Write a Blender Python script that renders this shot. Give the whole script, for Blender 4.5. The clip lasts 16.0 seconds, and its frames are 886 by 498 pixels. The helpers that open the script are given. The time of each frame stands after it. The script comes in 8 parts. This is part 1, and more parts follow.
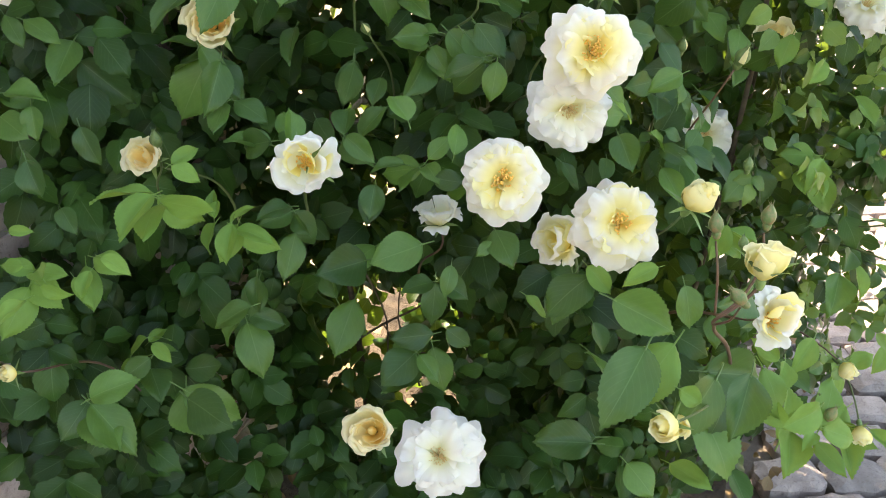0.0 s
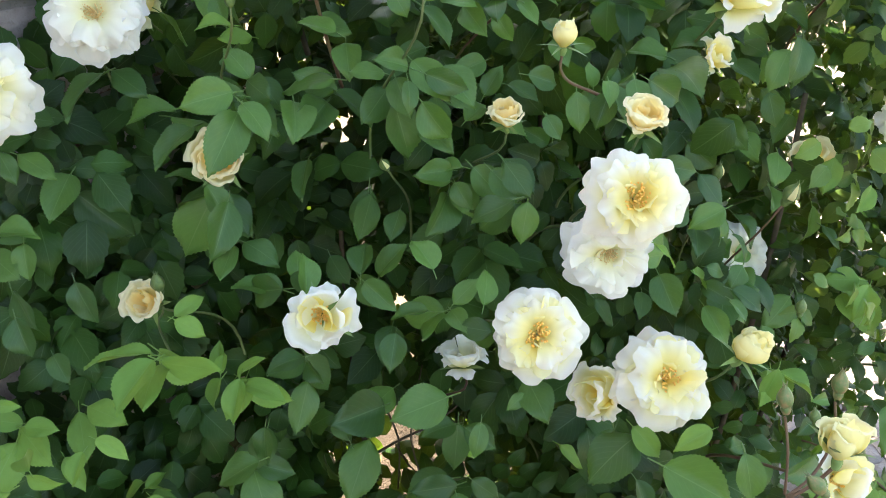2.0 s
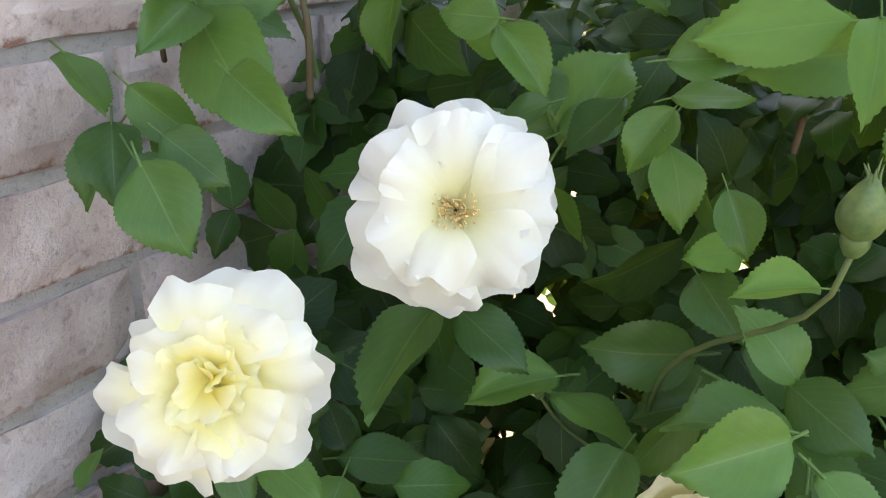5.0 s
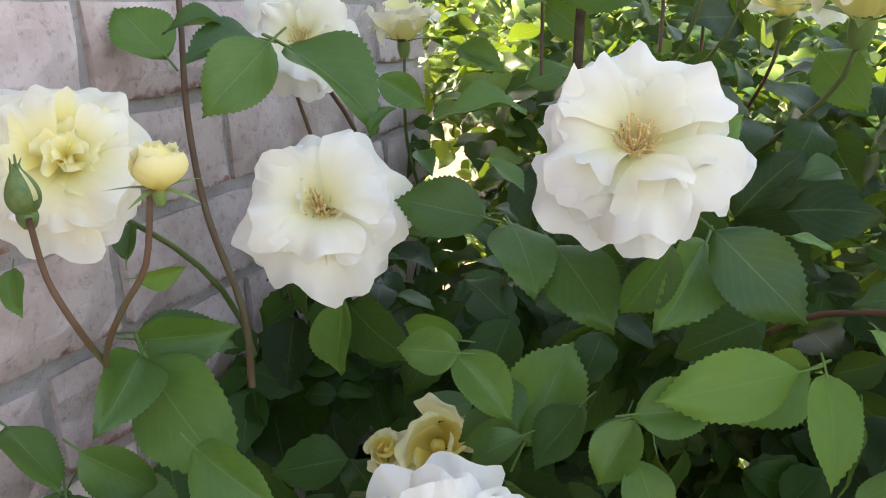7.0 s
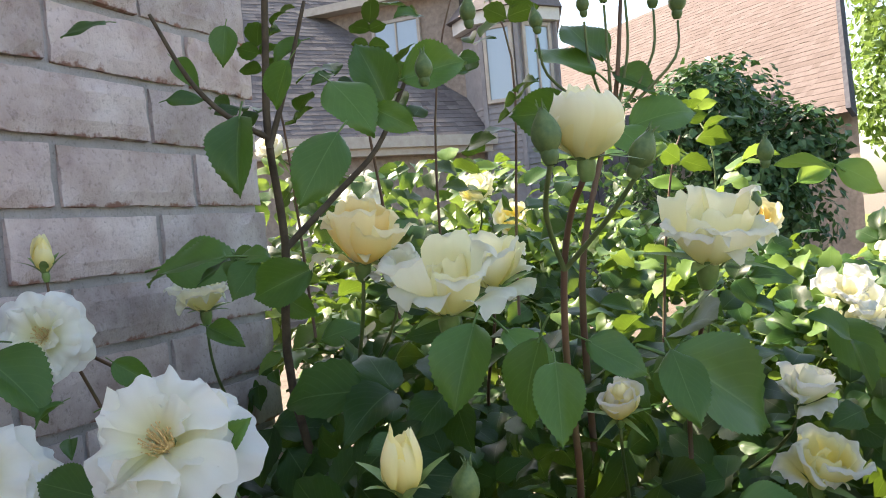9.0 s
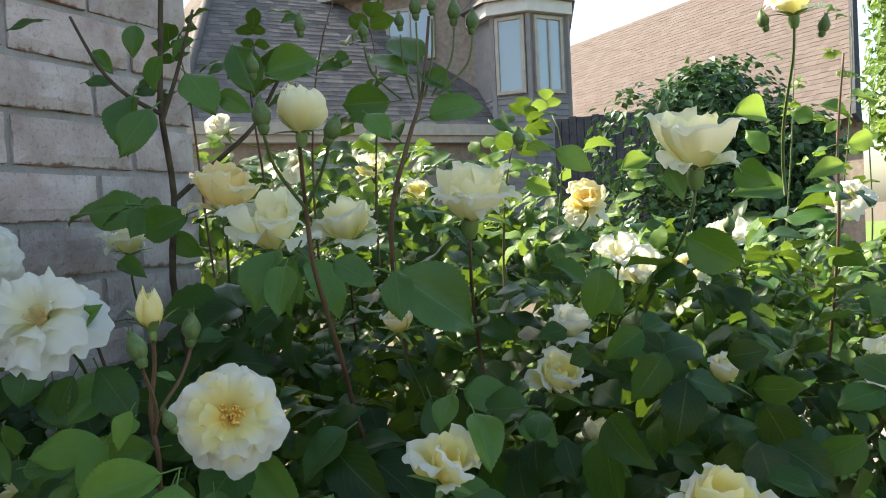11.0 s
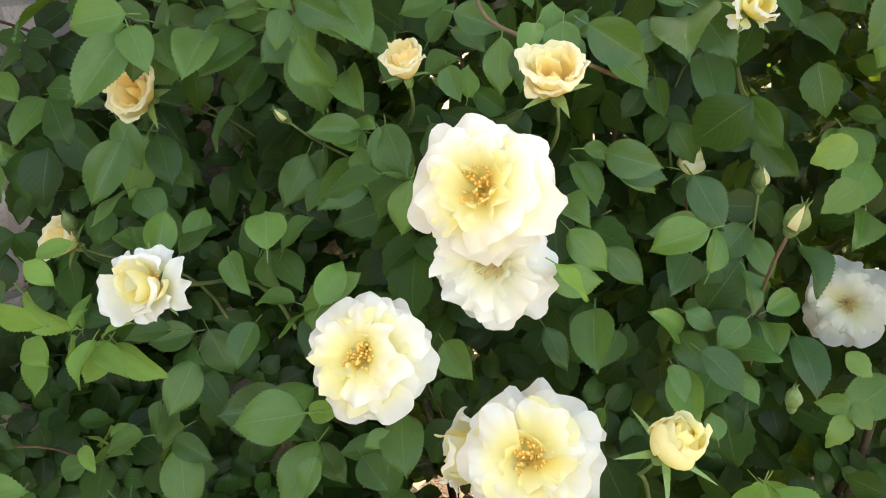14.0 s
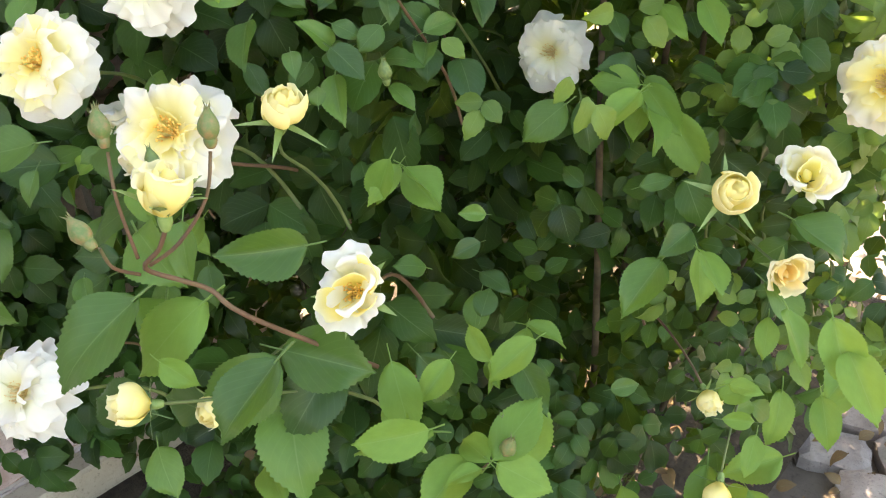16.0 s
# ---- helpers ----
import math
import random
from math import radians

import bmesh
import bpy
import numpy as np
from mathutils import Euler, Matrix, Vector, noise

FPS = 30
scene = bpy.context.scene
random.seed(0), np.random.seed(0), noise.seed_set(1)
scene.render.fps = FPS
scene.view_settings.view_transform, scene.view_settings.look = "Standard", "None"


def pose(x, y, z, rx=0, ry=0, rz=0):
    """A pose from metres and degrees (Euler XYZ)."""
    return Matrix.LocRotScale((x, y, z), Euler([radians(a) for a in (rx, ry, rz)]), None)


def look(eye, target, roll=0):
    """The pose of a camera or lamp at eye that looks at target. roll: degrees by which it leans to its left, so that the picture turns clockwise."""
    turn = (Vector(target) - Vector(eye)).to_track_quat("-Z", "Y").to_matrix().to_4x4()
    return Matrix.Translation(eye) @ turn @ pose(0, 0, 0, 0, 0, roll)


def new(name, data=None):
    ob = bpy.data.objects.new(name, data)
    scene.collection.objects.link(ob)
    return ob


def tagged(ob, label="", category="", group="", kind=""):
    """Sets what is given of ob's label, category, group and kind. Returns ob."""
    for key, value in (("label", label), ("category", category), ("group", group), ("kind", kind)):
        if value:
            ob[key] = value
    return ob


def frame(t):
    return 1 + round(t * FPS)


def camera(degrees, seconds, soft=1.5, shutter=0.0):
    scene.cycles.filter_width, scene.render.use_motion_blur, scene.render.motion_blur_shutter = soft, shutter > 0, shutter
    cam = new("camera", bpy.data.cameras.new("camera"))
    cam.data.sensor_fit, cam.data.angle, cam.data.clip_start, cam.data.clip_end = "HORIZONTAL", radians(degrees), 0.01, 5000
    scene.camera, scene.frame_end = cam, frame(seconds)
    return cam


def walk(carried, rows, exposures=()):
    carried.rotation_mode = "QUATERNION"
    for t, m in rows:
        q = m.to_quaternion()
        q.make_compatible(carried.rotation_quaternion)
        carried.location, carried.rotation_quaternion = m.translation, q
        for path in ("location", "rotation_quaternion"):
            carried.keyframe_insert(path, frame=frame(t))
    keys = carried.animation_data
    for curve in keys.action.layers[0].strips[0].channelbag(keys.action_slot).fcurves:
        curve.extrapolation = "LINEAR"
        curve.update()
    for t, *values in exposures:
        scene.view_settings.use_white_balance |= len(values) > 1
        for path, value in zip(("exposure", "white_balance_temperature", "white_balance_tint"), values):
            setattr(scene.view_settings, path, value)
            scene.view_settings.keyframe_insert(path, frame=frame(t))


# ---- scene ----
cam = camera(56.0, 16.0, soft=1.0, shutter=0.06)
PATH = [
    (0, (0.035, 0.056, 1.284), (-0.562, 1.702, 0.317), 1.3),
    (0.5, (0.004, 0.111, 1.268), (-0.562, 1.746, 0.264), 1.1),
    (1, (0.001, 0.137, 1.283), (-0.541, 1.793, 0.301), 1.1),
    (1.5, (-0.011, 0.138, 1.309), (-0.58, 1.827, 0.401), 0.9),
    (2, (-0.022, 0.132, 1.323), (-0.637, 1.844, 0.491), 0.7),
    (2.5, (-0.04, 0.148, 1.326), (-0.694, 1.867, 0.54), 0.9),
    (3, (-0.096, 0.201, 1.326), (-0.783, 1.91, 0.546), 1.0),
    (3.5, (-0.177, 0.261, 1.316), (-0.927, 1.954, 0.56), 1.4),
    (4, (-0.274, 0.364, 1.308), (-1.16, 1.987, 0.546), 1.5),
    (4.2, (-0.31, 0.398, 1.303), (-1.242, 1.989, 0.528), 1.8),
    (6.3, (-0.473, 0.476, 1.387), (-1.274, 2.184, 0.722), -2.1),
    (6.5, (-0.47, 0.473, 1.4), (-1.239, 2.21, 0.775), -2.4),
    (7, (-0.457, 0.468, 1.419), (-1.17, 2.261, 0.894), -2.9),
    (7.5, (-0.426, 0.46, 1.432), (-1.09, 2.311, 1.065), -3.3),
    (8, (-0.36, 0.469, 1.446), (-1.03, 2.341, 1.229), -4.4),
    (8.5, (-0.274, 0.475, 1.463), (-0.999, 2.337, 1.371), -5.5),
    (8.7, (-0.243, 0.475, 1.467), (-1.003, 2.324, 1.403), -5.8),
    (10.8, (0.008, 0.353, 1.441), (-0.823, 2.172, 1.41), -2.9),
    (11, (0.024, 0.354, 1.43), (-0.783, 2.183, 1.358), -2.7),
    (11.5, (0.062, 0.367, 1.408), (-0.776, 2.172, 1.207), -1.8),
    (12, (0.098, 0.396, 1.375), (-0.872, 2.108, 1.017), -0.8),
    (12.5, (0.116, 0.41, 1.348), (-0.955, 2.024, 0.849), -0.2),
    (13, (0.136, 0.415, 1.323), (-1.003, 1.944, 0.718), 0.0),
    (13.5, (0.154, 0.419, 1.288), (-1.033, 1.855, 0.56), 0.4),
    (14, (0.173, 0.43, 1.256), (-1.061, 1.742, 0.387), -0.6),
    (14.5, (0.204, 0.431, 1.238), (-1.018, 1.707, 0.301), -2.8),
    (15, (0.253, 0.426, 1.202), (-0.935, 1.699, 0.217), -3.4),
    (15.5, (0.354, 0.428, 1.188), (-0.83, 1.705, 0.204), -3.0),
    (16, (0.437, 0.47, 1.168), (-0.718, 1.719, 0.116), -2.8),
]
EXPOSURES = [(0, 3.10, 8400, 10), (1, 3.20, 8300, 11), (2, 3.13, 7600, 7), (4, 3.28, 8100, 9), (7, 2.88, 8500, 15), (8.7, 2.22, 7400, 13), (11, 1.70, 7100, 2), (12, 2.30, 8300, 6), (13, 3.08, 9300, 11), (16, 3.31, 9100, 12)]
walk(cam, [(t, look(eye, target, roll)) for t, eye, target, roll in PATH], EXPOSURES)

# ---- world, sun, exposure ----
SUN_SIDE, SUN_EL = radians(-78), radians(41)
sun_dir = Vector((math.sin(SUN_SIDE) * math.cos(SUN_EL), math.cos(SUN_SIDE) * math.cos(SUN_EL), math.sin(SUN_EL)))
world = bpy.data.worlds.new("world")
scene.world = world
world.use_nodes = True
wn = world.node_tree.nodes
sky = wn.new("ShaderNodeTexSky")
sky.sky_type, sky.sun_disc = "NISHITA", False
sky.sun_elevation, sky.sun_rotation = SUN_EL, SUN_SIDE
sky.air_density, sky.dust_density, sky.ozone_density = 1.0, 2.5, 1.0
wn["Background"].inputs[1].default_value = 0.13
world.node_tree.links.new(sky.outputs[0], wn["Background"].inputs[0])
sun = new("sun", bpy.data.lights.new("sun", "SUN"))
sun.data.energy, sun.data.angle, sun.data.color = 4.5, radians(0.53), (1.0, 0.93, 0.82)
sun.matrix_world = look(sun_dir * 30, (0, 0, 0))


# ---- materials ----
def material(name, rough=0.6, spec=0.4):
    m = bpy.data.materials.new(name)
    m.use_nodes = True
    b = m.node_tree.nodes["Principled BSDF"]
    b.inputs["Roughness"].default_value = rough
    b.inputs["Specular IOR Level"].default_value = spec
    return m, m.node_tree.nodes, m.node_tree.links, b


def ramp(nodes, links, source, stops, interpolation="LINEAR"):
    r = nodes.new("ShaderNodeValToRGB")
    r.color_ramp.interpolation = interpolation
    while len(r.color_ramp.elements) < len(stops):
        r.color_ramp.elements.new(0.5)
    for e, (p, c) in zip(r.color_ramp.elements, stops):
        e.position, e.color = p, (*c, 1)
    links.new(source, r.inputs[0])
    return r.outputs[0]


def noise_out(nodes, links, scale, detail=4, rough=0.55, coords=None, what="Object"):
    n = nodes.new("ShaderNodeTexNoise")
    n.inputs["Scale"].default_value, n.inputs["Detail"].default_value, n.inputs["Roughness"].default_value = scale, detail, rough
    if coords is None:
        coords = nodes.new("ShaderNodeTexCoord").outputs[what]
    links.new(coords, n.inputs["Vector"])
    return n.outputs["Fac"]


def blend(nodes, links, fac, a, b, kind="MIX"):
    m = nodes.new("ShaderNodeMix")
    m.data_type, m.blend_type = "RGBA", kind
    for value, socket in ((fac, m.inputs[0]), (a, m.inputs[6]), (b, m.inputs[7])):
        if isinstance(value, (int, float)):
            socket.default_value = value
        elif isinstance(value, tuple):
            socket.default_value = (*value, 1)
        else:
            links.new(value, socket)
    return m.outputs[2]


def bump(nodes, links, b, height, strength=0.3, distance=0.01):
    n = nodes.new("ShaderNodeBump")
    n.inputs["Strength"].default_value, n.inputs["Distance"].default_value = strength, distance
    links.new(height, n.inputs["Height"])
    links.new(n.outputs[0], b.inputs["Normal"])


def add_translucent(m, nodes, links, b, color, share):
    t = nodes.new("ShaderNodeBsdfTranslucent")
    if isinstance(color, tuple):
        t.inputs[0].default_value = (*color, 1)
    else:
        links.new(color, t.inputs[0])
    mix = nodes.new("ShaderNodeMixShader")
    mix.inputs[0].default_value = share
    links.new(b.outputs[0], mix.inputs[1])
    links.new(t.outputs[0], mix.inputs[2])
    links.new(mix.outputs[0], nodes["Material Output"].inputs[0])


def speckled(name, stops, scale, fine, rough=0.8, strength=0.4, distance=0.004, per_piece=0.0, lower_edge=None):
    """A mineral surface: large blotches and fine grain, with a tone of its own for each piece."""
    m, n, l, b = material(name, rough, 0.3)
    co = n.new("ShaderNodeTexCoord").outputs["Object"]
    info = n.new("ShaderNodeObjectInfo")
    shifted = n.new("ShaderNodeVectorMath")
    shifted.operation = "MULTIPLY_ADD"
    l.new(info.outputs["Random"], shifted.inputs[0])
    shifted.inputs[1].default_value = (37, 19, 53)
    l.new(co, shifted.inputs[2])
    co = shifted.outputs[0]
    big, small = noise_out(n, l, scale, 5, 0.6, co), noise_out(n, l, fine, 6, 0.7, co)
    col = ramp(n, l, big, stops)
    grain = ramp(n, l, small, [(0.28, (0.45, 0.43, 0.42)), (0.46, (1, 1, 1)), (0.7, (1.0, 1.0, 1.0))])
    col = blend(n, l, 0.75, col, grain, "MULTIPLY")
    if per_piece:
        tone = ramp(n, l, info.outputs["Random"], [(0, (1 - per_piece,) * 3), (0.5, (1, 0.97, 0.95)), (1, (1.0, 1 - 0.3 * per_piece, 1 - 0.4 * per_piece))])
        col = blend(n, l, 1.0, col, tone, "MULTIPLY")
    if lower_edge:
        sep = n.new("ShaderNodeSeparateXYZ")
        l.new(n.new("ShaderNodeTexCoord").outputs["Object"], sep.inputs[0])
        rough_edge = n.new("ShaderNodeMath")
        rough_edge.operation = "MULTIPLY_ADD"
        l.new(noise_out(n, l, 55, 6, 0.65, co), rough_edge.inputs[0])
        rough_edge.inputs[1].default_value = -0.030
        l.new(sep.outputs[2], rough_edge.inputs[2])
        shift = n.new("ShaderNodeMath")
        shift.operation = "ADD"
        l.new(rough_edge.outputs[0], shift.inputs[0])
        shift.inputs[1].default_value = 0.0172
        chipped = ramp(n, l, shift.outputs[0], [(0.0, (1, 1, 1)), (0.003, (0, 0, 0))])
        col = blend(n, l, chipped, col, lower_edge)
    l.new(col, b.inputs["Base Color"])
    both = n.new("ShaderNodeMath")
    both.operation = "ADD"
    l.new(big, both.inputs[0])
    l.new(small, both.inputs[1])
    bump(n, l, b, both.outputs[0], strength, distance)
    return m


def leaf_material(name, deep, light, glow, share, rough=0.42, by_island=False, spec=0.22):
    m, n, l, b = material(name, rough, spec)
    uv = n.new("ShaderNodeTexCoord").outputs["UV"]
    if by_island:
        rnd = n.new("ShaderNodeNewGeometry").outputs["Random Per Island"]
    else:
        rnd = n.new("ShaderNodeObjectInfo").outputs["Random"]
    col = ramp(n, l, rnd, [(0, deep), (0.55, tuple(0.5 * (x + y) for x, y in zip(deep, light))), (1, light)])
    blot = noise_out(n, l, 5, 4, 0.6, uv)
    col = blend(n, l, 0.35, col, ramp(n, l, blot, [(0.3, (0.6, 0.65, 0.5)), (0.65, (1.15, 1.1, 1.0))]), "MULTIPLY")
    sep = n.new("ShaderNodeSeparateXYZ")
    l.new(uv, sep.inputs[0])
    # midrib and side veins from the leaf's own coordinates
    off = n.new("ShaderNodeMath")
    off.operation = "SUBTRACT"
    l.new(sep.outputs[0], off.inputs[0])
    off.inputs[1].default_value = 0.5
    side = n.new("ShaderNodeMath")
    side.operation = "ABSOLUTE"
    l.new(off.outputs[0], side.inputs[0])
    rib = ramp(n, l, side.outputs[0], [(0.0, (1, 1, 1)), (0.018, (0, 0, 0))])
    wave = n.new("ShaderNodeMath")
    wave.operation = "MULTIPLY_ADD"
    l.new(side.outputs[0], wave.inputs[0])
    wave.inputs[1].default_value = -0.9
    l.new(sep.outputs[1], wave.inputs[2])
    saw = n.new("ShaderNodeMath")
    saw.operation = "PINGPONG"
    l.new(wave.outputs[0], saw.inputs[0])
    saw.inputs[1].default_value = 0.062
    vein = ramp(n, l, saw.outputs[0], [(0.0, (1, 1, 1)), (0.014, (0, 0, 0))])
    lighter = blend(n, l, 0.28, col, (0.26, 0.38, 0.14), "MIX")
    col = blend(n, l, rib, col, lighter)
    faint = n.new("ShaderNodeMath")
    faint.operation = "MULTIPLY"
    l.new(vein, faint.inputs[0])
    faint.inputs[1].default_value = 0.22
    col = blend(n, l, faint.outputs[0], col, lighter)
    l.new(col, b.inputs["Base Color"])
    bump(n, l, b, vein, -0.45, 0.003)
    add_translucent(m, n, l, b, glow, share)
    return m


def petal_material(name, base, middle, tip, share=0.40):
    m, n, l, b = material(name, 0.6, 0.25)
    uv = n.new("ShaderNodeTexCoord").outputs["UV"]
    sep = n.new("ShaderNodeSeparateXYZ")
    l.new(uv, sep.inputs[0])
    col = ramp(n, l, sep.outputs[1], [(0.18, base), (0.55, middle), (0.88, tip)])
    rnd = n.new("ShaderNodeObjectInfo").outputs["Random"]
    col = blend(n, l, 1.0, col, ramp(n, l, rnd, [(0, (1, 0.985, 0.93)), (1, (1, 1, 1))]), "MULTIPLY")
    stretch = n.new("ShaderNodeMapping")
    stretch.inputs["Scale"].default_value = (14, 1.6, 1)
    l.new(uv, stretch.inputs[0])
    streak = noise_out(n, l, 1.0, 3, 0.5, stretch.outputs[0])
    col = blend(n, l, 0.22, col, ramp(n, l, streak, [(0.3, (0.93, 0.92, 0.88)), (0.6, (1, 1, 1))]), "MULTIPLY")
    l.new(col, b.inputs["Base Color"])
    bump(n, l, b, streak, 0.06, 0.002)
    add_translucent(m, n, l, b, col, share)
    return m


LEAF = leaf_material("rose_leaf", (0.022, 0.063, 0.018), (0.086, 0.178, 0.037), (0.24, 0.42, 0.03), 0.20, 0.40, spec=0.30)
# Darker than LEAF: the shade between the leaves is put into this green.
LEAF_MASS_SHADED = leaf_material("rose_leaf_mass_shaded", (0.005, 0.019, 0.006), (0.030, 0.084, 0.016), (0.30, 0.48, 0.05), 0.15, 0.40, True, spec=0.18)
LEAF_YOUNG = leaf_material("young_rose_leaf", (0.085, 0.185, 0.034), (0.160, 0.290, 0.058), (0.36, 0.50, 0.08), 0.30, 0.45)
# Pale green of young leaves, also painted sunlight on sprays of the mass.
LEAF_YOUNG_SUNLIT = leaf_material("young_sunlit_leaf_mass", (0.054, 0.114, 0.026), (0.142, 0.230, 0.052), (0.32, 0.46, 0.07), 0.28, 0.40, True)
PETALS = {
    "white": (
        petal_material("petal_white_outer", (0.88, 0.86, 0.55), (0.88, 0.87, 0.75), (0.88, 0.87, 0.84), 0.50),
        petal_material("petal_white_inner", (0.89, 0.84, 0.46), (0.89, 0.87, 0.68), (0.88, 0.87, 0.80), 0.50),
    ),
    "cream": (
        petal_material("petal_cream_outer", (0.92, 0.83, 0.32), (0.92, 0.86, 0.47), (0.90, 0.88, 0.82), 0.55),
        petal_material("petal_cream_inner", (0.95, 0.75, 0.21), (0.95, 0.85, 0.35), (0.94, 0.90, 0.58), 0.57),
    ),
    "pale": (
        petal_material("petal_pale_outer", (0.92, 0.89, 0.52), (0.93, 0.90, 0.66), (0.93, 0.91, 0.78), 0.56),
        petal_material("petal_pale_inner", (0.93, 0.86, 0.42), (0.93, 0.88, 0.54), (0.93, 0.90, 0.64), 0.56),
    ),
    "lemon": (
        petal_material("petal_lemon_outer", (0.92, 0.86, 0.42), (0.92, 0.88, 0.60), (0.91, 0.89, 0.83), 0.55),
        petal_material("petal_lemon_inner", (0.95, 0.86, 0.36), (0.95, 0.89, 0.46), (0.94, 0.91, 0.66), 0.58),
    ),
    "yellow": (
        petal_material("petal_yellow_outer", (0.93, 0.84, 0.34), (0.93, 0.86, 0.44), (0.93, 0.89, 0.60), 0.52),
        petal_material("petal_yellow_inner", (0.94, 0.80, 0.26), (0.94, 0.84, 0.36), (0.94, 0.87, 0.48), 0.52),
    ),
    "peach": (
        petal_material("petal_peach_outer", (0.95, 0.82, 0.40), (0.95, 0.85, 0.49), (0.94, 0.87, 0.62), 0.56),
        petal_material("petal_peach_inner", (0.96, 0.72, 0.26), (0.96, 0.78, 0.35), (0.95, 0.83, 0.48), 0.56),
    ),
}
PETALS["bright"] = (PETALS["white"][0], PETALS["cream"][1])


def plain(name, stops, scale, rough=0.6, spec=0.4, strength=0.2, distance=0.002):
    m, n, l, b = material(name, rough, spec)
    f = noise_out(n, l, scale, 5, 0.6)
    l.new(ramp(n, l, f, stops), b.inputs["Base Color"])
    bump(n, l, b, f, strength, distance)
    return m


STEM = plain("green_cane", [(0.3, (0.06, 0.11, 0.03)), (0.7, (0.13, 0.15, 0.05))], 40)
STEM_RED = plain("reddish_cane", [(0.3, (0.080, 0.042, 0.028)), (0.52, (0.135, 0.075, 0.042)), (0.70, (0.115, 0.105, 0.045))], 22)
BARK = plain("old_cane_bark", [(0.3, (0.045, 0.033, 0.022)), (0.7, (0.11, 0.085, 0.055))], 60, 0.85, 0.2, 0.5)
SEPAL = plain("sepal_green", [(0.3, (0.11, 0.20, 0.05)), (0.7, (0.20, 0.28, 0.09))], 7, 0.5, 0.4, 0.1, 0.001)
SEPAL_DULL = plain("bud_green", [(0.3, (0.055, 0.105, 0.030)), (0.7, (0.13, 0.18, 0.052))], 7, 0.5, 0.4, 0.1, 0.001)
BUD_BRONZE = plain("bud_bronze", [(0.38, (0.085, 0.145, 0.042)), (0.55, (0.155, 0.160, 0.058)), (0.72, (0.30, 0.16, 0.075))], 5, 0.5, 0.4, 0.1, 0.001)
STAMEN = plain("stamen_tan", [(0.3, (0.70, 0.46, 0.18)), (0.7, (0.88, 0.68, 0.34))], 300)
STAMEN_ORANGE = plain("stamen_orange", [(0.3, (0.95, 0.50, 0.09)), (0.7, (0.97, 0.66, 0.20))], 300)
BRICK = speckled("washed_brick", [(0.27, (0.33, 0.23, 0.205)), (0.42, (0.46, 0.365, 0.345)), (0.56, (0.585, 0.49, 0.475)), (0.72, (0.69, 0.615, 0.605))], 12, 170, 0.9, 0.6, 0.005, 0.22, (0.25, 0.13, 0.10))
MORTAR = speckled("mortar", [(0.3, (0.29, 0.26, 0.25)), (0.7, (0.42, 0.38, 0.37))], 25, 260, 0.95, 0.6, 0.003)
SETT = speckled("granite_sett", [(0.25, (0.20, 0.165, 0.150)), (0.5, (0.30, 0.255, 0.235)), (0.75, (0.40, 0.35, 0.32))], 22, 160, 0.8, 0.7, 0.006, 0.3)
SOIL = speckled("soil", [(0.3, (0.035, 0.026, 0.02)), (0.7, (0.10, 0.075, 0.055))], 18, 120, 0.95, 1.0, 0.012)
GROUND = speckled("ground_gravel", [(0.3, (0.11, 0.085, 0.065)), (0.7, (0.19, 0.15, 0.115))], 6, 60, 0.9, 0.8, 0.01)
CONCRETE = speckled("grey_concrete", [(0.3, (0.16, 0.155, 0.16)), (0.7, (0.24, 0.23, 0.235))], 8, 150, 0.9, 0.4, 0.003)
LEDGE = speckled("tan_ledge", [(0.3, (0.34, 0.28, 0.22)), (0.7, (0.46, 0.39, 0.31))], 8, 150, 0.9, 0.5, 0.003)


# ---- mesh helpers ----
def mesh_of(name, verts, faces, mats, uv=None, slots=None, smooth=True):
    me = bpy.data.meshes.new(name)
    me.from_pydata([tuple(v) for v in verts], [], [tuple(f) for f in faces])
    for m in mats:
        me.materials.append(m)
    if smooth:
        me.polygons.foreach_set("use_smooth", [True] * len(me.polygons))
    if slots is not None:
        me.polygons.foreach_set("material_index", list(slots))
    if uv is not None:
        layer = me.uv_layers.new(name="UVMap")
        loops = np.empty(len(me.loops), dtype=np.int32)
        me.loops.foreach_get("vertex_index", loops)
        layer.data.foreach_set("uv", np.asarray(uv, dtype=np.float32)[loops].ravel())
    me.update()
    return me


def child(name, me, parent, m=None, label=""):
    ob = new(name, me)
    ob.parent = parent
    if m is not None:
        ob.matrix_local = m
    return tagged(ob, label) if label else ob


def part(name, bm, mat, parent, label="", smooth=False):
    me = bpy.data.meshes.new(name)
    bm.to_mesh(me)
    bm.free()
    me.materials.append(mat)
    if smooth:
        me.polygons.foreach_set("use_smooth", [True] * len(me.polygons))
    return child(name, me, parent, None, label)


def box(bm, lo, hi, bevel=0.0):
    lo, hi = Vector(lo), Vector(hi)
    r = bmesh.ops.create_cube(bm, size=1.0, matrix=Matrix.LocRotScale((lo + hi) / 2, None, hi - lo))
    if bevel:
        edges = {e for v in r["verts"] for e in v.link_edges}
        bmesh.ops.bevel(bm, geom=list(edges), offset=bevel, segments=1, affect="EDGES")


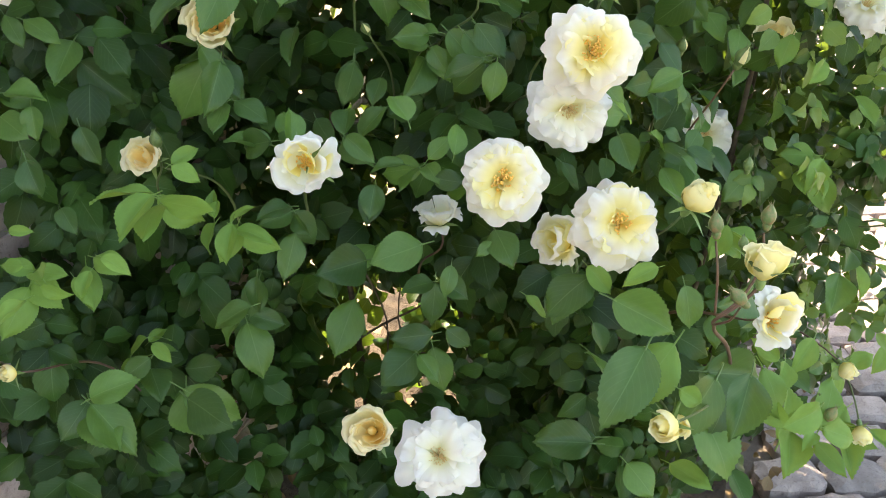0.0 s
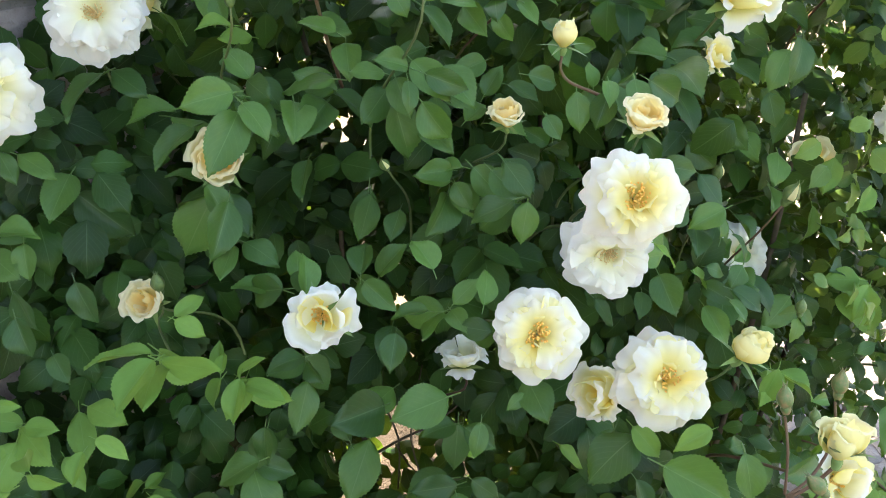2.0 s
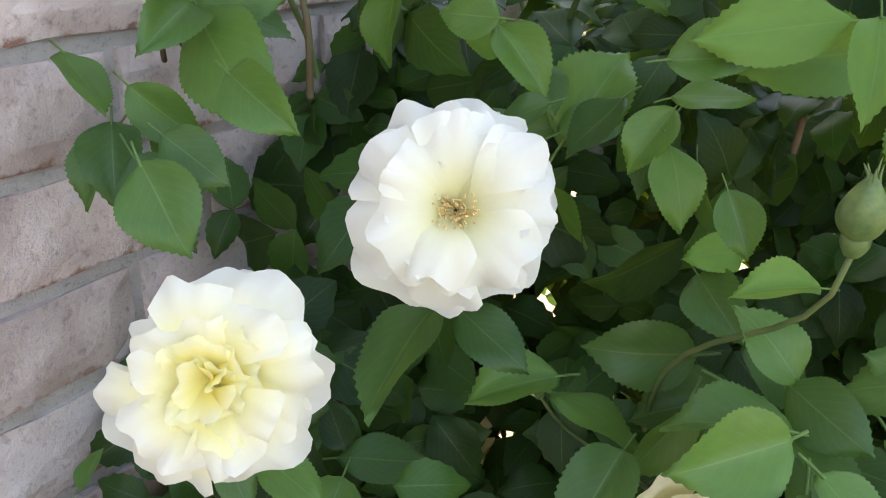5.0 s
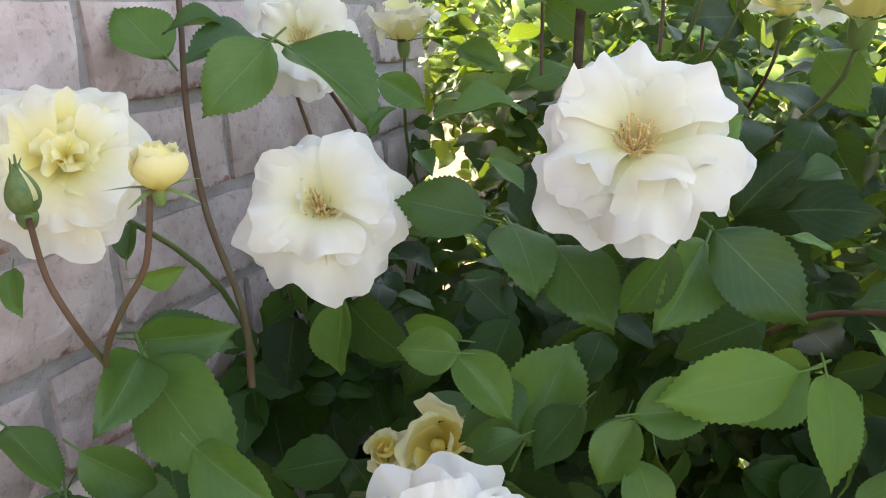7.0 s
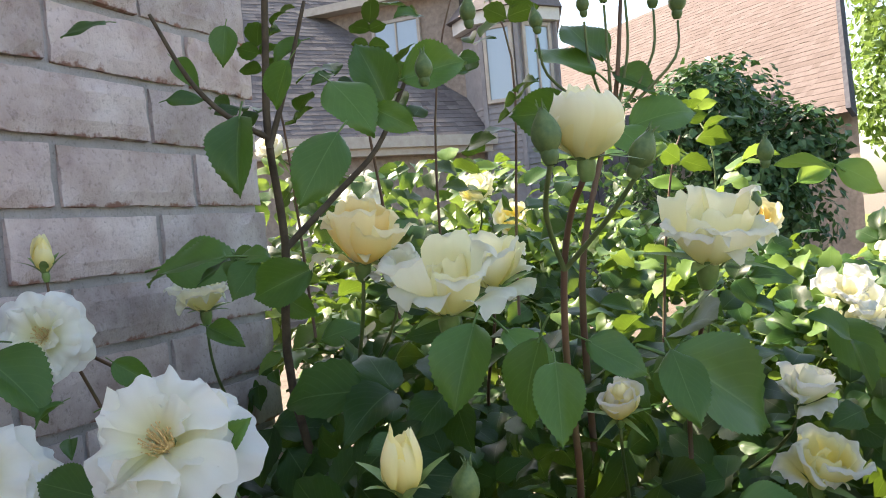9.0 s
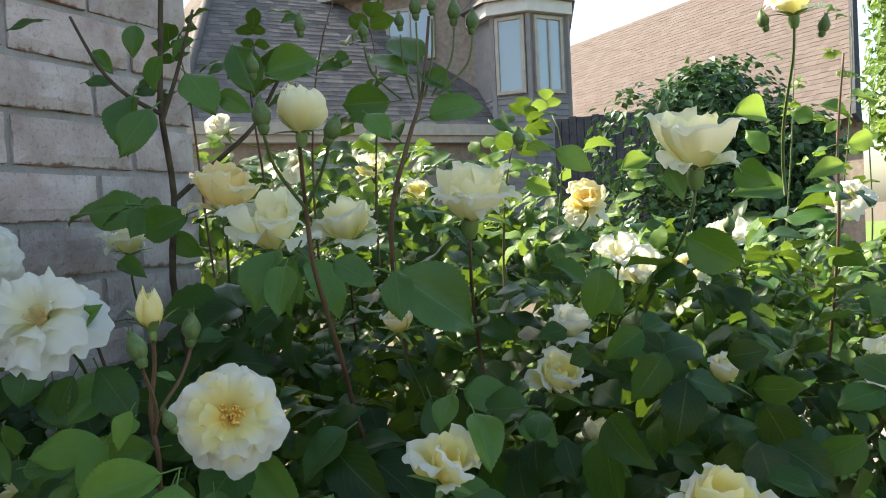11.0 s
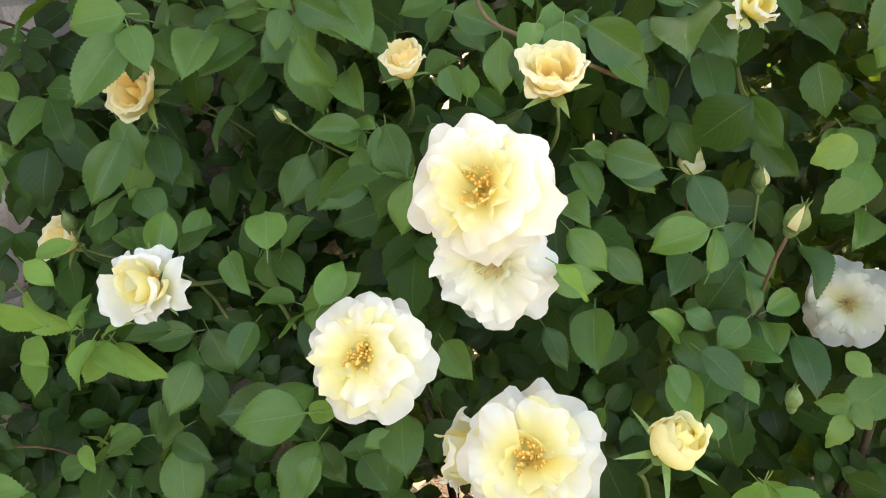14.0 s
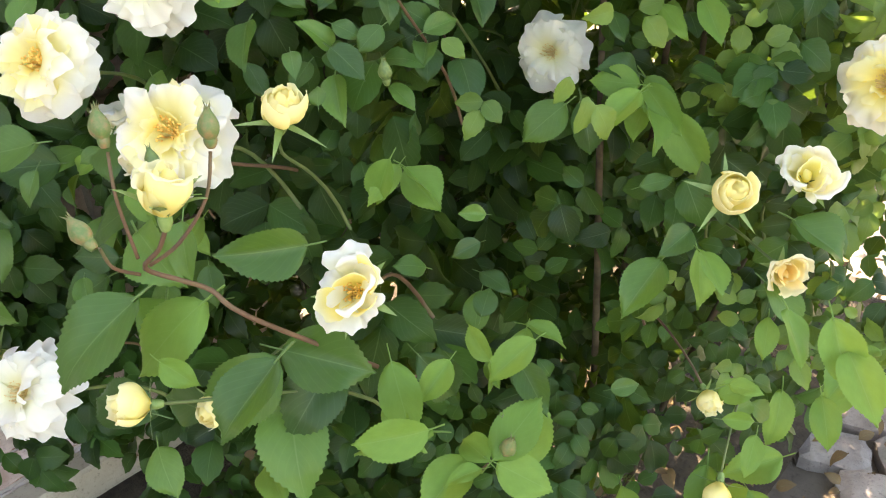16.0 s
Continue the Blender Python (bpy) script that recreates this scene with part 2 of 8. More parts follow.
def tube_data(points, r0, r1, sides=6):
    """Vertices and faces of a tapering tube through the points."""
    pts = [Vector(p) for p in points]
    verts, faces = [], []
    up = Vector((0.13, 0.31, 0.94))
    for i, p in enumerate(pts):
        d = (pts[min(i + 1, len(pts) - 1)] - pts[max(i - 1, 0)]).normalized()
        a = d.cross(up).normalized()
        b = d.cross(a)
        r = r0 + (r1 - r0) * i / (len(pts) - 1)
        for k in range(sides):
            w = 2 * math.pi * k / sides
            verts.append(p + r * (math.cos(w) * a + math.sin(w) * b))
    for i in range(len(pts) - 1):
        for k in range(sides):
            q = (k + 1) % sides
            faces.append((i * sides + k, i * sides + q, (i + 1) * sides + q, (i + 1) * sides + k))
    faces.append(tuple(range(sides)))
    faces.append(tuple(range((len(pts) - 1) * sides, len(pts) * sides)))
    return verts, faces


def joined(pieces):
    verts, faces = [], []
    for v, f in pieces:
        n = len(verts)
        verts += list(v)
        faces += [tuple(i + n for i in q) for q in f]
    return verts, faces


def curve_points(a, b, c, d, n=9):
    """A cubic from a to d with handles b and c."""
    a, b, c, d = Vector(a), Vector(b), Vector(c), Vector(d)
    out = []
    for i in range(n):
        t = i / (n - 1)
        s = 1 - t
        out.append(s * s * s * a + 3 * s * s * t * b + 3 * s * t * t * c + t * t * t * d)
    return out


def facing(at, normal, spin=0.0, size=1.0, along=None):
    """A pose at a place whose z looks along normal; y as near to along as it goes."""
    z = Vector(normal).normalized()
    y = Vector(along) if along is not None else Vector((0, 0, 1))
    y = y - z * y.dot(z)
    if y.length < 1e-4:
        y = Vector((0, 1, 0)) - z * z.y
    y.normalize()
    m = Matrix((y.cross(z), y, z)).transposed().to_4x4()
    return Matrix.Translation(at) @ m @ Matrix.Rotation(radians(spin), 4, "Z") @ Matrix.Scale(size, 4)


# ---- the brick wall of the house ----
WALL_X, WALL_END, COURSE, BED = -0.82, 1.362, 0.0677, 1.5185
wall = tagged(new("wall_west", None), "pale washed brick house wall with raked mortar joints", "wall", kind="structure")
bm = bmesh.new()
box(bm, (-5.0, -3.5, 0.0), (WALL_X - 0.0072, WALL_END - 0.010, 2.75))
part("mortar", bm, MORTAR, wall, "grey recessed mortar")
bm = bmesh.new()
box(bm, (WALL_X - 0.0072, -3.5, 0.0), (WALL_X - 0.003, 0.20, 2.75))
box(bm, (WALL_X - 0.0072, 0.20, 2.30), (WALL_X - 0.003, WALL_END - 0.01, 2.75))
part("plain_brickwork", bm, BRICK, wall)
rb = random.Random(5)


def brick_mesh(length, seed):
    """A rough moulded brick: broken lower edge, uneven arrises, one face towards +x."""
    r = random.Random(seed)
    ny, nz = 9, 4
    h = COURSE - 0.0105
    verts, faces = [], []
    for layer, x in ((0, 0.0), (1, -0.008)):
        for k in range(nz + 1):
            for j in range(ny + 1):
                y, z = j / ny * length, k / nz * h
                edge = j in (0, ny) or k in (0, nz)
                dy = dz = dx = 0.0
                if edge:
                    dy = r.uniform(-0.0012, 0.0012)
                    dz = r.uniform(-0.0022, 0.001) if k == 0 else r.uniform(-0.001, 0.001)
                    dx = r.uniform(-0.004, -0.0012)
                else:
                    dx = r.uniform(-0.0010, 0.0012)
                verts.append((x + (dx if layer == 0 else 0), y + dy, z + dz))
    w = ny + 1
    for k in range(nz):
        for j in range(ny):
            a = k * w + j
            faces.append((a, a + 1, a + w + 1, a + w))
    n = w * (nz + 1)
    rim = [j for j in range(w)] + [k * w + ny for k in range(1, nz + 1)] + [nz * w + j for j in range(ny - 1, -1, -1)] + [k * w for k in range(nz - 1, 0, -1)]
    for i in range(len(rim)):
        a, b = rim[i], rim[(i + 1) % len(rim)]
        faces.append((b, a, a + n, b + n))
    return mesh_of("brick", verts, faces, [BRICK], smooth=False)


FULL = [brick_mesh(0.185, 10 + i) for i in range(6)]
HALF = [brick_mesh(0.118, 30 + i) for i in range(4)]


def brick_walls():
    for n in range(-22, 12):
        z = BED + n * COURSE
        odd = n % 2
        end = WALL_END + (rb.uniform(-0.002, 0.002))
        y = end
        first = True
        while y > 0.22:
            kind = HALF if (first and not odd) else FULL
            length = 0.118 if kind is HALF else 0.185
            y -= length
            m = pose(WALL_X + rb.uniform(-0.0025, 0.002), y, z, rb.uniform(-0.35, 0.35), 0, rb.uniform(-0.5, 0.5))
            child("brick", rb.choice(kind), wall, m)
            y -= 0.010
            first = False


# ---- ground ----
def sheet(name, x0, x1, y0, y1, nx, ny, height, mat, label, category):
    verts = [(x0 + (x1 - x0) * i / nx, y0 + (y1 - y0) * j / ny, 0) for j in range(ny + 1) for i in range(nx + 1)]
    verts = [(x, y, height(x, y)) for x, y, _ in verts]
    faces = [(j * (nx + 1) + i, j * (nx + 1) + i + 1, (j + 1) * (nx + 1) + i + 1, (j + 1) * (nx + 1) + i) for j in range(ny) for i in range(nx)]
    ob = new(name, mesh_of(name, verts, faces, [mat]))
    return tagged(ob, label, category, kind="structure")


sheet("ground", -300, 300, -300, 400, 60, 60, lambda x, y: -0.03, GROUND, "dry sandy ground between the houses", "ground")
sheet("soil_bed", WALL_X, 0.16, 0.55, 2.3, 40, 60, lambda x, y: 0.012 + 0.028 * noise.noise((x * 9, y * 9, 3)), SOIL, "dark soil bed with litter under the roses", "soil")


# ---- the climbing rose: shapes ----
def leaf_shape(rows, seed, fold=0.16, teeth=0.02, columns=5, stalk=False):
    """One leaflet along +y, one long, its upper side towards +z."""
    r = random.Random(seed)
    wide = r.uniform(0.315, 0.380)
    round_, peak = r.uniform(0.68, 0.84), r.uniform(0.76, 0.90)
    droop, twist = r.uniform(0.03, 0.26), r.uniform(-0.22, 0.22)
    verts, faces, uv = [], [], []
    half = columns // 2
    for i in range(rows + 1):
        v = i / rows
        w = wide * math.sin(math.pi * v ** peak) ** round_ if 0 < v < 1 else 0.0
        if v > 0.76:
            w *= max(0.0, (1 - v) / 0.24) ** 0.38
        tooth = teeth * (1 if i % 2 else -1) if 0.1 < v < 0.97 else 0.0
        for c in range(-half, half + 1):
            u = c / half
            x = u * w
            if abs(c) == half:
                x += tooth * (1 if u > 0 else -1)
            y = v + (0.012 if abs(c) == half and i % 2 else 0.0) * (1 if 0 < v < 1 else 0)
            z = fold * abs(x) * 1.5 - droop * v * v + 0.034 * math.sin(9 * v + 2.5 * u + seed) * u * u + 0.022 * math.sin(5 * v + 1.7 * seed) + twist * x * v - 0.16 * max(0.0, v - 0.75) - 0.05 * u * u
            verts.append((x, y, z))
            uv.append((0.5 + 0.5 * u, v))
    n = 2 * half + 1
    for i in range(rows):
        for c in range(n - 1):
            a = i * n + c
            faces.append((a, a + 1, a + n + 1, a + n))
    if stalk:
        k = len(verts)
        for y, z in ((-0.22, -0.05), (-0.1, -0.015), (0.06, 0.012)):
            for x in (-0.011, 0.011):
                verts += [(x, y, z), (x, y, z - 0.02)]
                uv += [(0.5, 0.5), (0.5, 0.5)]
        for i in (0, 4):
            for a, b in ((0, 2), (2, 3), (3, 1), (1, 0)):
                faces.append((k + i + a, k + i + b, k + i + b + 4, k + i + a + 4))
    return verts, faces, uv


def petal_shape(profile, spread, ruffle, seed, rows=9, cols=24, spiral=0.0, frill=1.0):
    """A petal as a patch round the bloom's axis (+z): profile gives radius and height from base to rim."""
    r = random.Random(seed)
    ph = [r.uniform(0, 6.3) for _ in range(7)]
    notch, skew, split = r.uniform(-0.02, 0.13), r.uniform(-0.08, 0.08), r.uniform(-0.6, 0.6)
    verts, faces, uv = [], [], []
    for i in range(rows + 1):
        v = 1 - (1 - i / rows) ** 1.25
        for c in range(cols + 1):
            u = 2 * c / cols - 1
            rim = 1 - 0.16 * abs(u) ** 6 - min(1.0, frill * 1.2) * notch * math.exp(-((u - split) * 3.4) ** 2) + skew * u
            rim += frill * (0.026 * math.sin(3.4 * u + ph[0]) + 0.026 * math.sin(8 * u + ph[1]) + 0.018 * math.sin(15 * u + ph[2]))
            vv = v * rim
            rad, high = profile(vv)
            width = spread * (0.42 + 0.58 * math.sin(0.5 * math.pi * min(1.0, vv * 1.7)))
            phi = u * width + 0.05 * vv * math.sin(3 * vv + ph[3])
            rad = rad * (1 + spiral * u)
            wav = ruffle * (0.60 * vv ** 2 * math.sin(3.0 * u + ph[4]) + vv ** 5 * (0.85 * math.sin(7.5 * u + ph[5]) + 0.55 * math.sin(15 * u + ph[6])))
            rad = rad * (1 + 0.05 * vv ** 2 * math.sin(4 * u + ph[5]) + 0.05 * frill * vv ** 4 * math.cos(9 * u + ph[4]))
            verts.append((rad * math.cos(phi), rad * math.sin(phi), high + wav))
            uv.append((0.5 + 0.5 * u, vv))
    w = cols + 1
    for i in range(rows):
        for c in range(cols):
            a = i * w + c
            faces.append((a, a + 1, a + w + 1, a + w))
    return verts, faces, uv


def rolled(v, start, width):
    """How far a rim has rolled outwards, from a start along the petal."""
    return max(0.0, v - start) * width


WHORLS = {
    "outer": (lambda v: (0.02 + 0.47 * v, 0.02 + 0.15 * math.sin(2.2 * v) - 0.12 * v ** 3), 0.92, 0.050, 0.0),
    "under": (lambda v: (0.02 + 0.48 * v, 0.0 + 0.06 * math.sin(2.4 * v) - 0.15 * v ** 2.5), 0.88, 0.046, 0.0),
    "mid": (lambda v: (0.02 + 0.40 * v, 0.03 + 0.20 * math.sin(1.9 * v) - 0.06 * v ** 3), 0.92, 0.060, 0.05),
    "inner": (lambda v: (0.03 + 0.31 * v, 0.04 + 0.23 * v - 0.07 * v ** 3), 0.90, 0.075, 0.10),
    "core": (lambda v: (0.13 + 0.10 * v, 0.05 + 0.20 * v - 0.04 * v ** 3), 0.70, 0.045, 0.10),
    "rose_inner": (lambda v: (0.04 + 0.27 * v - 0.04 * v * v, 0.04 + 0.27 * v - 0.10 * v ** 3), 0.85, 0.055, 0.18),
    "rose_core": (lambda v: (0.004 + 0.19 * v - 0.04 * v * v, 0.07 + 0.22 * v - 0.05 * v ** 3), 0.95, 0.036, 0.30),
    "loose": (lambda v: (0.05 + 0.52 * v - 0.08 * v * v, 0.02 + 0.52 * v - 0.30 * v ** 3), 0.72, 0.050, 0.0),
    "goblet": (lambda v: (0.06 + 0.29 * math.sin(2.0 * v) + rolled(v, 0.78, 0.50), 0.02 + 0.60 * v - rolled(v, 0.84, 0.9)), 0.95, 0.034, 0.08),
    "goblet_inner": (lambda v: (0.05 + 0.20 * math.sin(2.3 * v) + rolled(v, 0.82, 0.35), 0.04 + 0.58 * v - rolled(v, 0.88, 0.5)), 1.05, 0.030, 0.18),
    "bud_outer": (lambda v: (0.06 + 0.30 * math.sin(2.35 * v) * (1 - 0.25 * v) + rolled(v, 0.80, 0.75), 0.02 + 0.66 * v - rolled(v, 0.86, 0.8)), 1.20, 0.020, 0.08),
    "bud_tight": (lambda v: (0.05 + 0.33 * math.sin(2.45 * v) * (1 - 0.30 * v) + rolled(v, 0.84, 0.55), 0.02 + 0.60 * v - rolled(v, 0.88, 0.6)), 1.10, 0.016, 0.10),
    "bud_inner": (lambda v: (0.05 + 0.25 * math.sin(2.60 * v) * (1 - 0.42 * v) + rolled(v, 0.86, 0.5), 0.04 + 0.62 * v - rolled(v, 0.90, 0.4)), 1.20, 0.020, 0.16),
    "bud_mid": (lambda v: (0.02 + 0.21 * math.sin(2.60 * v) * (1 - 0.50 * v), 0.05 + 0.60 * v), 1.50, 0.010, 0.20),
    "egg_outer": (lambda v: (0.05 + 0.35 * math.sin(2.5 * v) * (1 - 0.20 * v) + rolled(v, 0.88, 0.55), 0.02 + 0.64 * v - rolled(v, 0.90, 0.5)), 0.95, 0.030, 0.16),
    "egg_inner": (lambda v: (0.04 + 0.28 * math.sin(2.55 * v) * (1 - 0.25 * v) + rolled(v, 0.90, 0.5), 0.04 + 0.68 * v - rolled(v, 0.92, 0.4)), 1.05, 0.026, 0.20),
    "slim_outer": (lambda v: (0.05 + 0.28 * math.sin(2.45 * v) * (1 - 0.50 * v), 0.02 + 0.78 * v), 1.15, 0.014, 0.12),
    "slim_inner": (lambda v: (0.03 + 0.22 * math.sin(2.7 * v) * (1 - 0.55 * v), 0.04 + 0.82 * v), 1.5, 0.008, 0.28),
}
SMALL = {"core", "inner", "rose_core", "rose_inner", "goblet_inner", "bud_mid", "slim_inner", "bud_inner"}
petal_meshes = {}


def petal_mesh(whorl, palette, inner, variant):
    key = (whorl, palette, inner, variant)
    if key not in petal_meshes:
        profile, spread, ruffle, spiral = WHORLS[whorl]
        frill = 0.35 if whorl.startswith(("bud", "slim")) else 0.7 if whorl.startswith("goblet") else 1.0
        grid = (7, 16) if whorl in SMALL else (9, 24)
        v, f, uv = petal_shape(profile, spread, ruffle, 7 * variant + len(whorl), *grid, spiral=spiral, frill=frill)
        petal_meshes[key] = mesh_of("petal", v, f, [PETALS[palette][1 if inner else 0]], uv)
    return petal_meshes[key]


def heart_mesh(palette, kind):
    """The petals still rolled together in the middle of an opening bloom."""
    key = ("heart", palette, kind)
    if key not in petal_meshes:
        wide, high = {"cup": (0.20, 0.60), "half": (0.085, 0.42)}[kind]
        verts, faces, uv = [], [], []
        n, s = 10, 20
        for i in range(n + 1):
            v = i / n
            for k in range(s):
                a = 2 * math.pi * k / s
                roll = ((a / (2 * math.pi) * 2 + 2.5 * v) % 1.0)
                rad = wide * math.sin(math.pi * (0.10 + 0.88 * v)) ** 0.75 * (1 - 0.16 * roll)
                verts.append((rad * math.cos(a), rad * math.sin(a), 0.04 + high * v - 0.03 * roll * v))
                uv.append((k / s, 0.15 + 0.6 * v))
        for i in range(n):
            for k in range(s):
                q = (k + 1) % s
                faces.append((i * s + k, i * s + q, (i + 1) * s + q, (i + 1) * s + k))
        faces.append(tuple(range(n * s, n * s + s)))
        petal_meshes[key] = mesh_of("petal", verts, faces, [PETALS[palette][1]], uv)
    return petal_meshes[key]


def sepal_data(length, width, out, reflex, turn):
    verts, faces = [], []
    for i in range(6):
        v = i / 5
        w = width * (1 - v) ** 0.7 * (0.6 + 0.8 * min(1, v * 3)) if v < 1 else 0
        rad = 0.05 + out * v + reflex * v * v * 0.3
        high = 0.02 + length * v * (1 - 0.9 * reflex * v)
        for u in (-1, 0, 1):
            verts.append(Matrix.Rotation(turn, 3, "Z") @ Vector((rad - 0.15 * abs(u) * w, u * w, high + 0.2 * abs(u) * w)))
    for i in range(5):
        for c in range(2):
            a = i * 3 + c
            faces.append((a, a + 1, a + 4, a + 3))
    return verts, faces


def hip_data(radius, z0, z1, sides=8, rows=5):
    verts, faces = [], []
    for i in range(rows + 1):
        v = i / rows
        rad = radius * (0.35 + 0.65 * math.sin(math.pi * (0.12 + 0.60 * v)))
        for k in range(sides):
            a = 2 * math.pi * k / sides
            verts.append((rad * math.cos(a), rad * math.sin(a), z0 + (z1 - z0) * v))
    for i in range(rows):
        for k in range(sides):
            q = (k + 1) % sides
            faces.append((i * sides + k, i * sides + q, (i + 1) * sides + q, (i + 1) * sides + k))
    return verts, faces


def calyx_mesh(kind):
    out, reflex, length = {"open": (0.20, 0.0, -0.10), "half": (0.30, 0.6, 0.16), "bud": (0.28, 1.25, 0.15), "slim": (0.44, 0.42, 0.60)}[kind]
    pieces = [hip_data(0.085 if kind == "open" else 0.092, -0.17, 0.06)]
    for k in range(5):
        pieces.append(sepal_data(length, {"bud": 0.055, "slim": 0.10}.get(kind, 0.07), out, reflex * (0.7 + 0.1 * k), 2 * math.pi * k / 5 + 0.3))
    v, f = joined(pieces)
    return mesh_of("calyx", v, f, [SEPAL])


def stamen_mesh(mat, seed, radius=0.11, size=0.0075):
    r = random.Random(seed)
    pieces = [hip_data(0.055, 0.03, 0.09)]
    for i in range(70):
        a, d = r.uniform(0, 6.3), math.sqrt(r.random())
        rad = radius * d
        top = Vector((rad * math.cos(a), rad * math.sin(a), 0.20 + r.uniform(-0.03, 0.03) - 0.05 * d))
        root = Vector((0.25 * top.x, 0.25 * top.y, 0.04))
        pieces.append(tube_data([root, (root + top) / 2 + Vector((0.2 * top.x, 0.2 * top.y, 0)), top], 0.0035, 0.0030, 3))
        s = size
        e = [Vector(q) * s * r.uniform(0.7, 1.2) for q in ((1, 0, 0), (0, 1, 0), (-1, 0, 0), (0, -1, 0), (0, 0, 0.8), (0, 0, -0.8))]
        pieces.append(([top + q for q in e], [(0, 1, 4), (1, 2, 4), (2, 3, 4), (3, 0, 4), (1, 0, 5), (2, 1, 5), (3, 2, 5), (0, 3, 5)]))
    v, f = joined(pieces)
    return mesh_of("flower_centre", v, f, [mat])


CALYX = {k: calyx_mesh(k) for k in ("open", "half", "bud", "slim")}
STAMENS = {"tan": [stamen_mesh(STAMEN, 3), stamen_mesh(STAMEN, 4)], "orange": [stamen_mesh(STAMEN_ORANGE, 5, 0.15, 0.0155), stamen_mesh(STAMEN_ORANGE, 6, 0.15, 0.0155)]}


def green_bud_mesh(slit, skin):
    pieces = [hip_data(0.15, -0.24, 0.02)]
    n, s = 10, 15
    verts, faces = [], []
    for i in range(n + 1):
        v = i / n
        rad = 0.285 * math.sin(math.pi * (0.10 + 0.87 * v)) ** 0.85 * (1 - 0.42 * v)
        for k in range(s):
            a = 2 * math.pi * k / s
            ridge = 1 + 0.07 * math.cos(5 * a)
            verts.append((rad * ridge * math.cos(a), rad * ridge * math.sin(a), -0.05 + 0.72 * v))
    for i in range(n):
        for k in range(s):
            q = (k + 1) % s
            faces.append((i * s + k, i * s + q, (i + 1) * s + q, (i + 1) * s + k))
    first = len(pieces[0][1])
    pieces.append((verts, faces))
    slots = [0] * first
    for i in range(n):
        for k in range(s):
            slots.append(1 if slit and i >= 3 and k in (1, 2, 7) else 0)
    for k in range(5):
        a = 2 * math.pi * k / 5 + 0.3
        d = Vector((math.cos(a), math.sin(a), 0))
        tip = [d * 0.07 + Vector((0, 0, 0.52)), d * 0.055 + Vector((0, 0, 0.66)), d * (0.04 + 0.022 * k) + Vector((0, 0, 0.74 + 0.04 * (k % 3)))]
        t = tube_data(tip, 0.030, 0.005, 4)
        slots += [0] * len(t[1])
        pieces.append(t)
    v, f = joined(pieces)
    return mesh_of("bud", v, f, [skin, PETALS["yellow"][0]], [(0.5, 0.6)] * len(v), slots)


GREEN_BUD = [green_bud_mesh(False, SEPAL_DULL), green_bud_mesh(True, SEPAL_DULL), green_bud_mesh(False, BUD_BRONZE)]

# kinds of bloom: rows of (whorl, how many, inner colour, tilt in degrees)
BLOOMS = {
    "open": [("under", 5, 0, 6), ("outer", 5, 0, 8), ("mid", 5, 0, 14), ("inner", 5, 1, 24), ("core", 2, 1, 26)],
    "flat": [("under", 6, 0, 6), ("outer", 6, 0, 8), ("mid", 6, 0, 12), ("inner", 3, 0, 12)],
    "full": [("under", 5, 0, 6), ("outer", 6, 0, 8), ("mid", 6, 0, 13), ("inner", 6, 1, 18), ("core", 4, 1, 24)],
    "rosette": [("under", 5, 0, 6), ("outer", 5, 0, 8), ("mid", 6, 0, 11), ("rose_inner", 7, 1, 16), ("rose_core", 8, 1, 18)],
    "half": [("loose", 4, 0, 18), ("goblet", 4, 0, 15), ("goblet_inner", 4, 1, 15)],
    "globe": [("goblet", 5, 0, 8), ("goblet", 4, 0, 8), ("goblet_inner", 5, 1, 10)],
    "star": [("loose", 5, 0, 24), ("goblet", 3, 0, 16), ("goblet_inner", 4, 1, 16)],
    "burst": [("bud_outer", 4, 0, 15), ("bud_inner", 4, 0, 14), ("bud_mid", 3, 1, 8)],
    "cup": [("bud_outer", 5, 0, 7), ("bud_inner", 4, 0, 5), ("bud_mid", 3, 1, 3)],
    "tight": [("bud_tight", 5, 0, 5), ("bud_inner", 4, 0, 5), ("bud_mid", 3, 1, 3)],
    "egg": [("egg_outer", 5, 0, 8), ("egg_inner", 4, 1, 8), ("bud_mid", 3, 1, 4)],
    "slim": [("slim_outer", 4, 0, 4), ("slim_inner", 3, 1, 3)],
}
rose = tagged(new("rose_bush", None), "climbing rose bush with cream blooms beside the brick wall", "rose bush")
rr = random.Random(21)
CANES = []
BLOOM_AT = []


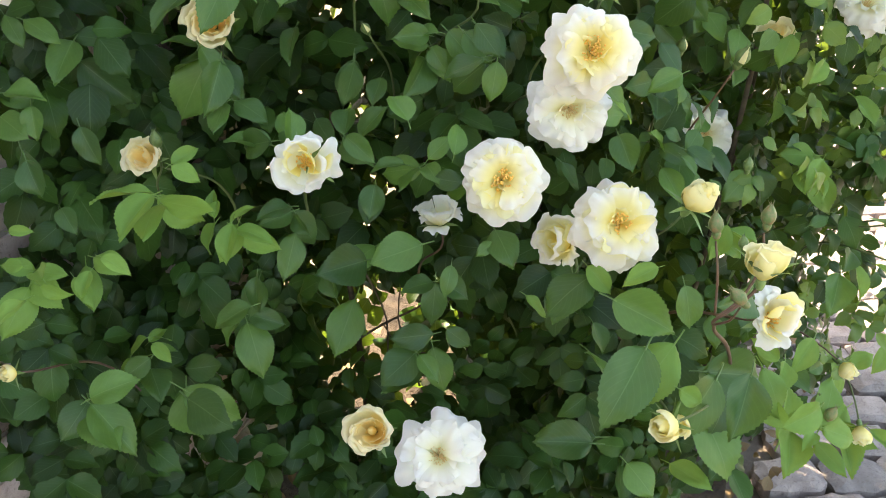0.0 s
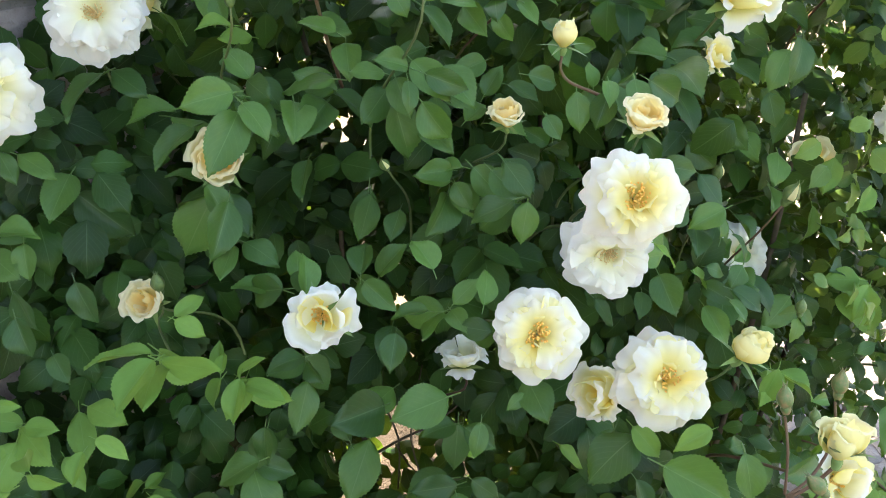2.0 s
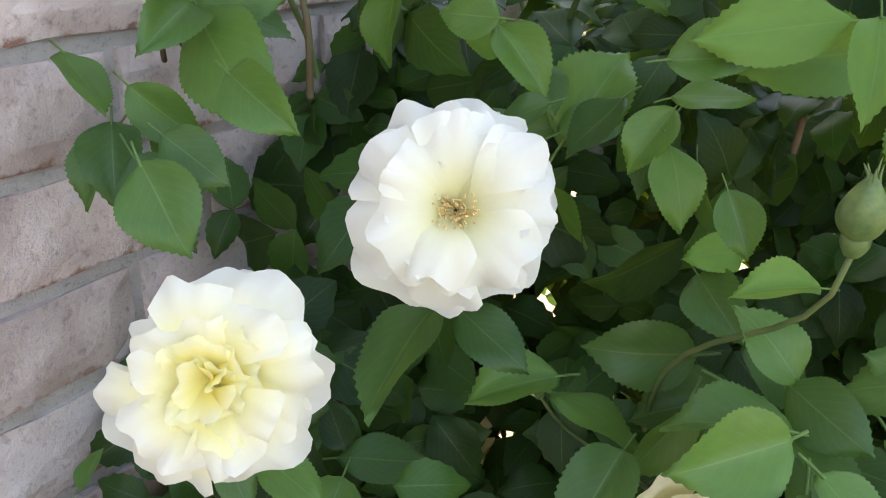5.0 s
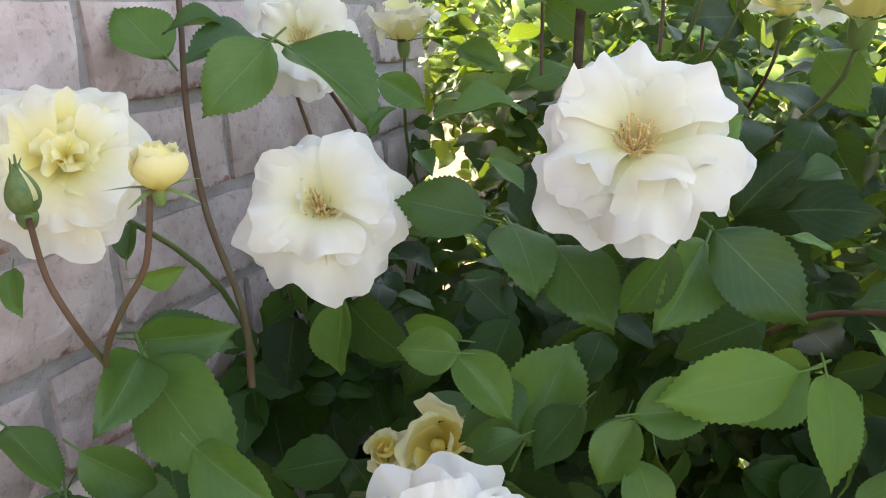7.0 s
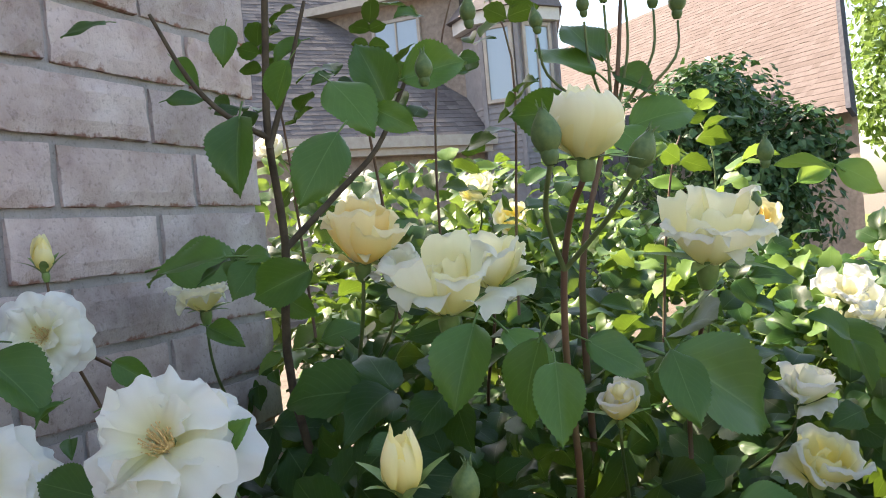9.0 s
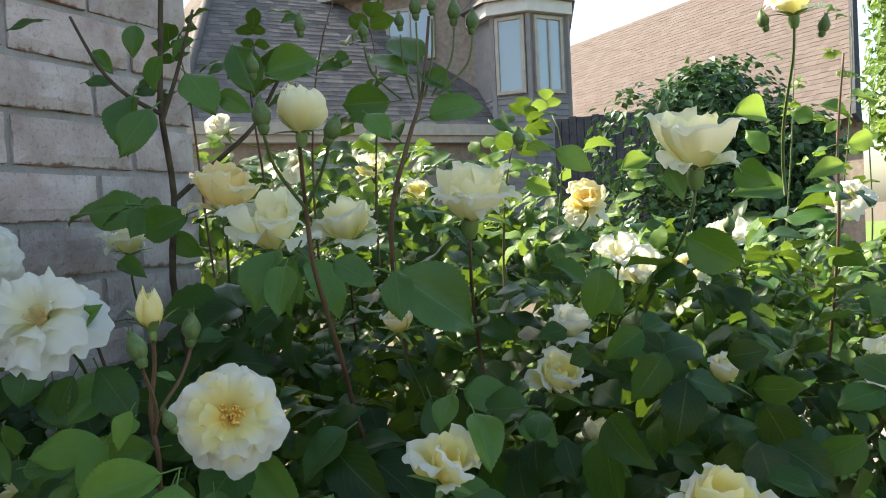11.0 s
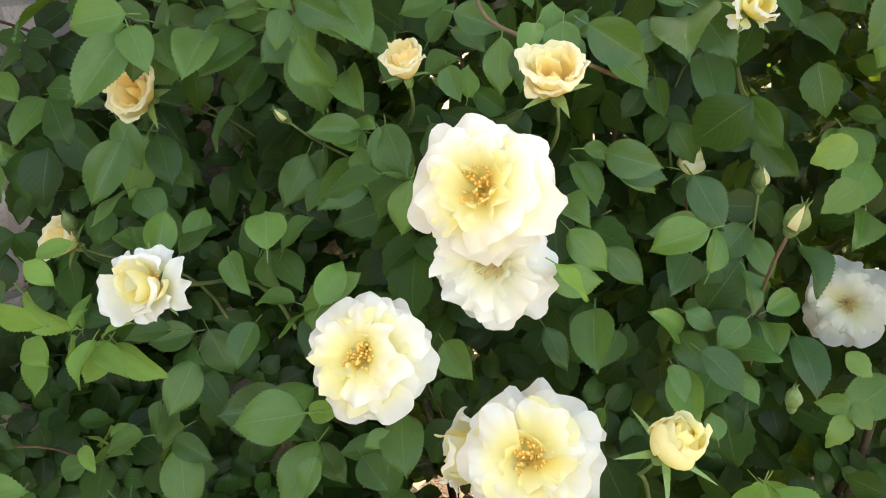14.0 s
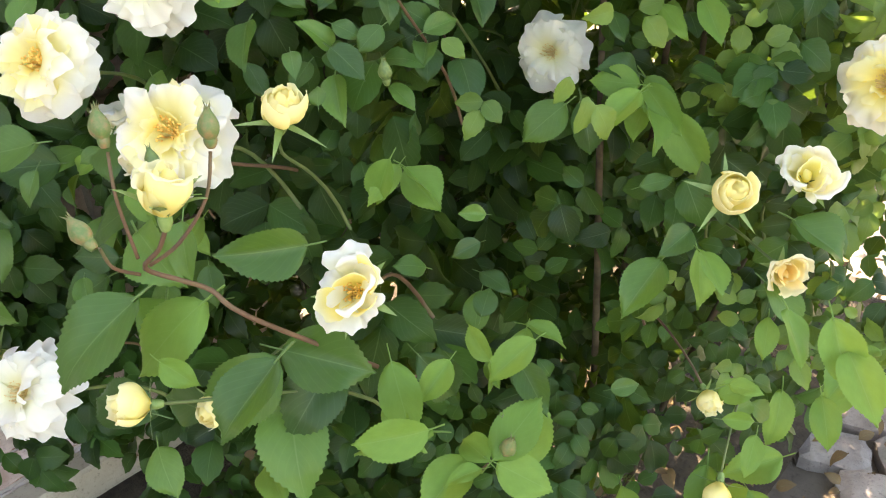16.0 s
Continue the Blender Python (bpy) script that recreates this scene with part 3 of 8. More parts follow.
def bloom(kind, palette, at, toward, size, spin=0.0, stamens="tan", label="", cane=True):
    """A bloom of the rose, size in metres across (high for cups and buds)."""
    if kind == "cup" and palette == "peach":
        kind = "globe"
    pieces = BLOOMS[{"yellow": "tight", "pale": "egg"}.get(palette, kind) if kind == "cup" else kind]
    calyx = "open" if kind in ("open", "flat", "full", "rosette") else {"half": "half", "globe": "half", "star": "half", "cup": "bud", "slim": "slim", "burst": "slim"}[kind]
    scale = size / {"half": 0.92, "star": 0.92, "globe": 0.74, "cup": 0.72, "slim": 0.72, "burst": 0.72}.get(kind, 1.0)
    scale *= 0.955 if kind in ("open", "flat", "full", "rosette") else 0.96
    z = Vector(toward).normalized()
    ob = child("bloom", CALYX[calyx], rose, facing(at, z, spin, scale), label or {
        "open": "open cream white bloom with tan stamens", "flat": "fully open white bloom with tan stamens", "full": "full bloom with yellow heart and orange stamens", "rosette": "full cream bloom with folded yellow heart",
        "half": "half open cream bloom", "globe": "rounded half open peach yellow bloom", "star": "half open white bloom with orange stamens", "burst": "opening lemon yellow bud with long sepals", "cup": "opening yellow bud", "slim": "slim closed yellow bud"}[kind])
    r = random.Random(int(1000 * abs(at[0]) + 10000 * abs(at[2])))
    n = 0
    for whorl, count, inner, tilt in pieces:
        start = r.uniform(0, 360)
        for k in range(count):
            turn = start + 360 * k / count + r.uniform(-12, 12)
            s = r.uniform(0.72, 1.14) if whorl in ("loose", "goblet") else r.uniform(0.82, 1.06)
            m = pose(0, 0, 0.006 * n % 0.03, r.uniform(-tilt, tilt), r.uniform(-tilt, tilt), turn) @ Matrix.Diagonal((s, s, s * r.uniform(0.85, 1.15), 1))
            child("petal", petal_mesh(whorl, palette, inner, r.randrange(7)), ob, m)
            n += 1
    BLOOM_AT.append((Vector(at), z, size))
    if kind in ("cup", "half", "globe", "burst"):
        child("petal", heart_mesh(palette, "half" if kind in ("half", "globe") else "cup"), ob, pose(0, 0, 0, r.uniform(-9, 9), r.uniform(-9, 9), r.uniform(0, 360)))
    if kind in ("open", "flat", "full", "star"):
        child("flower_centre", r.choice(STAMENS[stamens]), ob, None, stamens + " stamens")
    if cane:
        CANES.append((Vector(at) - 0.15 * scale * z, -z, 0.0014 if size > 0.05 else 0.0011))
    return ob


def green_bud(at, toward, size, slit=False, cane=True, bronze=False):
    z = Vector(toward).normalized()
    ob = child("bud", GREEN_BUD[2 if bronze else 1 if slit else 0], rose, facing(at, z, rr.uniform(0, 360), size / 1.1), "bronze tinted closed bud" if bronze else "green closed bud with a yellow slit" if slit else "tight green bud with pointed sepals")
    if cane:
        CANES.append((Vector(at) - 0.24 * size * z, -z, 0.0010))
    return ob


LEAVES = {}
for i in range(8):
    LEAVES[i] = [mesh_of("leaf", v, f, [mat], uv) for mat in (LEAF, LEAF_YOUNG) for v, f, uv in [leaf_shape(38, i, 0.10 + 0.06 * i, 0.009, 7, True)]]
rh = random.Random(31)
LEAF_AT = []


def leaf(up, x, y, z, dx, dy, dz, young=False, over=False):
    """A single leaflet from its foot, with the way to its tip; its upper side turns towards up."""
    way = Vector((dx, dy, dz))
    if not over and hides_bloom(Vector((x, y, z)) + way * 0.5, 0.36):
        return
    mid = Vector((x, y, z)) + way * 0.5
    if any((mid - m).length < 0.42 * max(k, way.length) for m, k, _ in LEAF_AT):
        return
    LEAF_AT.append((mid, way.length, Vector(up)))
    n = Vector(up) + Vector((rh.gauss(0, 0.34), rh.gauss(0, 0.34), rh.gauss(0, 0.34)))
    m = facing((x, y, z), n, 0, 1.0, way)
    wide = rh.uniform(0.80, 1.06) * (0.84 if young else 1.0)
    child("leaf", LEAVES[rh.randrange(8)][1 if young else 0], rose, m @ Matrix.Diagonal((way.length * wide, way.length, way.length, 1)), "pale young leaf" if young else "")


def hides_bloom(p, share, reach=0.16):
    """Whether a place lies right in front of a bloom, where the plant keeps clear for it."""
    for at, z, size in BLOOM_AT:
        w = p - at
        k = min(max(w.dot(z), 0.0), reach)
        if (w - z * k).length < max(0.019, size * share):
            return True
    return False


def leaflet_poses(r, length, count):
    """Poses of a compound leaf's leaflets in its own frame: stalk along +y, upper side +z."""
    out = [Matrix.Translation((0, length, 0)) @ pose(0, 0, 0, r.uniform(-30, 10), r.uniform(-18, 18), r.uniform(-12, 12)) @ Matrix.Scale(length * r.uniform(0.62, 0.74), 4)]
    spots = (0.80, 0.36) if count == 5 else (0.84, 0.54, 0.25) if count == 7 else (0.72,)
    for k, f in enumerate(spots):
        for sgn in (-1, 1):
            turn = sgn * -(58 + 14 * k + r.uniform(-10, 10))
            out.append(Matrix.Translation((0, length * f, 0)) @ pose(0, 0, 0, r.uniform(-20, 12), r.uniform(-22, 22), turn) @ Matrix.Scale(length * r.uniform(0.5, 0.64) * (1 - 0.13 * k), 4))
    return out


BULK = []
LEAF_SPOTS = []


def hides_leaf(p):
    """Whether a place lies close in front of one of the outer leaves."""
    if not LEAF_SPOTS:
        LEAF_SPOTS.append(np.array([tuple(m) for m, _, _ in LEAF_AT]))
        LEAF_SPOTS.append(np.array([tuple(n.normalized()) for _, _, n in LEAF_AT]))
        LEAF_SPOTS.append(np.array([0.5 * k for _, k, _ in LEAF_AT]))
    w = np.array(p) - LEAF_SPOTS[0]
    k = np.clip((w * LEAF_SPOTS[1]).sum(axis=1), 0.0, 0.16)
    gap = np.linalg.norm(w - LEAF_SPOTS[1] * k[:, None], axis=1)
    return bool((gap < LEAF_SPOTS[2]).any())


def bulk_spray(r, at, normal, along, length, count, fine=1):
    length *= 0.78 if at.x > 0.0 else 1.0
    m = facing(at, normal, r.uniform(-25, 25), 1.0, along)
    for lm in leaflet_poses(r, length, count):
        spot = (m @ lm) @ Vector((0, 0.5, 0))
        if hides_bloom(spot, 0.62) or hides_leaf(spot) or hollow(spot):
            continue
        BULK.append((fine, np.array(m @ lm)))


# ---- the climbing rose: blooms ----
bloom("full", "cream", (-0.087, 0.739, 1.095), (0.25, -0.75, 0.40), 0.084, 10, "orange")
bloom("open", "white", (-0.108, 0.775, 1.034), (0.20, -0.85, 0.15), 0.084, 40)
bloom("full", "cream", (-0.147, 0.705, 0.983), (0.30, -0.72, 0.45), 0.083, 80, "orange")
bloom("full", "cream", (-0.047, 0.735, 0.944), (0.25, -0.62, 0.58), 0.086, 130, "orange")
bloom("cup", "yellow", (0.010, 0.779, 0.951), (0.45, -0.10, 0.85), 0.036)
bloom("star", "bright", (-0.318, 0.665, 0.987), (0.30, -0.80, 0.50), 0.056, 20, "orange")
bloom("flat", "white", (-0.170, 0.622, 0.726), (0.20, -0.66, 0.62), 0.090, 15)
bloom("cup", "peach", (-0.240, 0.630, 0.726), (0.10, -0.60, 0.50), 0.040)
bloom("cup", "peach", (-0.464, 0.756, 1.072), (0.30, -0.78, 0.40), 0.044)
bloom("cup", "peach", (-0.510, 0.690, 0.945), (0.00, -0.70, 0.60), 0.034)
bloom("flat", "white", (-0.571, 0.742, 1.201), (0.38, -0.82, 0.32), 0.094, 60)
bloom("rosette", "lemon", (-0.636, 0.664, 1.140), (0.48, -0.72, 0.32), 0.094, 5)
bloom("open", "white", (-0.660, 0.820, 1.331), (0.34, -0.76, 0.50), 0.090, 30)
bloom("open", "white", (-0.507, 0.806, 1.365), (0.20, -0.74, 0.58), 0.092, 75)
bloom("open", "white", (-0.728, 0.930, 1.410), (0.45, -0.75, 0.25), 0.080, 10)
bloom("rosette", "lemon", (-0.742, 0.745, 1.366), (0.62, -0.62, 0.45), 0.084, 50)
bloom("cup", "yellow", (-0.657, 0.702, 1.366), (0.10, -0.10, 0.95), 0.022, cane=False)
bloom("full", "cream", (-0.344, 0.812, 1.301), (0.52, -0.76, 0.32), 0.080, 25, "orange")
bloom("half", "cream", (-0.212, 0.870, 1.248), (0.35, -0.30, 0.80), 0.050)
bloom("cup", "yellow", (-0.166, 0.822, 1.188), (0.05, -0.10, 0.95), 0.027, cane=False)
bloom("globe", "peach", (-0.206, 0.802, 1.122), (0.05, -0.30, 0.90), 0.027)
bloom("globe", "peach", (-0.094, 0.808, 1.130), (0.15, -0.45, 0.85), 0.034)
bloom("half", "cream", (-0.046, 0.936, 1.214), (0.40, -0.45, 0.70), 0.070, 40)
bloom("half", "cream", (-0.056, 0.955, 1.160), (0.50, -0.30, 0.40), 0.036)
bloom("cup", "pale", (-0.178, 1.186, 1.192), (0.00, -0.20, 0.95), 0.030)
bloom("cup", "pale", (-0.117, 1.032, 1.014), (0.10, -0.20, 0.95), 0.024)
bloom("half", "cream", (-0.199, 1.105, 1.262), (0.25, -0.35, 0.75), 0.058)
bloom("cup", "cream", (-0.052, 1.130, 1.272), (0.20, -0.30, 0.90), 0.030)
bloom("cup", "cream", (-0.316, 1.020, 1.330), (0.10, -0.40, 0.85), 0.030)
bloom("open", "white", (0.002, 1.106, 0.908), (0.20, -0.80, 0.30), 0.078)
bloom("star", "bright", (0.096, 0.756, 0.866), (0.35, -0.60, 0.50), 0.056, 30, "orange")
bloom("cup", "yellow", (0.222, 1.016, 0.866), (0.45, -0.55, 0.50), 0.038)
bloom("half", "lemon", (0.256, 1.090, 0.856), (0.25, -0.60, 0.70), 0.046)
bloom("full", "cream", (0.285, 1.150, 0.925), (-0.10, -0.80, 0.40), 0.082)
bloom("cup", "yellow", (0.035, 0.634, 0.822), (-0.40, -0.70, 0.20), 0.027)
bloom("cup", "peach", (0.258, 1.056, 0.796), (0.60, -0.50, 0.10), 0.030)
bloom("cup", "yellow", (0.220, 1.044, 0.653), (0.50, -0.40, -0.20), 0.026)
bloom("cup", "yellow", (0.257, 1.018, 0.584), (0.20, -0.60, -0.50), 0.030)
bloom("burst", "yellow", (0.077, 0.650, 0.962), (0.06, 0.12, 0.95), 0.032, cane=False)
bloom("cup", "yellow", (0.033, 0.680, 0.790), (0.30, -0.80, 0.20), 0.026)
bloom("half", "white", (-0.234, 0.790, 0.880), (-0.10, -0.20, 0.90), 0.045)
bloom("cup", "yellow", (-0.605, 0.548, 0.752), (-0.10, -0.80, 0.50), 0.020)
bloom("half", "peach", (0.058, 1.079, 1.033), (0.10, -0.40, 0.60), 0.046)
bloom("open", "white", (0.150, 1.132, 1.074), (0.20, -0.60, 0.60), 0.070)
bloom("half", "yellow", (-0.625, 0.870, 1.180), (0.20, -0.70, 0.60), 0.050)
bloom("half", "yellow", (-0.662, 0.876, 1.168), (0.20, -0.60, 0.60), 0.028)
bloom("half", "cream", (-0.088, 0.755, 0.911), (-0.45, -0.70, 0.35), 0.058)
# the crown against the sky
bloom("cup", "pale", (-0.279, 0.820, 1.489), (0.02, -0.05, 1.0), 0.034, cane=False)
bloom("half", "peach", (-0.493, 1.008, 1.445), (0.18, -0.25, 0.90), 0.066)
bloom("half", "pale", (-0.413, 0.972, 1.408), (0.12, -0.22, 0.93), 0.076)
bloom("half", "pale", (-0.450, 1.165, 1.408), (0.12, -0.30, 0.90), 0.082)
bloom("half", "white", (-0.474, 1.025, 1.425), (0.25, -0.30, 0.80), 0.044)
bloom("half", "pale", (-0.255, 1.049, 1.426), (0.12, -0.22, 0.93), 0.084)
bloom("half", "pale", (-0.066, 1.112, 1.460), (0.05, -0.10, 1.0), 0.084)
bloom("rosette", "cream", (-0.306, 1.675, 1.430), (0.10, -0.60, 0.75), 0.076)
bloom("half", "white", (-0.205, 1.180, 1.303), (0.20, -0.30, 0.85), 0.054)
bloom("half", "pale", (0.015, 1.322, 1.625), (0.00, -0.10, 1.0), 0.062)
bloom("half", "pale", (-0.549, 1.420, 1.495), (0.10, -0.50, 0.80), 0.056)
bloom("half", "pale", (-0.755, 1.150, 1.402), (0.05, -0.05, 1.0), 0.064)
bloom("slim", "yellow", (-0.336, 0.736, 1.370), (0.05, -0.15, 1.0), 0.024, cane=False)
bloom("slim", "yellow", (-0.744, 0.950, 1.458), (0.02, -0.10, 1.0), 0.026)
bloom("half", "white", (-0.088, 1.608, 1.372), (0.20, -0.50, 0.80), 0.058)
bloom("open", "white", (0.075, 1.600, 1.430), (0.00, -0.80, 0.50), 0.062)
# in the sun beyond the corner
bloom("half", "peach", (-0.239, 1.42, 1.438), (0.12, -0.80, 0.50), 0.052)
bloom("half", "white", (-0.165, 1.247, 1.375), (0.15, -0.40, 0.85), 0.046)
bloom("half", "white", (-0.158, 1.316, 1.345), (0.25, -0.40, 0.80), 0.056)
bloom("half", "cream", (-0.571, 1.62, 1.463), (0.12, -0.80, 0.50), 0.06)
bloom("cup", "white", (-0.964, 1.62, 1.609), (0.12, -0.80, 0.50), 0.05)
bloom("open", "white", (-0.800, 1.600, 1.535), (0.12, -0.80, 0.50), 0.07)
bloom("half", "pale", (0.084, 1.117, 1.271), (0.25, -0.30, 0.80), 0.070)
bloom("open", "cream", (-0.102, 1.323, 1.358), (0.12, -0.80, 0.50), 0.05)
# tight buds
green_bud((-0.497, 0.684, 0.968), (0.05, -0.20, 1.0), 0.030)
green_bud((-0.423, 0.729, 1.226), (0.05, -0.15, 1.0), 0.034)
green_bud((-0.564, 0.828, 1.070), (-0.10, -0.50, 0.80), 0.026, True)
green_bud((-0.716, 0.697, 1.358), (0.02, -0.10, 1.0), 0.030, True, cane=False)
green_bud((-0.261, 0.748, 1.241), (0.05, -0.10, 1.0), 0.028, bronze=True)
green_bud((-0.309, 0.778, 1.080), (0.0, -0.60, 0.60), 0.022, True)
green_bud((-0.032, 0.963, 1.046), (0.10, -0.30, 0.90), 0.028, True)
green_bud((0.029, 0.861, 1.068), (0.30, -0.30, 0.80), 0.032, True)

green_bud((-0.682, 0.770, 1.057), (-0.10, -0.20, 0.90), 0.026, True)

# ---- the climbing rose: foliage mass ----
rl = random.Random(77)


def front(x, z):
    """Where the bush's face stands, for a place along the wall and a height."""
    y = 0.845 + 0.05 * noise.noise((x * 4, z * 4, 1.7))
    if x > -0.02:
        y += 1.25 * (x + 0.02)
    if z > 1.12:
        y += 0.55 * (z - 1.12)
    if z < 0.60:
        y += 0.20 * (0.60 - z)
    return y


GAPS = [
    (Vector((0.035, 0.056, 1.284)), Vector((-0.743, 1.829, 0.0)), 1.0),
    (Vector((0.253, 0.426, 1.202)), Vector((-2.317, 3.814, 0.0)), 0.32),
    (Vector((0.253, 0.426, 1.202)), Vector((-1.021, 4.074, 0.0)), 0.45),
    (Vector((0.253, 0.426, 1.202)), Vector((-0.603, 2.263, 0.0)), 0.35),
]


def in_gap(p, wide=0.105):
    """A hole in the bush through which the sunlit ground behind can be seen."""
    for a, b, share in GAPS:
        d = (b - a).normalized()
        w = p - a
        if (w - d * w.dot(d)).length < wide * share:
            return True
    return False


HOLLOWS = [((-0.08, 1.14, 1.08), 0.09), ((-0.37, 0.80, 1.05), 0.08), ((-0.42, 0.83, 1.00), 0.08), ((-0.37, 0.76, 0.76), 0.10), ((-0.47, 1.05, 1.30), 0.07)]


def hollow(p):
    """Whether a place lies in one of the dark hollows of the bush's face."""
    return any((p - Vector(c)).length < r for c, r in HOLLOWS)


def clumped(x, y, z, cut):
    """Whether a place falls between the clumps of foliage."""
    return noise.noise((x * 7.5, y * 7.5, z * 7.5 + 11)) + 0.5 * noise.noise((x * 17, y * 17, z * 17)) < cut


SHOOTS = [
    ((-0.497, 1.165, 1.494), (-0.481, 1.213, 1.693), False),
    ((-0.519, 1.104, 1.548), (-0.537, 1.132, 1.634), False),
    ((-0.284, 1.422, 1.451), (-0.293, 1.456, 1.567), True),
    ((0.001, 1.657, 1.453), (0.01, 1.701, 1.645), True),
    ((0.06, 1.735, 1.375), (0.091, 1.795, 1.719), True),
    ((-0.314, 1.301, 1.486), (-0.3, 1.342, 1.539), False),
    ((-0.434, 1.195, 1.536), (-0.451, 1.226, 1.679), False),
    ((0.128, 1.822, 1.431), (0.127, 1.862, 1.621), True),
    ((-0.617, 1.114, 1.532), (-0.658, 1.134, 1.663), False),
]


def beyond(p):
    """Whether a place lies outside the bush's uneven outline at the back."""
    if p.y < 1.5:
        return False
    a = math.atan2(p.y - 1.5, p.x + 0.36)
    return ((p.x + 0.36) / 0.72) ** 2 + ((p.y - 1.5) / 0.92) ** 2 > 1.0 + 0.45 * noise.noise((2.2 * math.cos(a), 2.2 * math.sin(a), 1.5 * p.z))


def foliage():
    for _ in range(1000):  # face
        x, z = rl.uniform(-0.80, 0.22), rl.uniform(0.16, 1.36)
        if (z < 0.45 and rl.random() < 0.5) or (x > 0.04 and z < 0.50):
            continue
        p = Vector((x, front(x, z) + 0.02 + min(0.20, rl.expovariate(14)), z))
        if beyond(p) or in_gap(p) or clumped(x, 0.8, z, 0.10 if x > -0.2 and z > 0.85 else 0.20 if z < 0.78 else 0.08):
            continue
        side = 0.25 + (0.5 if x > 0 else 0)
        bulk_spray(rl, p, (side + rl.gauss(0, 0.45), -0.70 + rl.gauss(0, 0.35), 0.55 + rl.gauss(0, 0.45)), (rl.gauss(0.1, 0.6), rl.gauss(-0.3, 0.4), rl.gauss(-0.5, 0.5)), rl.uniform(0.058, 0.092), rl.choice((3, 5, 5, 7)))
    for _ in range(150):  # low leaves over the soil
        p = Vector((rl.uniform(-0.66, 0.06), rl.uniform(0.86, 1.10), rl.uniform(0.12, 0.52)))
        if in_gap(p, 0.09):
            continue
        bulk_spray(rl, p, (0.2 + rl.gauss(0, 0.4), -0.5 + rl.gauss(0, 0.4), 0.8), (rl.gauss(0, 0.7), rl.gauss(-0.3, 0.5), rl.gauss(-0.3, 0.4)), rl.uniform(0.055, 0.085), 5)
    for _ in range(330):  # along the wall
        x, y, z = rl.uniform(-0.80, -0.62), rl.uniform(0.62, 0.90), rl.uniform(0.30, 1.12)
        if (z > 0.82 and y < 0.74) or (y < 0.74 and rl.random() < 0.5):
            continue
        bulk_spray(rl, Vector((x, y, z)), (0.55 + rl.gauss(0, 0.3), -0.6 + rl.gauss(0, 0.3), 0.6), (rl.gauss(0.2, 0.5), rl.gauss(-0.3, 0.4), rl.gauss(-0.5, 0.5)), rl.uniform(0.058, 0.086), rl.choice((3, 5, 7)))
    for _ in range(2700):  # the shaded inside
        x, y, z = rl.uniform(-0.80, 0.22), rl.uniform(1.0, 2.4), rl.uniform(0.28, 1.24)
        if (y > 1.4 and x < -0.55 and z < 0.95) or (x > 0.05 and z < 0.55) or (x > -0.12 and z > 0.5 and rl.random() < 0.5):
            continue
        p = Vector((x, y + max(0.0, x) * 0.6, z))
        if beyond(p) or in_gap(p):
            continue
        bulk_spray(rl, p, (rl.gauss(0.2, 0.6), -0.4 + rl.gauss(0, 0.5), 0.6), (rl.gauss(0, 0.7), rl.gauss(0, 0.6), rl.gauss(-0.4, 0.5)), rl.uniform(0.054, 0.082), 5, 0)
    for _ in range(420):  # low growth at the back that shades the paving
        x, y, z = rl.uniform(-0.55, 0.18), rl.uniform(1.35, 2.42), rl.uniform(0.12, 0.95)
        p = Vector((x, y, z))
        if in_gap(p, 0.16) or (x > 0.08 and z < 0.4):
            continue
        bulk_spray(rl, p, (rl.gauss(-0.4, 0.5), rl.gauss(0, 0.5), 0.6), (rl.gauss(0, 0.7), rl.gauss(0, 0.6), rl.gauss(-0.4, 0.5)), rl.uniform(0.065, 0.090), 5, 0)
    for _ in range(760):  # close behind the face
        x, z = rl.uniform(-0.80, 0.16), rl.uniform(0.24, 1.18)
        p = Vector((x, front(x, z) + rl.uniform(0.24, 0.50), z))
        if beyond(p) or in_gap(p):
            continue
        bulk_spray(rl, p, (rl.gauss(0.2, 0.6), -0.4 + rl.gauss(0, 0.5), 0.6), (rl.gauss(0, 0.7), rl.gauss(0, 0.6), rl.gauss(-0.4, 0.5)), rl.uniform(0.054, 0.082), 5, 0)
    for _ in range(1700):  # top
        y = rl.uniform(0.92, 2.4)
        x = rl.uniform(-0.80 if y < 1.45 else -1.0, 0.30)
        z = 1.27 + 0.09 * noise.noise((x * 4, y * 4, 5)) - min(0.3, rl.expovariate(9)) + (0.16 if x < -0.40 else 0.06) * min(1.0, max(0.0, (y - 1.22) / 0.30))
        p = Vector((x, y, z))
        if beyond(p) or in_gap(p) or clumped(x, y, 1.0, -0.30) or (y < 1.25 and rl.random() < (0.55 if x > -0.4 else 0.3)):
            continue
        # a quarter of the rear sprays take the paler green in place of sunlight
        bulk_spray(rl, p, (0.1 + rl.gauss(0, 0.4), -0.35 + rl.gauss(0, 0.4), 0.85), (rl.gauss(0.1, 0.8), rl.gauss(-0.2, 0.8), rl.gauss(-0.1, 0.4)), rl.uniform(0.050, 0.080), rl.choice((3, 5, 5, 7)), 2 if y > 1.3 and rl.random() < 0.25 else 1)
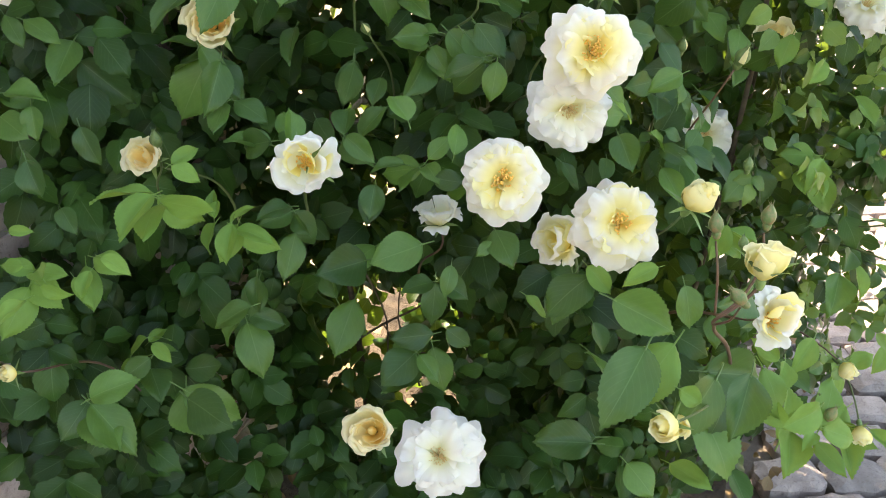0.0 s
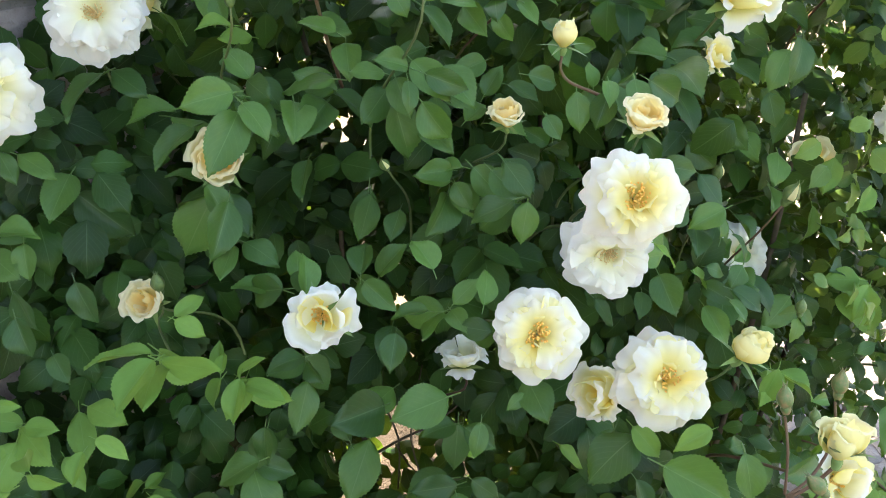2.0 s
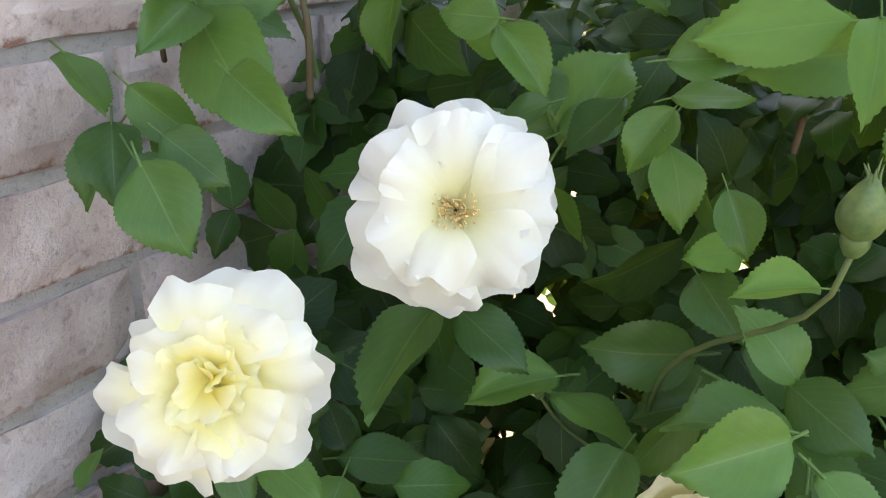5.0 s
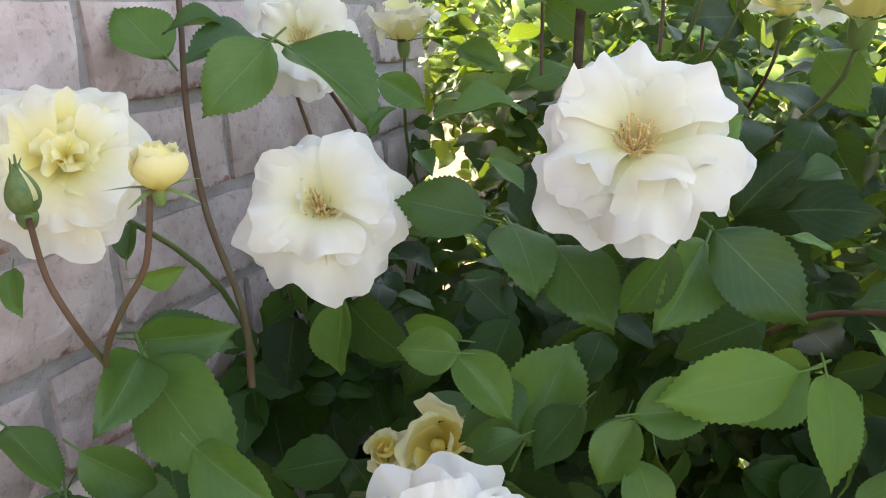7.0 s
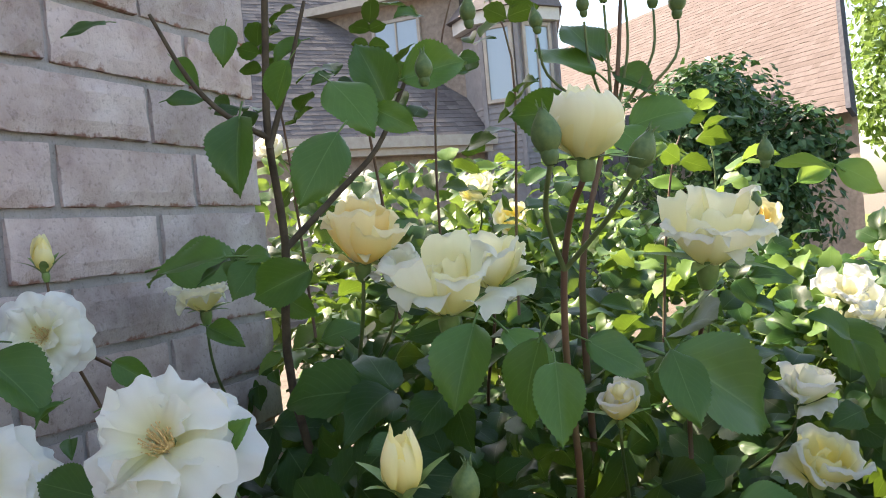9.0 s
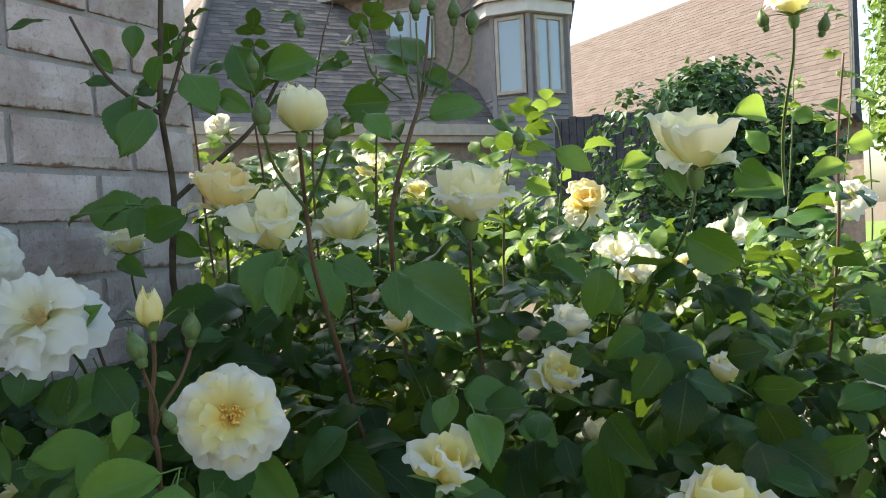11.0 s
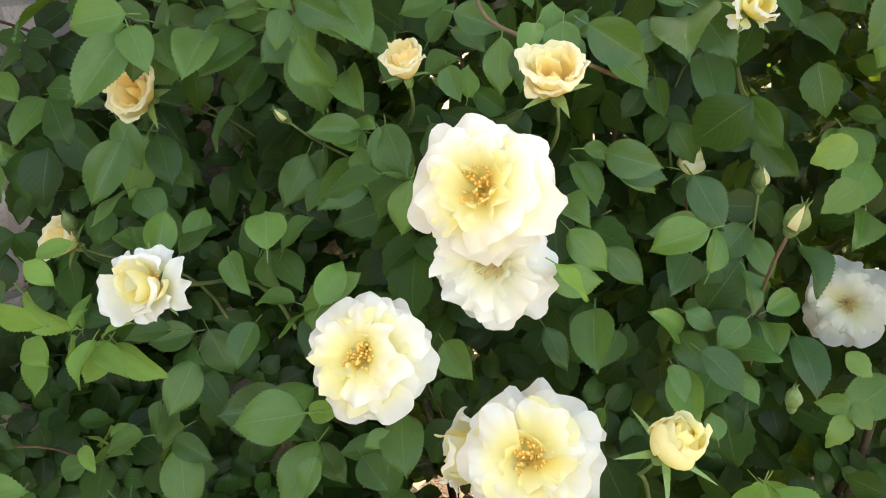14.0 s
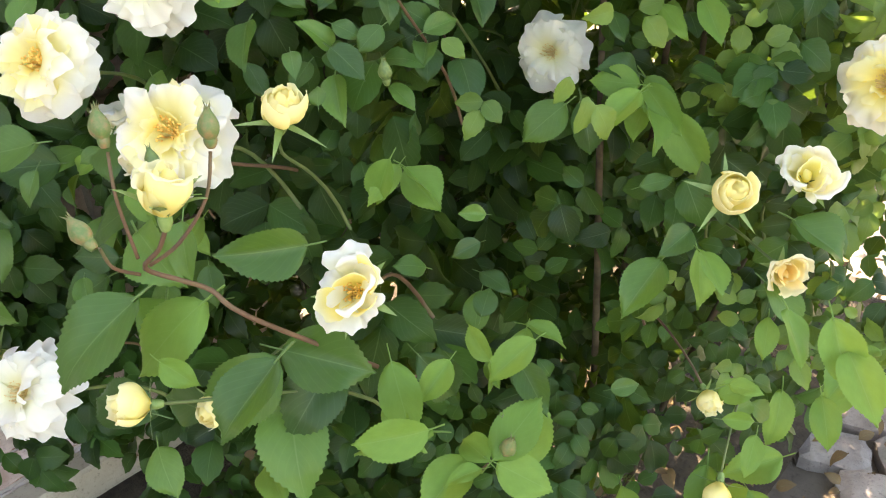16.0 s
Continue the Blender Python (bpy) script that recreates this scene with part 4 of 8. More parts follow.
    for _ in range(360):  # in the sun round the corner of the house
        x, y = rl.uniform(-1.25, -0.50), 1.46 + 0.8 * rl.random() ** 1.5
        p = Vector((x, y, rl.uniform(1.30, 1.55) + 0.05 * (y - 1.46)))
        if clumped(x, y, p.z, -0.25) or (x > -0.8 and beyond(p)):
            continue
        # one spray in three is paler, sun put into the leaf colour
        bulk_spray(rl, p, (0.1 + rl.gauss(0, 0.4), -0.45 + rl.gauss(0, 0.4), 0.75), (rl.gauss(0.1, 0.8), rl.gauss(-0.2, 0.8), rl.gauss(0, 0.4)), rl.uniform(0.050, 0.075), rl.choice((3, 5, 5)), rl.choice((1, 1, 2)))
    for _ in range(620):  # the side along the path
        y, z = rl.uniform(1.15, 2.4), rl.uniform(0.38, 1.34)
        p = Vector((0.24 + 0.09 * noise.noise((y * 4, z * 4, 8)) - min(0.3, rl.expovariate(8)), y, z))
        if beyond(p) or in_gap(p) or clumped(0.2, y, z, -0.12):
            continue
        bulk_spray(rl, p, (0.8 + rl.gauss(0, 0.3), -0.35 + rl.gauss(0, 0.3), 0.5 + rl.gauss(0, 0.3)), (rl.gauss(0.3, 0.5), rl.gauss(-0.3, 0.5), rl.gauss(-0.5, 0.4)), rl.uniform(0.050, 0.080), rl.choice((3, 5, 7)))
    for _ in range(220):  # sprays that stand out of the crown
        x, y = rl.uniform(-0.60, 0.25), rl.uniform(1.05, 2.1)
        # half of the rear ones get the green paled for sun
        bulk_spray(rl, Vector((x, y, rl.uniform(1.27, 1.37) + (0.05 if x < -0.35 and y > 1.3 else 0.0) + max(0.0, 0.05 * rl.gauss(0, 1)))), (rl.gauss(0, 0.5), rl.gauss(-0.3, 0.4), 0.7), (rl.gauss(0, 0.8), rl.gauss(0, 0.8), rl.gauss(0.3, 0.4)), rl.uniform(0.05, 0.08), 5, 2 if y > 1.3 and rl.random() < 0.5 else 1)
    for _ in range(300):  # young growth where the bush leans out over the path, paled for light there
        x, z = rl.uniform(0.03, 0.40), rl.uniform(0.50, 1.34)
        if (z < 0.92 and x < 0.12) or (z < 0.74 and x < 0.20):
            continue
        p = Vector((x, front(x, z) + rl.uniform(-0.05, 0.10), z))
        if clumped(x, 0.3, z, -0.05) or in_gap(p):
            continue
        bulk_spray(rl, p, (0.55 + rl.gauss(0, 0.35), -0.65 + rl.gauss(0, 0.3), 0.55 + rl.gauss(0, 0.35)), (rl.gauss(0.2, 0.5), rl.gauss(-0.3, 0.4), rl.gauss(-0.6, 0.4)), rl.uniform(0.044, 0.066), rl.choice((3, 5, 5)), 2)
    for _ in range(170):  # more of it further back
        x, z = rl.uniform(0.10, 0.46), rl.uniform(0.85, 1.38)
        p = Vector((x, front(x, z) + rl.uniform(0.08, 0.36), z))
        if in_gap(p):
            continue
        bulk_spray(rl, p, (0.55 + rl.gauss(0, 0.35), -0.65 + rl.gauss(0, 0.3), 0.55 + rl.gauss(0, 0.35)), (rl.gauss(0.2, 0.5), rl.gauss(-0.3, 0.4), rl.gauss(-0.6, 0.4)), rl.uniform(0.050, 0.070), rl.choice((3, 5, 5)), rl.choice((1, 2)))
    for root, tip, light in SHOOTS:  # upright shoots against the sky
        root, tip = Vector(root), Vector(tip)
        d = (tip - root).normalized()
        steps = max(3, int((tip - root).length / 0.034))
        for k in range(steps):
            a = 2.4 * k + rl.uniform(-0.4, 0.4)
            out = Vector((math.cos(a), math.sin(a), 0.35))
            bulk_spray(rl, root.lerp(tip, (k + 0.6) / steps), d * 0.8 - out * 0.5 + Vector((0, -0.3, 0)), out, rl.uniform(0.040, 0.062) * (1 - 0.35 * k / steps), rl.choice((3, 5)), 2 if light else 1)
    base = {0: [leaf_shape(6, 50 + i, 0.10 + 0.05 * i, 0.018, 3) for i in range(6)], 1: [leaf_shape(12, 50 + i, 0.10 + 0.06 * i, 0.012, 5) for i in range(6)]}
    verts, faces, uvs, slots, n = [], [], [], [], 0
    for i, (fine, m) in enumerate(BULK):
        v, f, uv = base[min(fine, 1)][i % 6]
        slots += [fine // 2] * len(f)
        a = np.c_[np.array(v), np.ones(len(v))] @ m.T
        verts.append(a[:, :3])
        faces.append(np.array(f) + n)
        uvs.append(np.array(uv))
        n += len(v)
    me = mesh_of("foliage", np.concatenate(verts).tolist(), np.concatenate(faces).tolist(), [LEAF_MASS_SHADED, LEAF_YOUNG_SUNLIT], np.concatenate(uvs), slots)
    tagged(child("foliage", me, rose, None, "dense serrated rose leaves, greens darkened for shade and paled for sun"), kind="stuff")


# ---- the leaves at the front, one by one ----
UP = (0.45, -0.47, 0.76)
leaf(UP, -0.084, 0.793, 1.022, 0.029, 0.025, -0.001)
leaf(UP, -0.088, 0.820, 1.045, 0.028, 0.004, -0.021)
leaf(UP, -0.087, 0.863, 1.018, 0.028, 0.004, -0.020)
leaf(UP, -0.043, 0.895, 1.015, 0.000, -0.025, -0.025)
leaf(UP, -0.019, 0.873, 1.018, -0.006, 0.019, 0.025)
leaf(UP, -0.027, 0.864, 0.992, 0.021, 0.009, -0.007)
leaf(UP, 0.004, 0.885, 0.990, -0.007, -0.020, -0.015)
leaf(UP, -0.008, 0.901, 1.014, 0.016, -0.010, -0.023)
leaf(UP, -0.010, 1.001, 0.996, 0.025, -0.012, -0.030)
leaf(UP, 0.021, 1.026, 1.024, -0.003, -0.026, -0.027)
leaf(UP, 0.076, 1.014, 1.064, -0.007, -0.031, -0.031, True)
leaf(UP, 0.112, 0.996, 1.044, -0.017, -0.027, -0.020, True)
leaf(UP, 0.084, 1.068, 0.970, 0.019, -0.010, -0.022)
leaf(UP, -0.034, 0.967, 1.005, 0.023, -0.005, -0.022)
leaf(UP, -0.125, 0.852, 0.947, 0.027, -0.002, -0.023)
leaf(UP, -0.084, 0.885, 0.946, 0.001, -0.022, -0.021)
leaf(UP, -0.008, 0.899, 0.938, 0.025, 0.002, -0.015)
leaf(UP, 0.003, 0.915, 0.912, 0.027, 0.002, -0.015)
UP = (0.40, -0.50, 0.76)
leaf(UP, 0.173, 0.796, 0.733, 0.008, 0.048, 0.030, True)
leaf(UP, 0.172, 0.794, 0.732, -0.031, -0.000, 0.018, True)
leaf(UP, 0.176, 0.797, 0.731, 0.042, 0.013, -0.013, True)
leaf(UP, 0.170, 0.789, 0.729, -0.013, -0.025, -0.010, True)
leaf(UP, 0.175, 0.799, 0.732, 0.022, -0.008, -0.017, True)
leaf(UP, 0.167, 0.796, 0.737, -0.017, 0.010, 0.017, True)
leaf(UP, 0.324, 0.978, 0.821, 0.027, -0.025, -0.034, True)
leaf(UP, 0.340, 0.969, 0.805, 0.032, -0.024, -0.035, True)
leaf(UP, 0.344, 0.986, 0.826, 0.023, -0.030, -0.036, True)
leaf(UP, 0.336, 0.948, 0.778, 0.018, -0.021, -0.025, True)
leaf(UP, 0.296, 0.971, 0.820, 0.020, -0.025, -0.031, True)
leaf(UP, 0.358, 0.961, 0.786, -0.017, -0.026, -0.016, True)
UP = (0.30, -0.66, 0.68)
leaf(UP, -0.420, 0.722, 1.133, 0.015, -0.055, -0.025, over=True)
leaf(UP, -0.213, 0.831, 1.225, -0.035, -0.002, 0.031)
leaf(UP, -0.309, 0.876, 1.168, -0.025, -0.025, -0.010)
leaf(UP, -0.267, 0.799, 1.168, 0.032, -0.003, -0.032)
leaf(UP, -0.237, 0.883, 1.229, 0.029, 0.002, -0.022)
leaf(UP, -0.222, 0.879, 1.217, 0.020, -0.003, -0.021)
leaf(UP, -0.255, 0.893, 1.157, -0.026, -0.025, -0.012)
leaf(UP, -0.246, 0.862, 1.131, 0.012, 0.023, 0.021)
leaf(UP, -0.224, 0.865, 1.143, 0.027, 0.002, -0.018)
leaf(UP, -0.270, 0.883, 1.099, 0.013, 0.022, 0.018)
leaf(UP, -0.199, 0.837, 1.160, 0.030, 0.013, -0.006)
leaf(UP, -0.147, 0.873, 1.146, -0.007, 0.011, 0.020)
leaf(UP, -0.202, 0.900, 1.196, 0.016, -0.007, -0.022)
leaf(UP, -0.193, 0.902, 1.181, 0.017, -0.009, -0.026)
leaf(UP, -0.176, 0.910, 1.179, 0.023, 0.006, -0.008)
leaf(UP, -0.192, 0.995, 1.163, 0.017, -0.010, -0.027)
leaf(UP, -0.240, 0.864, 1.105, 0.032, 0.002, -0.020)
leaf(UP, -0.291, 0.821, 1.110, 0.033, -0.003, -0.029)
leaf(UP, -0.162, 1.025, 1.232, 0.047, 0.008, -0.021)
leaf(UP, -0.219, 1.044, 1.252, 0.039, 0.005, -0.023)
leaf(UP, -0.159, 1.026, 1.220, 0.026, -0.008, -0.031)
leaf(UP, -0.199, 1.090, 1.197, 0.058, 0.013, -0.021)
leaf(UP, -0.104, 0.960, 1.167, -0.021, 0.006, 0.024)
leaf(UP, -0.092, 0.945, 1.164, -0.036, -0.011, 0.009)
leaf(UP, -0.094, 0.953, 1.166, 0.039, -0.007, -0.034)
leaf(UP, -0.110, 0.986, 1.166, 0.031, 0.007, -0.010)
leaf(UP, -0.098, 1.085, 1.180, 0.031, -0.002, -0.022)
leaf(UP, -0.092, 1.127, 1.212, 0.030, -0.008, -0.032)
leaf(UP, -0.064, 1.096, 1.180, 0.026, -0.008, -0.027)
leaf(UP, -0.033, 1.099, 1.172, 0.046, 0.007, -0.013)
leaf(UP, 0.002, 1.108, 1.148, -0.008, -0.026, -0.035, True)
leaf(UP, 0.025, 1.095, 1.163, 0.018, -0.022, -0.042)
leaf(UP, 0.002, 1.144, 1.187, 0.029, -0.009, -0.028)
leaf(UP, 0.013, 1.207, 1.224, -0.011, -0.021, -0.029)
leaf(UP, 0.003, 1.197, 1.224, -0.034, -0.004, 0.012)
leaf(UP, -0.069, 1.202, 1.218, 0.032, 0.008, -0.006)
leaf(UP, -0.013, 1.153, 1.040, -0.032, -0.024, -0.017)
leaf(UP, 0.019, 1.158, 1.035, -0.017, -0.024, -0.025)
leaf(UP, -0.104, 1.125, 1.043, 0.041, 0.011, -0.006)
leaf(UP, -0.076, 1.056, 1.061, -0.018, -0.024, -0.023)
leaf(UP, -0.129, 0.982, 1.101, 0.017, -0.011, -0.025)
leaf(UP, 0.036, 1.152, 1.070, -0.015, -0.025, -0.029)
leaf(UP, -0.014, 1.154, 1.052, -0.027, -0.006, 0.004)
leaf(UP, -0.018, 1.150, 1.050, 0.029, 0.005, -0.006)
leaf(UP, -0.001, 1.150, 1.095, 0.028, -0.006, -0.021)
leaf(UP, -0.024, 1.164, 1.090, -0.026, -0.005, 0.005)
UP = (0.20, -0.68, 0.70)
leaf(UP, -0.380, 0.792, 1.257, 0.002, -0.023, -0.038)
leaf(UP, -0.334, 0.780, 1.261, 0.014, -0.012, -0.028)
leaf(UP, -0.397, 0.814, 1.198, 0.038, 0.007, -0.010)
leaf(UP, -0.368, 0.826, 1.177, 0.012, -0.018, -0.033)
leaf(UP, -0.312, 0.804, 1.229, 0.017, -0.006, -0.019)
leaf(UP, -0.288, 0.811, 1.217, 0.035, -0.005, -0.024)
leaf(UP, -0.321, 0.863, 1.154, -0.026, -0.015, -0.009)
leaf(UP, -0.281, 0.763, 1.164, 0.008, -0.014, -0.024)
leaf(UP, -0.289, 0.792, 1.174, 0.037, -0.008, -0.028)
leaf(UP, -0.270, 0.765, 1.146, 0.025, -0.013, -0.029)
leaf(UP, -0.371, 0.805, 1.148, -0.050, -0.015, 0.007)
leaf(UP, -0.380, 0.807, 1.126, -0.017, -0.036, -0.039)
leaf(UP, -0.487, 0.820, 1.163, 0.028, -0.007, -0.027)
leaf(UP, -0.436, 0.764, 1.150, 0.034, 0.001, -0.018)
leaf(UP, -0.429, 0.748, 1.140, -0.044, -0.021, -0.001)
leaf(UP, -0.436, 0.762, 1.132, 0.034, -0.009, -0.032)
leaf(UP, -0.591, 0.761, 1.143, 0.003, -0.038, -0.051)
leaf(UP, -0.581, 0.761, 1.146, 0.038, 0.001, -0.026)
leaf(UP, -0.643, 0.749, 1.045, 0.046, 0.027, 0.002)
leaf(UP, -0.632, 0.739, 1.044, -0.000, -0.036, -0.041)
leaf(UP, -0.639, 0.750, 1.019, 0.056, -0.004, -0.040)
leaf(UP, -0.669, 0.693, 1.077, 0.024, -0.007, -0.026)
leaf(UP, -0.658, 0.705, 1.071, 0.038, 0.004, -0.022)
leaf(UP, -0.480, 0.757, 1.037, -0.014, -0.051, -0.052)
leaf(UP, -0.470, 0.761, 1.040, 0.033, -0.013, -0.034)
leaf(UP, -0.487, 0.770, 1.044, -0.043, -0.017, 0.004)
leaf(UP, -0.184, 0.754, 1.076, -0.029, -0.023, -0.020)
leaf(UP, -0.259, 0.804, 1.053, -0.017, -0.030, -0.032)
leaf(UP, -0.259, 0.810, 1.063, -0.033, -0.007, 0.004)
leaf(UP, -0.249, 0.793, 1.069, 0.018, -0.010, -0.020)
leaf(UP, -0.199, 0.774, 1.100, 0.027, -0.012, -0.024)
leaf(UP, -0.154, 0.832, 1.151, 0.010, -0.018, -0.029)
leaf(UP, -0.127, 0.835, 1.152, -0.005, -0.019, -0.027)
leaf(UP, -0.084, 0.908, 1.156, -0.018, -0.015, -0.019)
leaf(UP, -0.086, 0.940, 1.158, 0.035, -0.030, -0.053)
leaf(UP, -0.068, 1.036, 1.057, 0.032, -0.013, -0.025)
leaf(UP, -0.129, 0.886, 1.161, -0.013, -0.015, -0.019)
leaf(UP, -0.329, 0.760, 0.978, -0.011, 0.023, 0.032)
leaf(UP, -0.332, 0.762, 0.974, 0.034, -0.005, -0.020)
leaf(UP, -0.364, 0.768, 0.988, 0.022, -0.011, -0.022)
leaf(UP, -0.313, 0.766, 0.976, 0.026, 0.025, 0.020)
leaf(UP, -0.362, 0.707, 0.980, -0.010, 0.023, 0.031)
leaf(UP, -0.363, 0.680, 0.995, -0.041, -0.019, -0.002)
leaf(UP, -0.249, 0.728, 0.972, -0.029, -0.013, -0.005)
leaf(UP, -0.239, 0.739, 0.967, 0.000, -0.022, -0.025)
leaf(UP, -0.233, 0.741, 0.970, 0.020, -0.012, -0.019)
leaf(UP, -0.241, 0.747, 0.967, -0.010, 0.019, 0.026)
leaf(UP, -0.189, 0.741, 0.956, -0.030, -0.010, -0.003)
leaf(UP, -0.349, 0.684, 0.929, -0.023, -0.023, -0.015)
leaf(UP, -0.363, 0.710, 0.905, 0.022, -0.006, -0.015)
leaf(UP, -0.177, 0.774, 1.068, 0.005, -0.022, -0.030)
leaf(UP, -0.066, 0.820, 0.998, 0.020, -0.021, -0.029)
leaf(UP, -0.024, 0.859, 0.955, 0.025, -0.019, -0.026)
leaf(UP, -0.692, 0.678, 0.972, 0.037, 0.003, -0.022)
leaf(UP, -0.710, 0.698, 0.987, 0.040, 0.019, -0.006)
leaf(UP, -0.658, 0.665, 0.944, 0.024, -0.018, -0.034)
leaf(UP, -0.492, 0.584, 1.023, 0.020, -0.014, -0.027)
leaf(UP, -0.602, 0.647, 0.895, 0.024, -0.009, -0.023)
leaf(UP, -0.425, 0.704, 1.016, 0.010, -0.023, -0.032)
leaf(UP, -0.232, 0.888, 1.226, 0.026, -0.007, -0.022)
leaf(UP, -0.229, 0.883, 1.155, -0.026, -0.017, -0.016)
leaf(UP, -0.166, 0.882, 1.163, 0.019, -0.009, -0.020)
leaf(UP, -0.019, 1.069, 1.066, 0.030, -0.013, -0.023)
UP = (0.25, -0.62, 0.74)
leaf(UP, -0.466, 0.730, 1.044, -0.009, -0.043, -0.046)
leaf(UP, -0.465, 0.742, 1.040, 0.042, -0.006, -0.035)
leaf(UP, -0.470, 0.752, 1.044, -0.044, -0.017, 0.010)
leaf(UP, -0.619, 0.724, 1.045, 0.001, -0.032, -0.038)
leaf(UP, -0.648, 0.757, 1.037, 0.043, 0.032, 0.006)
leaf(UP, -0.636, 0.754, 1.019, 0.048, -0.003, -0.038)
leaf(UP, -0.678, 0.677, 1.000, 0.038, 0.017, -0.010)
leaf(UP, -0.659, 0.691, 0.984, 0.013, -0.018, -0.029)
leaf(UP, -0.543, 0.566, 0.990, 0.018, -0.013, -0.027)
leaf(UP, -0.362, 0.680, 0.992, -0.038, -0.018, 0.003)
leaf(UP, -0.376, 0.726, 0.977, -0.007, 0.019, 0.027)
leaf(UP, -0.334, 0.765, 0.970, -0.010, 0.026, 0.037)
leaf(UP, -0.335, 0.760, 0.963, -0.032, 0.005, 0.024)
leaf(UP, -0.313, 0.767, 0.978, 0.031, 0.021, 0.009)
leaf(UP, -0.343, 0.776, 0.963, 0.039, -0.002, -0.023)
leaf(UP, -0.244, 0.756, 0.958, -0.045, -0.018, 0.001)
leaf(UP, -0.241, 0.745, 0.962, 0.004, -0.021, -0.026)
leaf(UP, -0.243, 0.755, 0.960, -0.007, 0.021, 0.028)
leaf(UP, -0.320, 0.812, 0.898, 0.002, -0.028, -0.033)
leaf(UP, -0.259, 0.808, 1.059, -0.017, -0.036, -0.038)
leaf(UP, -0.258, 0.811, 1.061, -0.034, -0.007, 0.009)
leaf(UP, -0.248, 0.786, 1.068, 0.024, -0.010, -0.025)
leaf(UP, -0.183, 0.754, 1.073, -0.030, -0.023, -0.015)
leaf(UP, -0.174, 0.778, 1.068, -0.001, -0.026, -0.033)
leaf(UP, -0.216, 0.832, 1.083, 0.032, -0.009, -0.028)
leaf(UP, -0.421, 0.713, 1.016, 0.034, 0.000, -0.021)
leaf(UP, -0.361, 0.851, 1.027, 0.003, -0.031, -0.041)
leaf(UP, -0.312, 0.816, 1.025, -0.000, -0.022, -0.027)
leaf(UP, -0.373, 0.727, 0.900, 0.036, -0.006, -0.026)
leaf(UP, -0.364, 0.710, 0.909, -0.027, -0.024, -0.012)
leaf(UP, -0.360, 0.705, 0.888, 0.005, -0.033, -0.037)
leaf(UP, -0.408, 0.564, 0.982, -0.006, -0.034, -0.031, True)
leaf(UP, -0.452, 0.620, 0.948, 0.041, -0.003, -0.029, True)
leaf(UP, -0.428, 0.587, 0.969, -0.035, -0.035, -0.014, True)
leaf(UP, -0.428, 0.593, 0.957, 0.020, -0.024, -0.038, True)
leaf(UP, -0.390, 0.652, 0.916, -0.003, -0.029, -0.029, True)
leaf(UP, -0.385, 0.641, 0.918, 0.037, 0.004, -0.017, True)
leaf(UP, -0.399, 0.651, 0.916, 0.023, 0.019, 0.007, True)
leaf(UP, -0.400, 0.631, 0.931, -0.005, 0.012, 0.016, True)
leaf(UP, -0.441, 0.632, 0.978, 0.016, 0.022, 0.014, True)
leaf(UP, -0.431, 0.620, 0.983, 0.026, 0.005, -0.011, True)
leaf(UP, -0.403, 0.635, 0.923, -0.019, -0.024, -0.014, True)
leaf(UP, -0.620, 0.607, 0.833, 0.045, -0.001, -0.030, True)
leaf(UP, -0.615, 0.597, 0.825, -0.003, -0.044, -0.039, True)
leaf(UP, -0.609, 0.604, 0.843, -0.030, -0.014, 0.006, True)
leaf(UP, -0.601, 0.597, 0.847, 0.030, 0.013, -0.007, True)
leaf(UP, -0.609, 0.670, 0.813, 0.023, -0.026, -0.040, True)
leaf(UP, -0.574, 0.649, 0.842, 0.042, 0.007, -0.019, True)
leaf(UP, -0.408, 0.704, 0.822, 0.002, -0.029, -0.030)
leaf(UP, -0.439, 0.718, 0.751, 0.037, -0.030, -0.047)
leaf(UP, -0.445, 0.728, 0.763, -0.032, -0.036, -0.018)
leaf(UP, -0.428, 0.707, 0.770, 0.039, 0.011, -0.009)
leaf(UP, -0.586, 0.717, 0.691, -0.030, -0.024, -0.004, True)
leaf(UP, -0.574, 0.705, 0.695, 0.011, 0.021, 0.013, True)
leaf(UP, -0.604, 0.732, 0.649, -0.019, -0.033, -0.019, True)
leaf(UP, -0.568, 0.698, 0.680, 0.032, 0.012, -0.006)
leaf(UP, -0.559, 0.685, 0.676, 0.025, -0.024, -0.035)
leaf(UP, -0.506, 0.674, 0.667, 0.074, 0.005, -0.033)
leaf(UP, -0.514, 0.688, 0.654, 0.006, -0.054, -0.051)
leaf(UP, -0.527, 0.560, 0.733, 0.037, 0.035, 0.010)
leaf(UP, -0.586, 0.613, 0.671, 0.064, -0.013, -0.046)
leaf(UP, -0.584, 0.610, 0.676, -0.009, -0.042, -0.030)
leaf(UP, -0.619, 0.592, 0.682, 0.029, -0.027, -0.039)
leaf(UP, -0.242, 0.740, 0.748, -0.025, -0.038, -0.026)
leaf(UP, -0.225, 0.749, 0.771, -0.043, -0.020, -0.003)
leaf(UP, -0.227, 0.713, 0.767, 0.025, -0.011, -0.021)
leaf(UP, -0.060, 0.710, 0.902, -0.030, -0.035, -0.029)
leaf(UP, 0.023, 0.689, 0.864, -0.029, -0.050, -0.045, True)
leaf(UP, -0.052, 0.701, 0.828, -0.000, -0.039, -0.039)
leaf(UP, -0.003, 0.710, 0.924, -0.025, -0.018, -0.014, True)
leaf(UP, -0.063, 0.703, 0.916, 0.026, -0.009, -0.018, True)
leaf(UP, -0.035, 0.684, 0.899, 0.056, -0.004, -0.019)
leaf(UP, 0.022, 0.688, 0.924, 0.016, -0.021, -0.027)
leaf(UP, 0.075, 0.749, 0.808, -0.005, -0.047, -0.047)
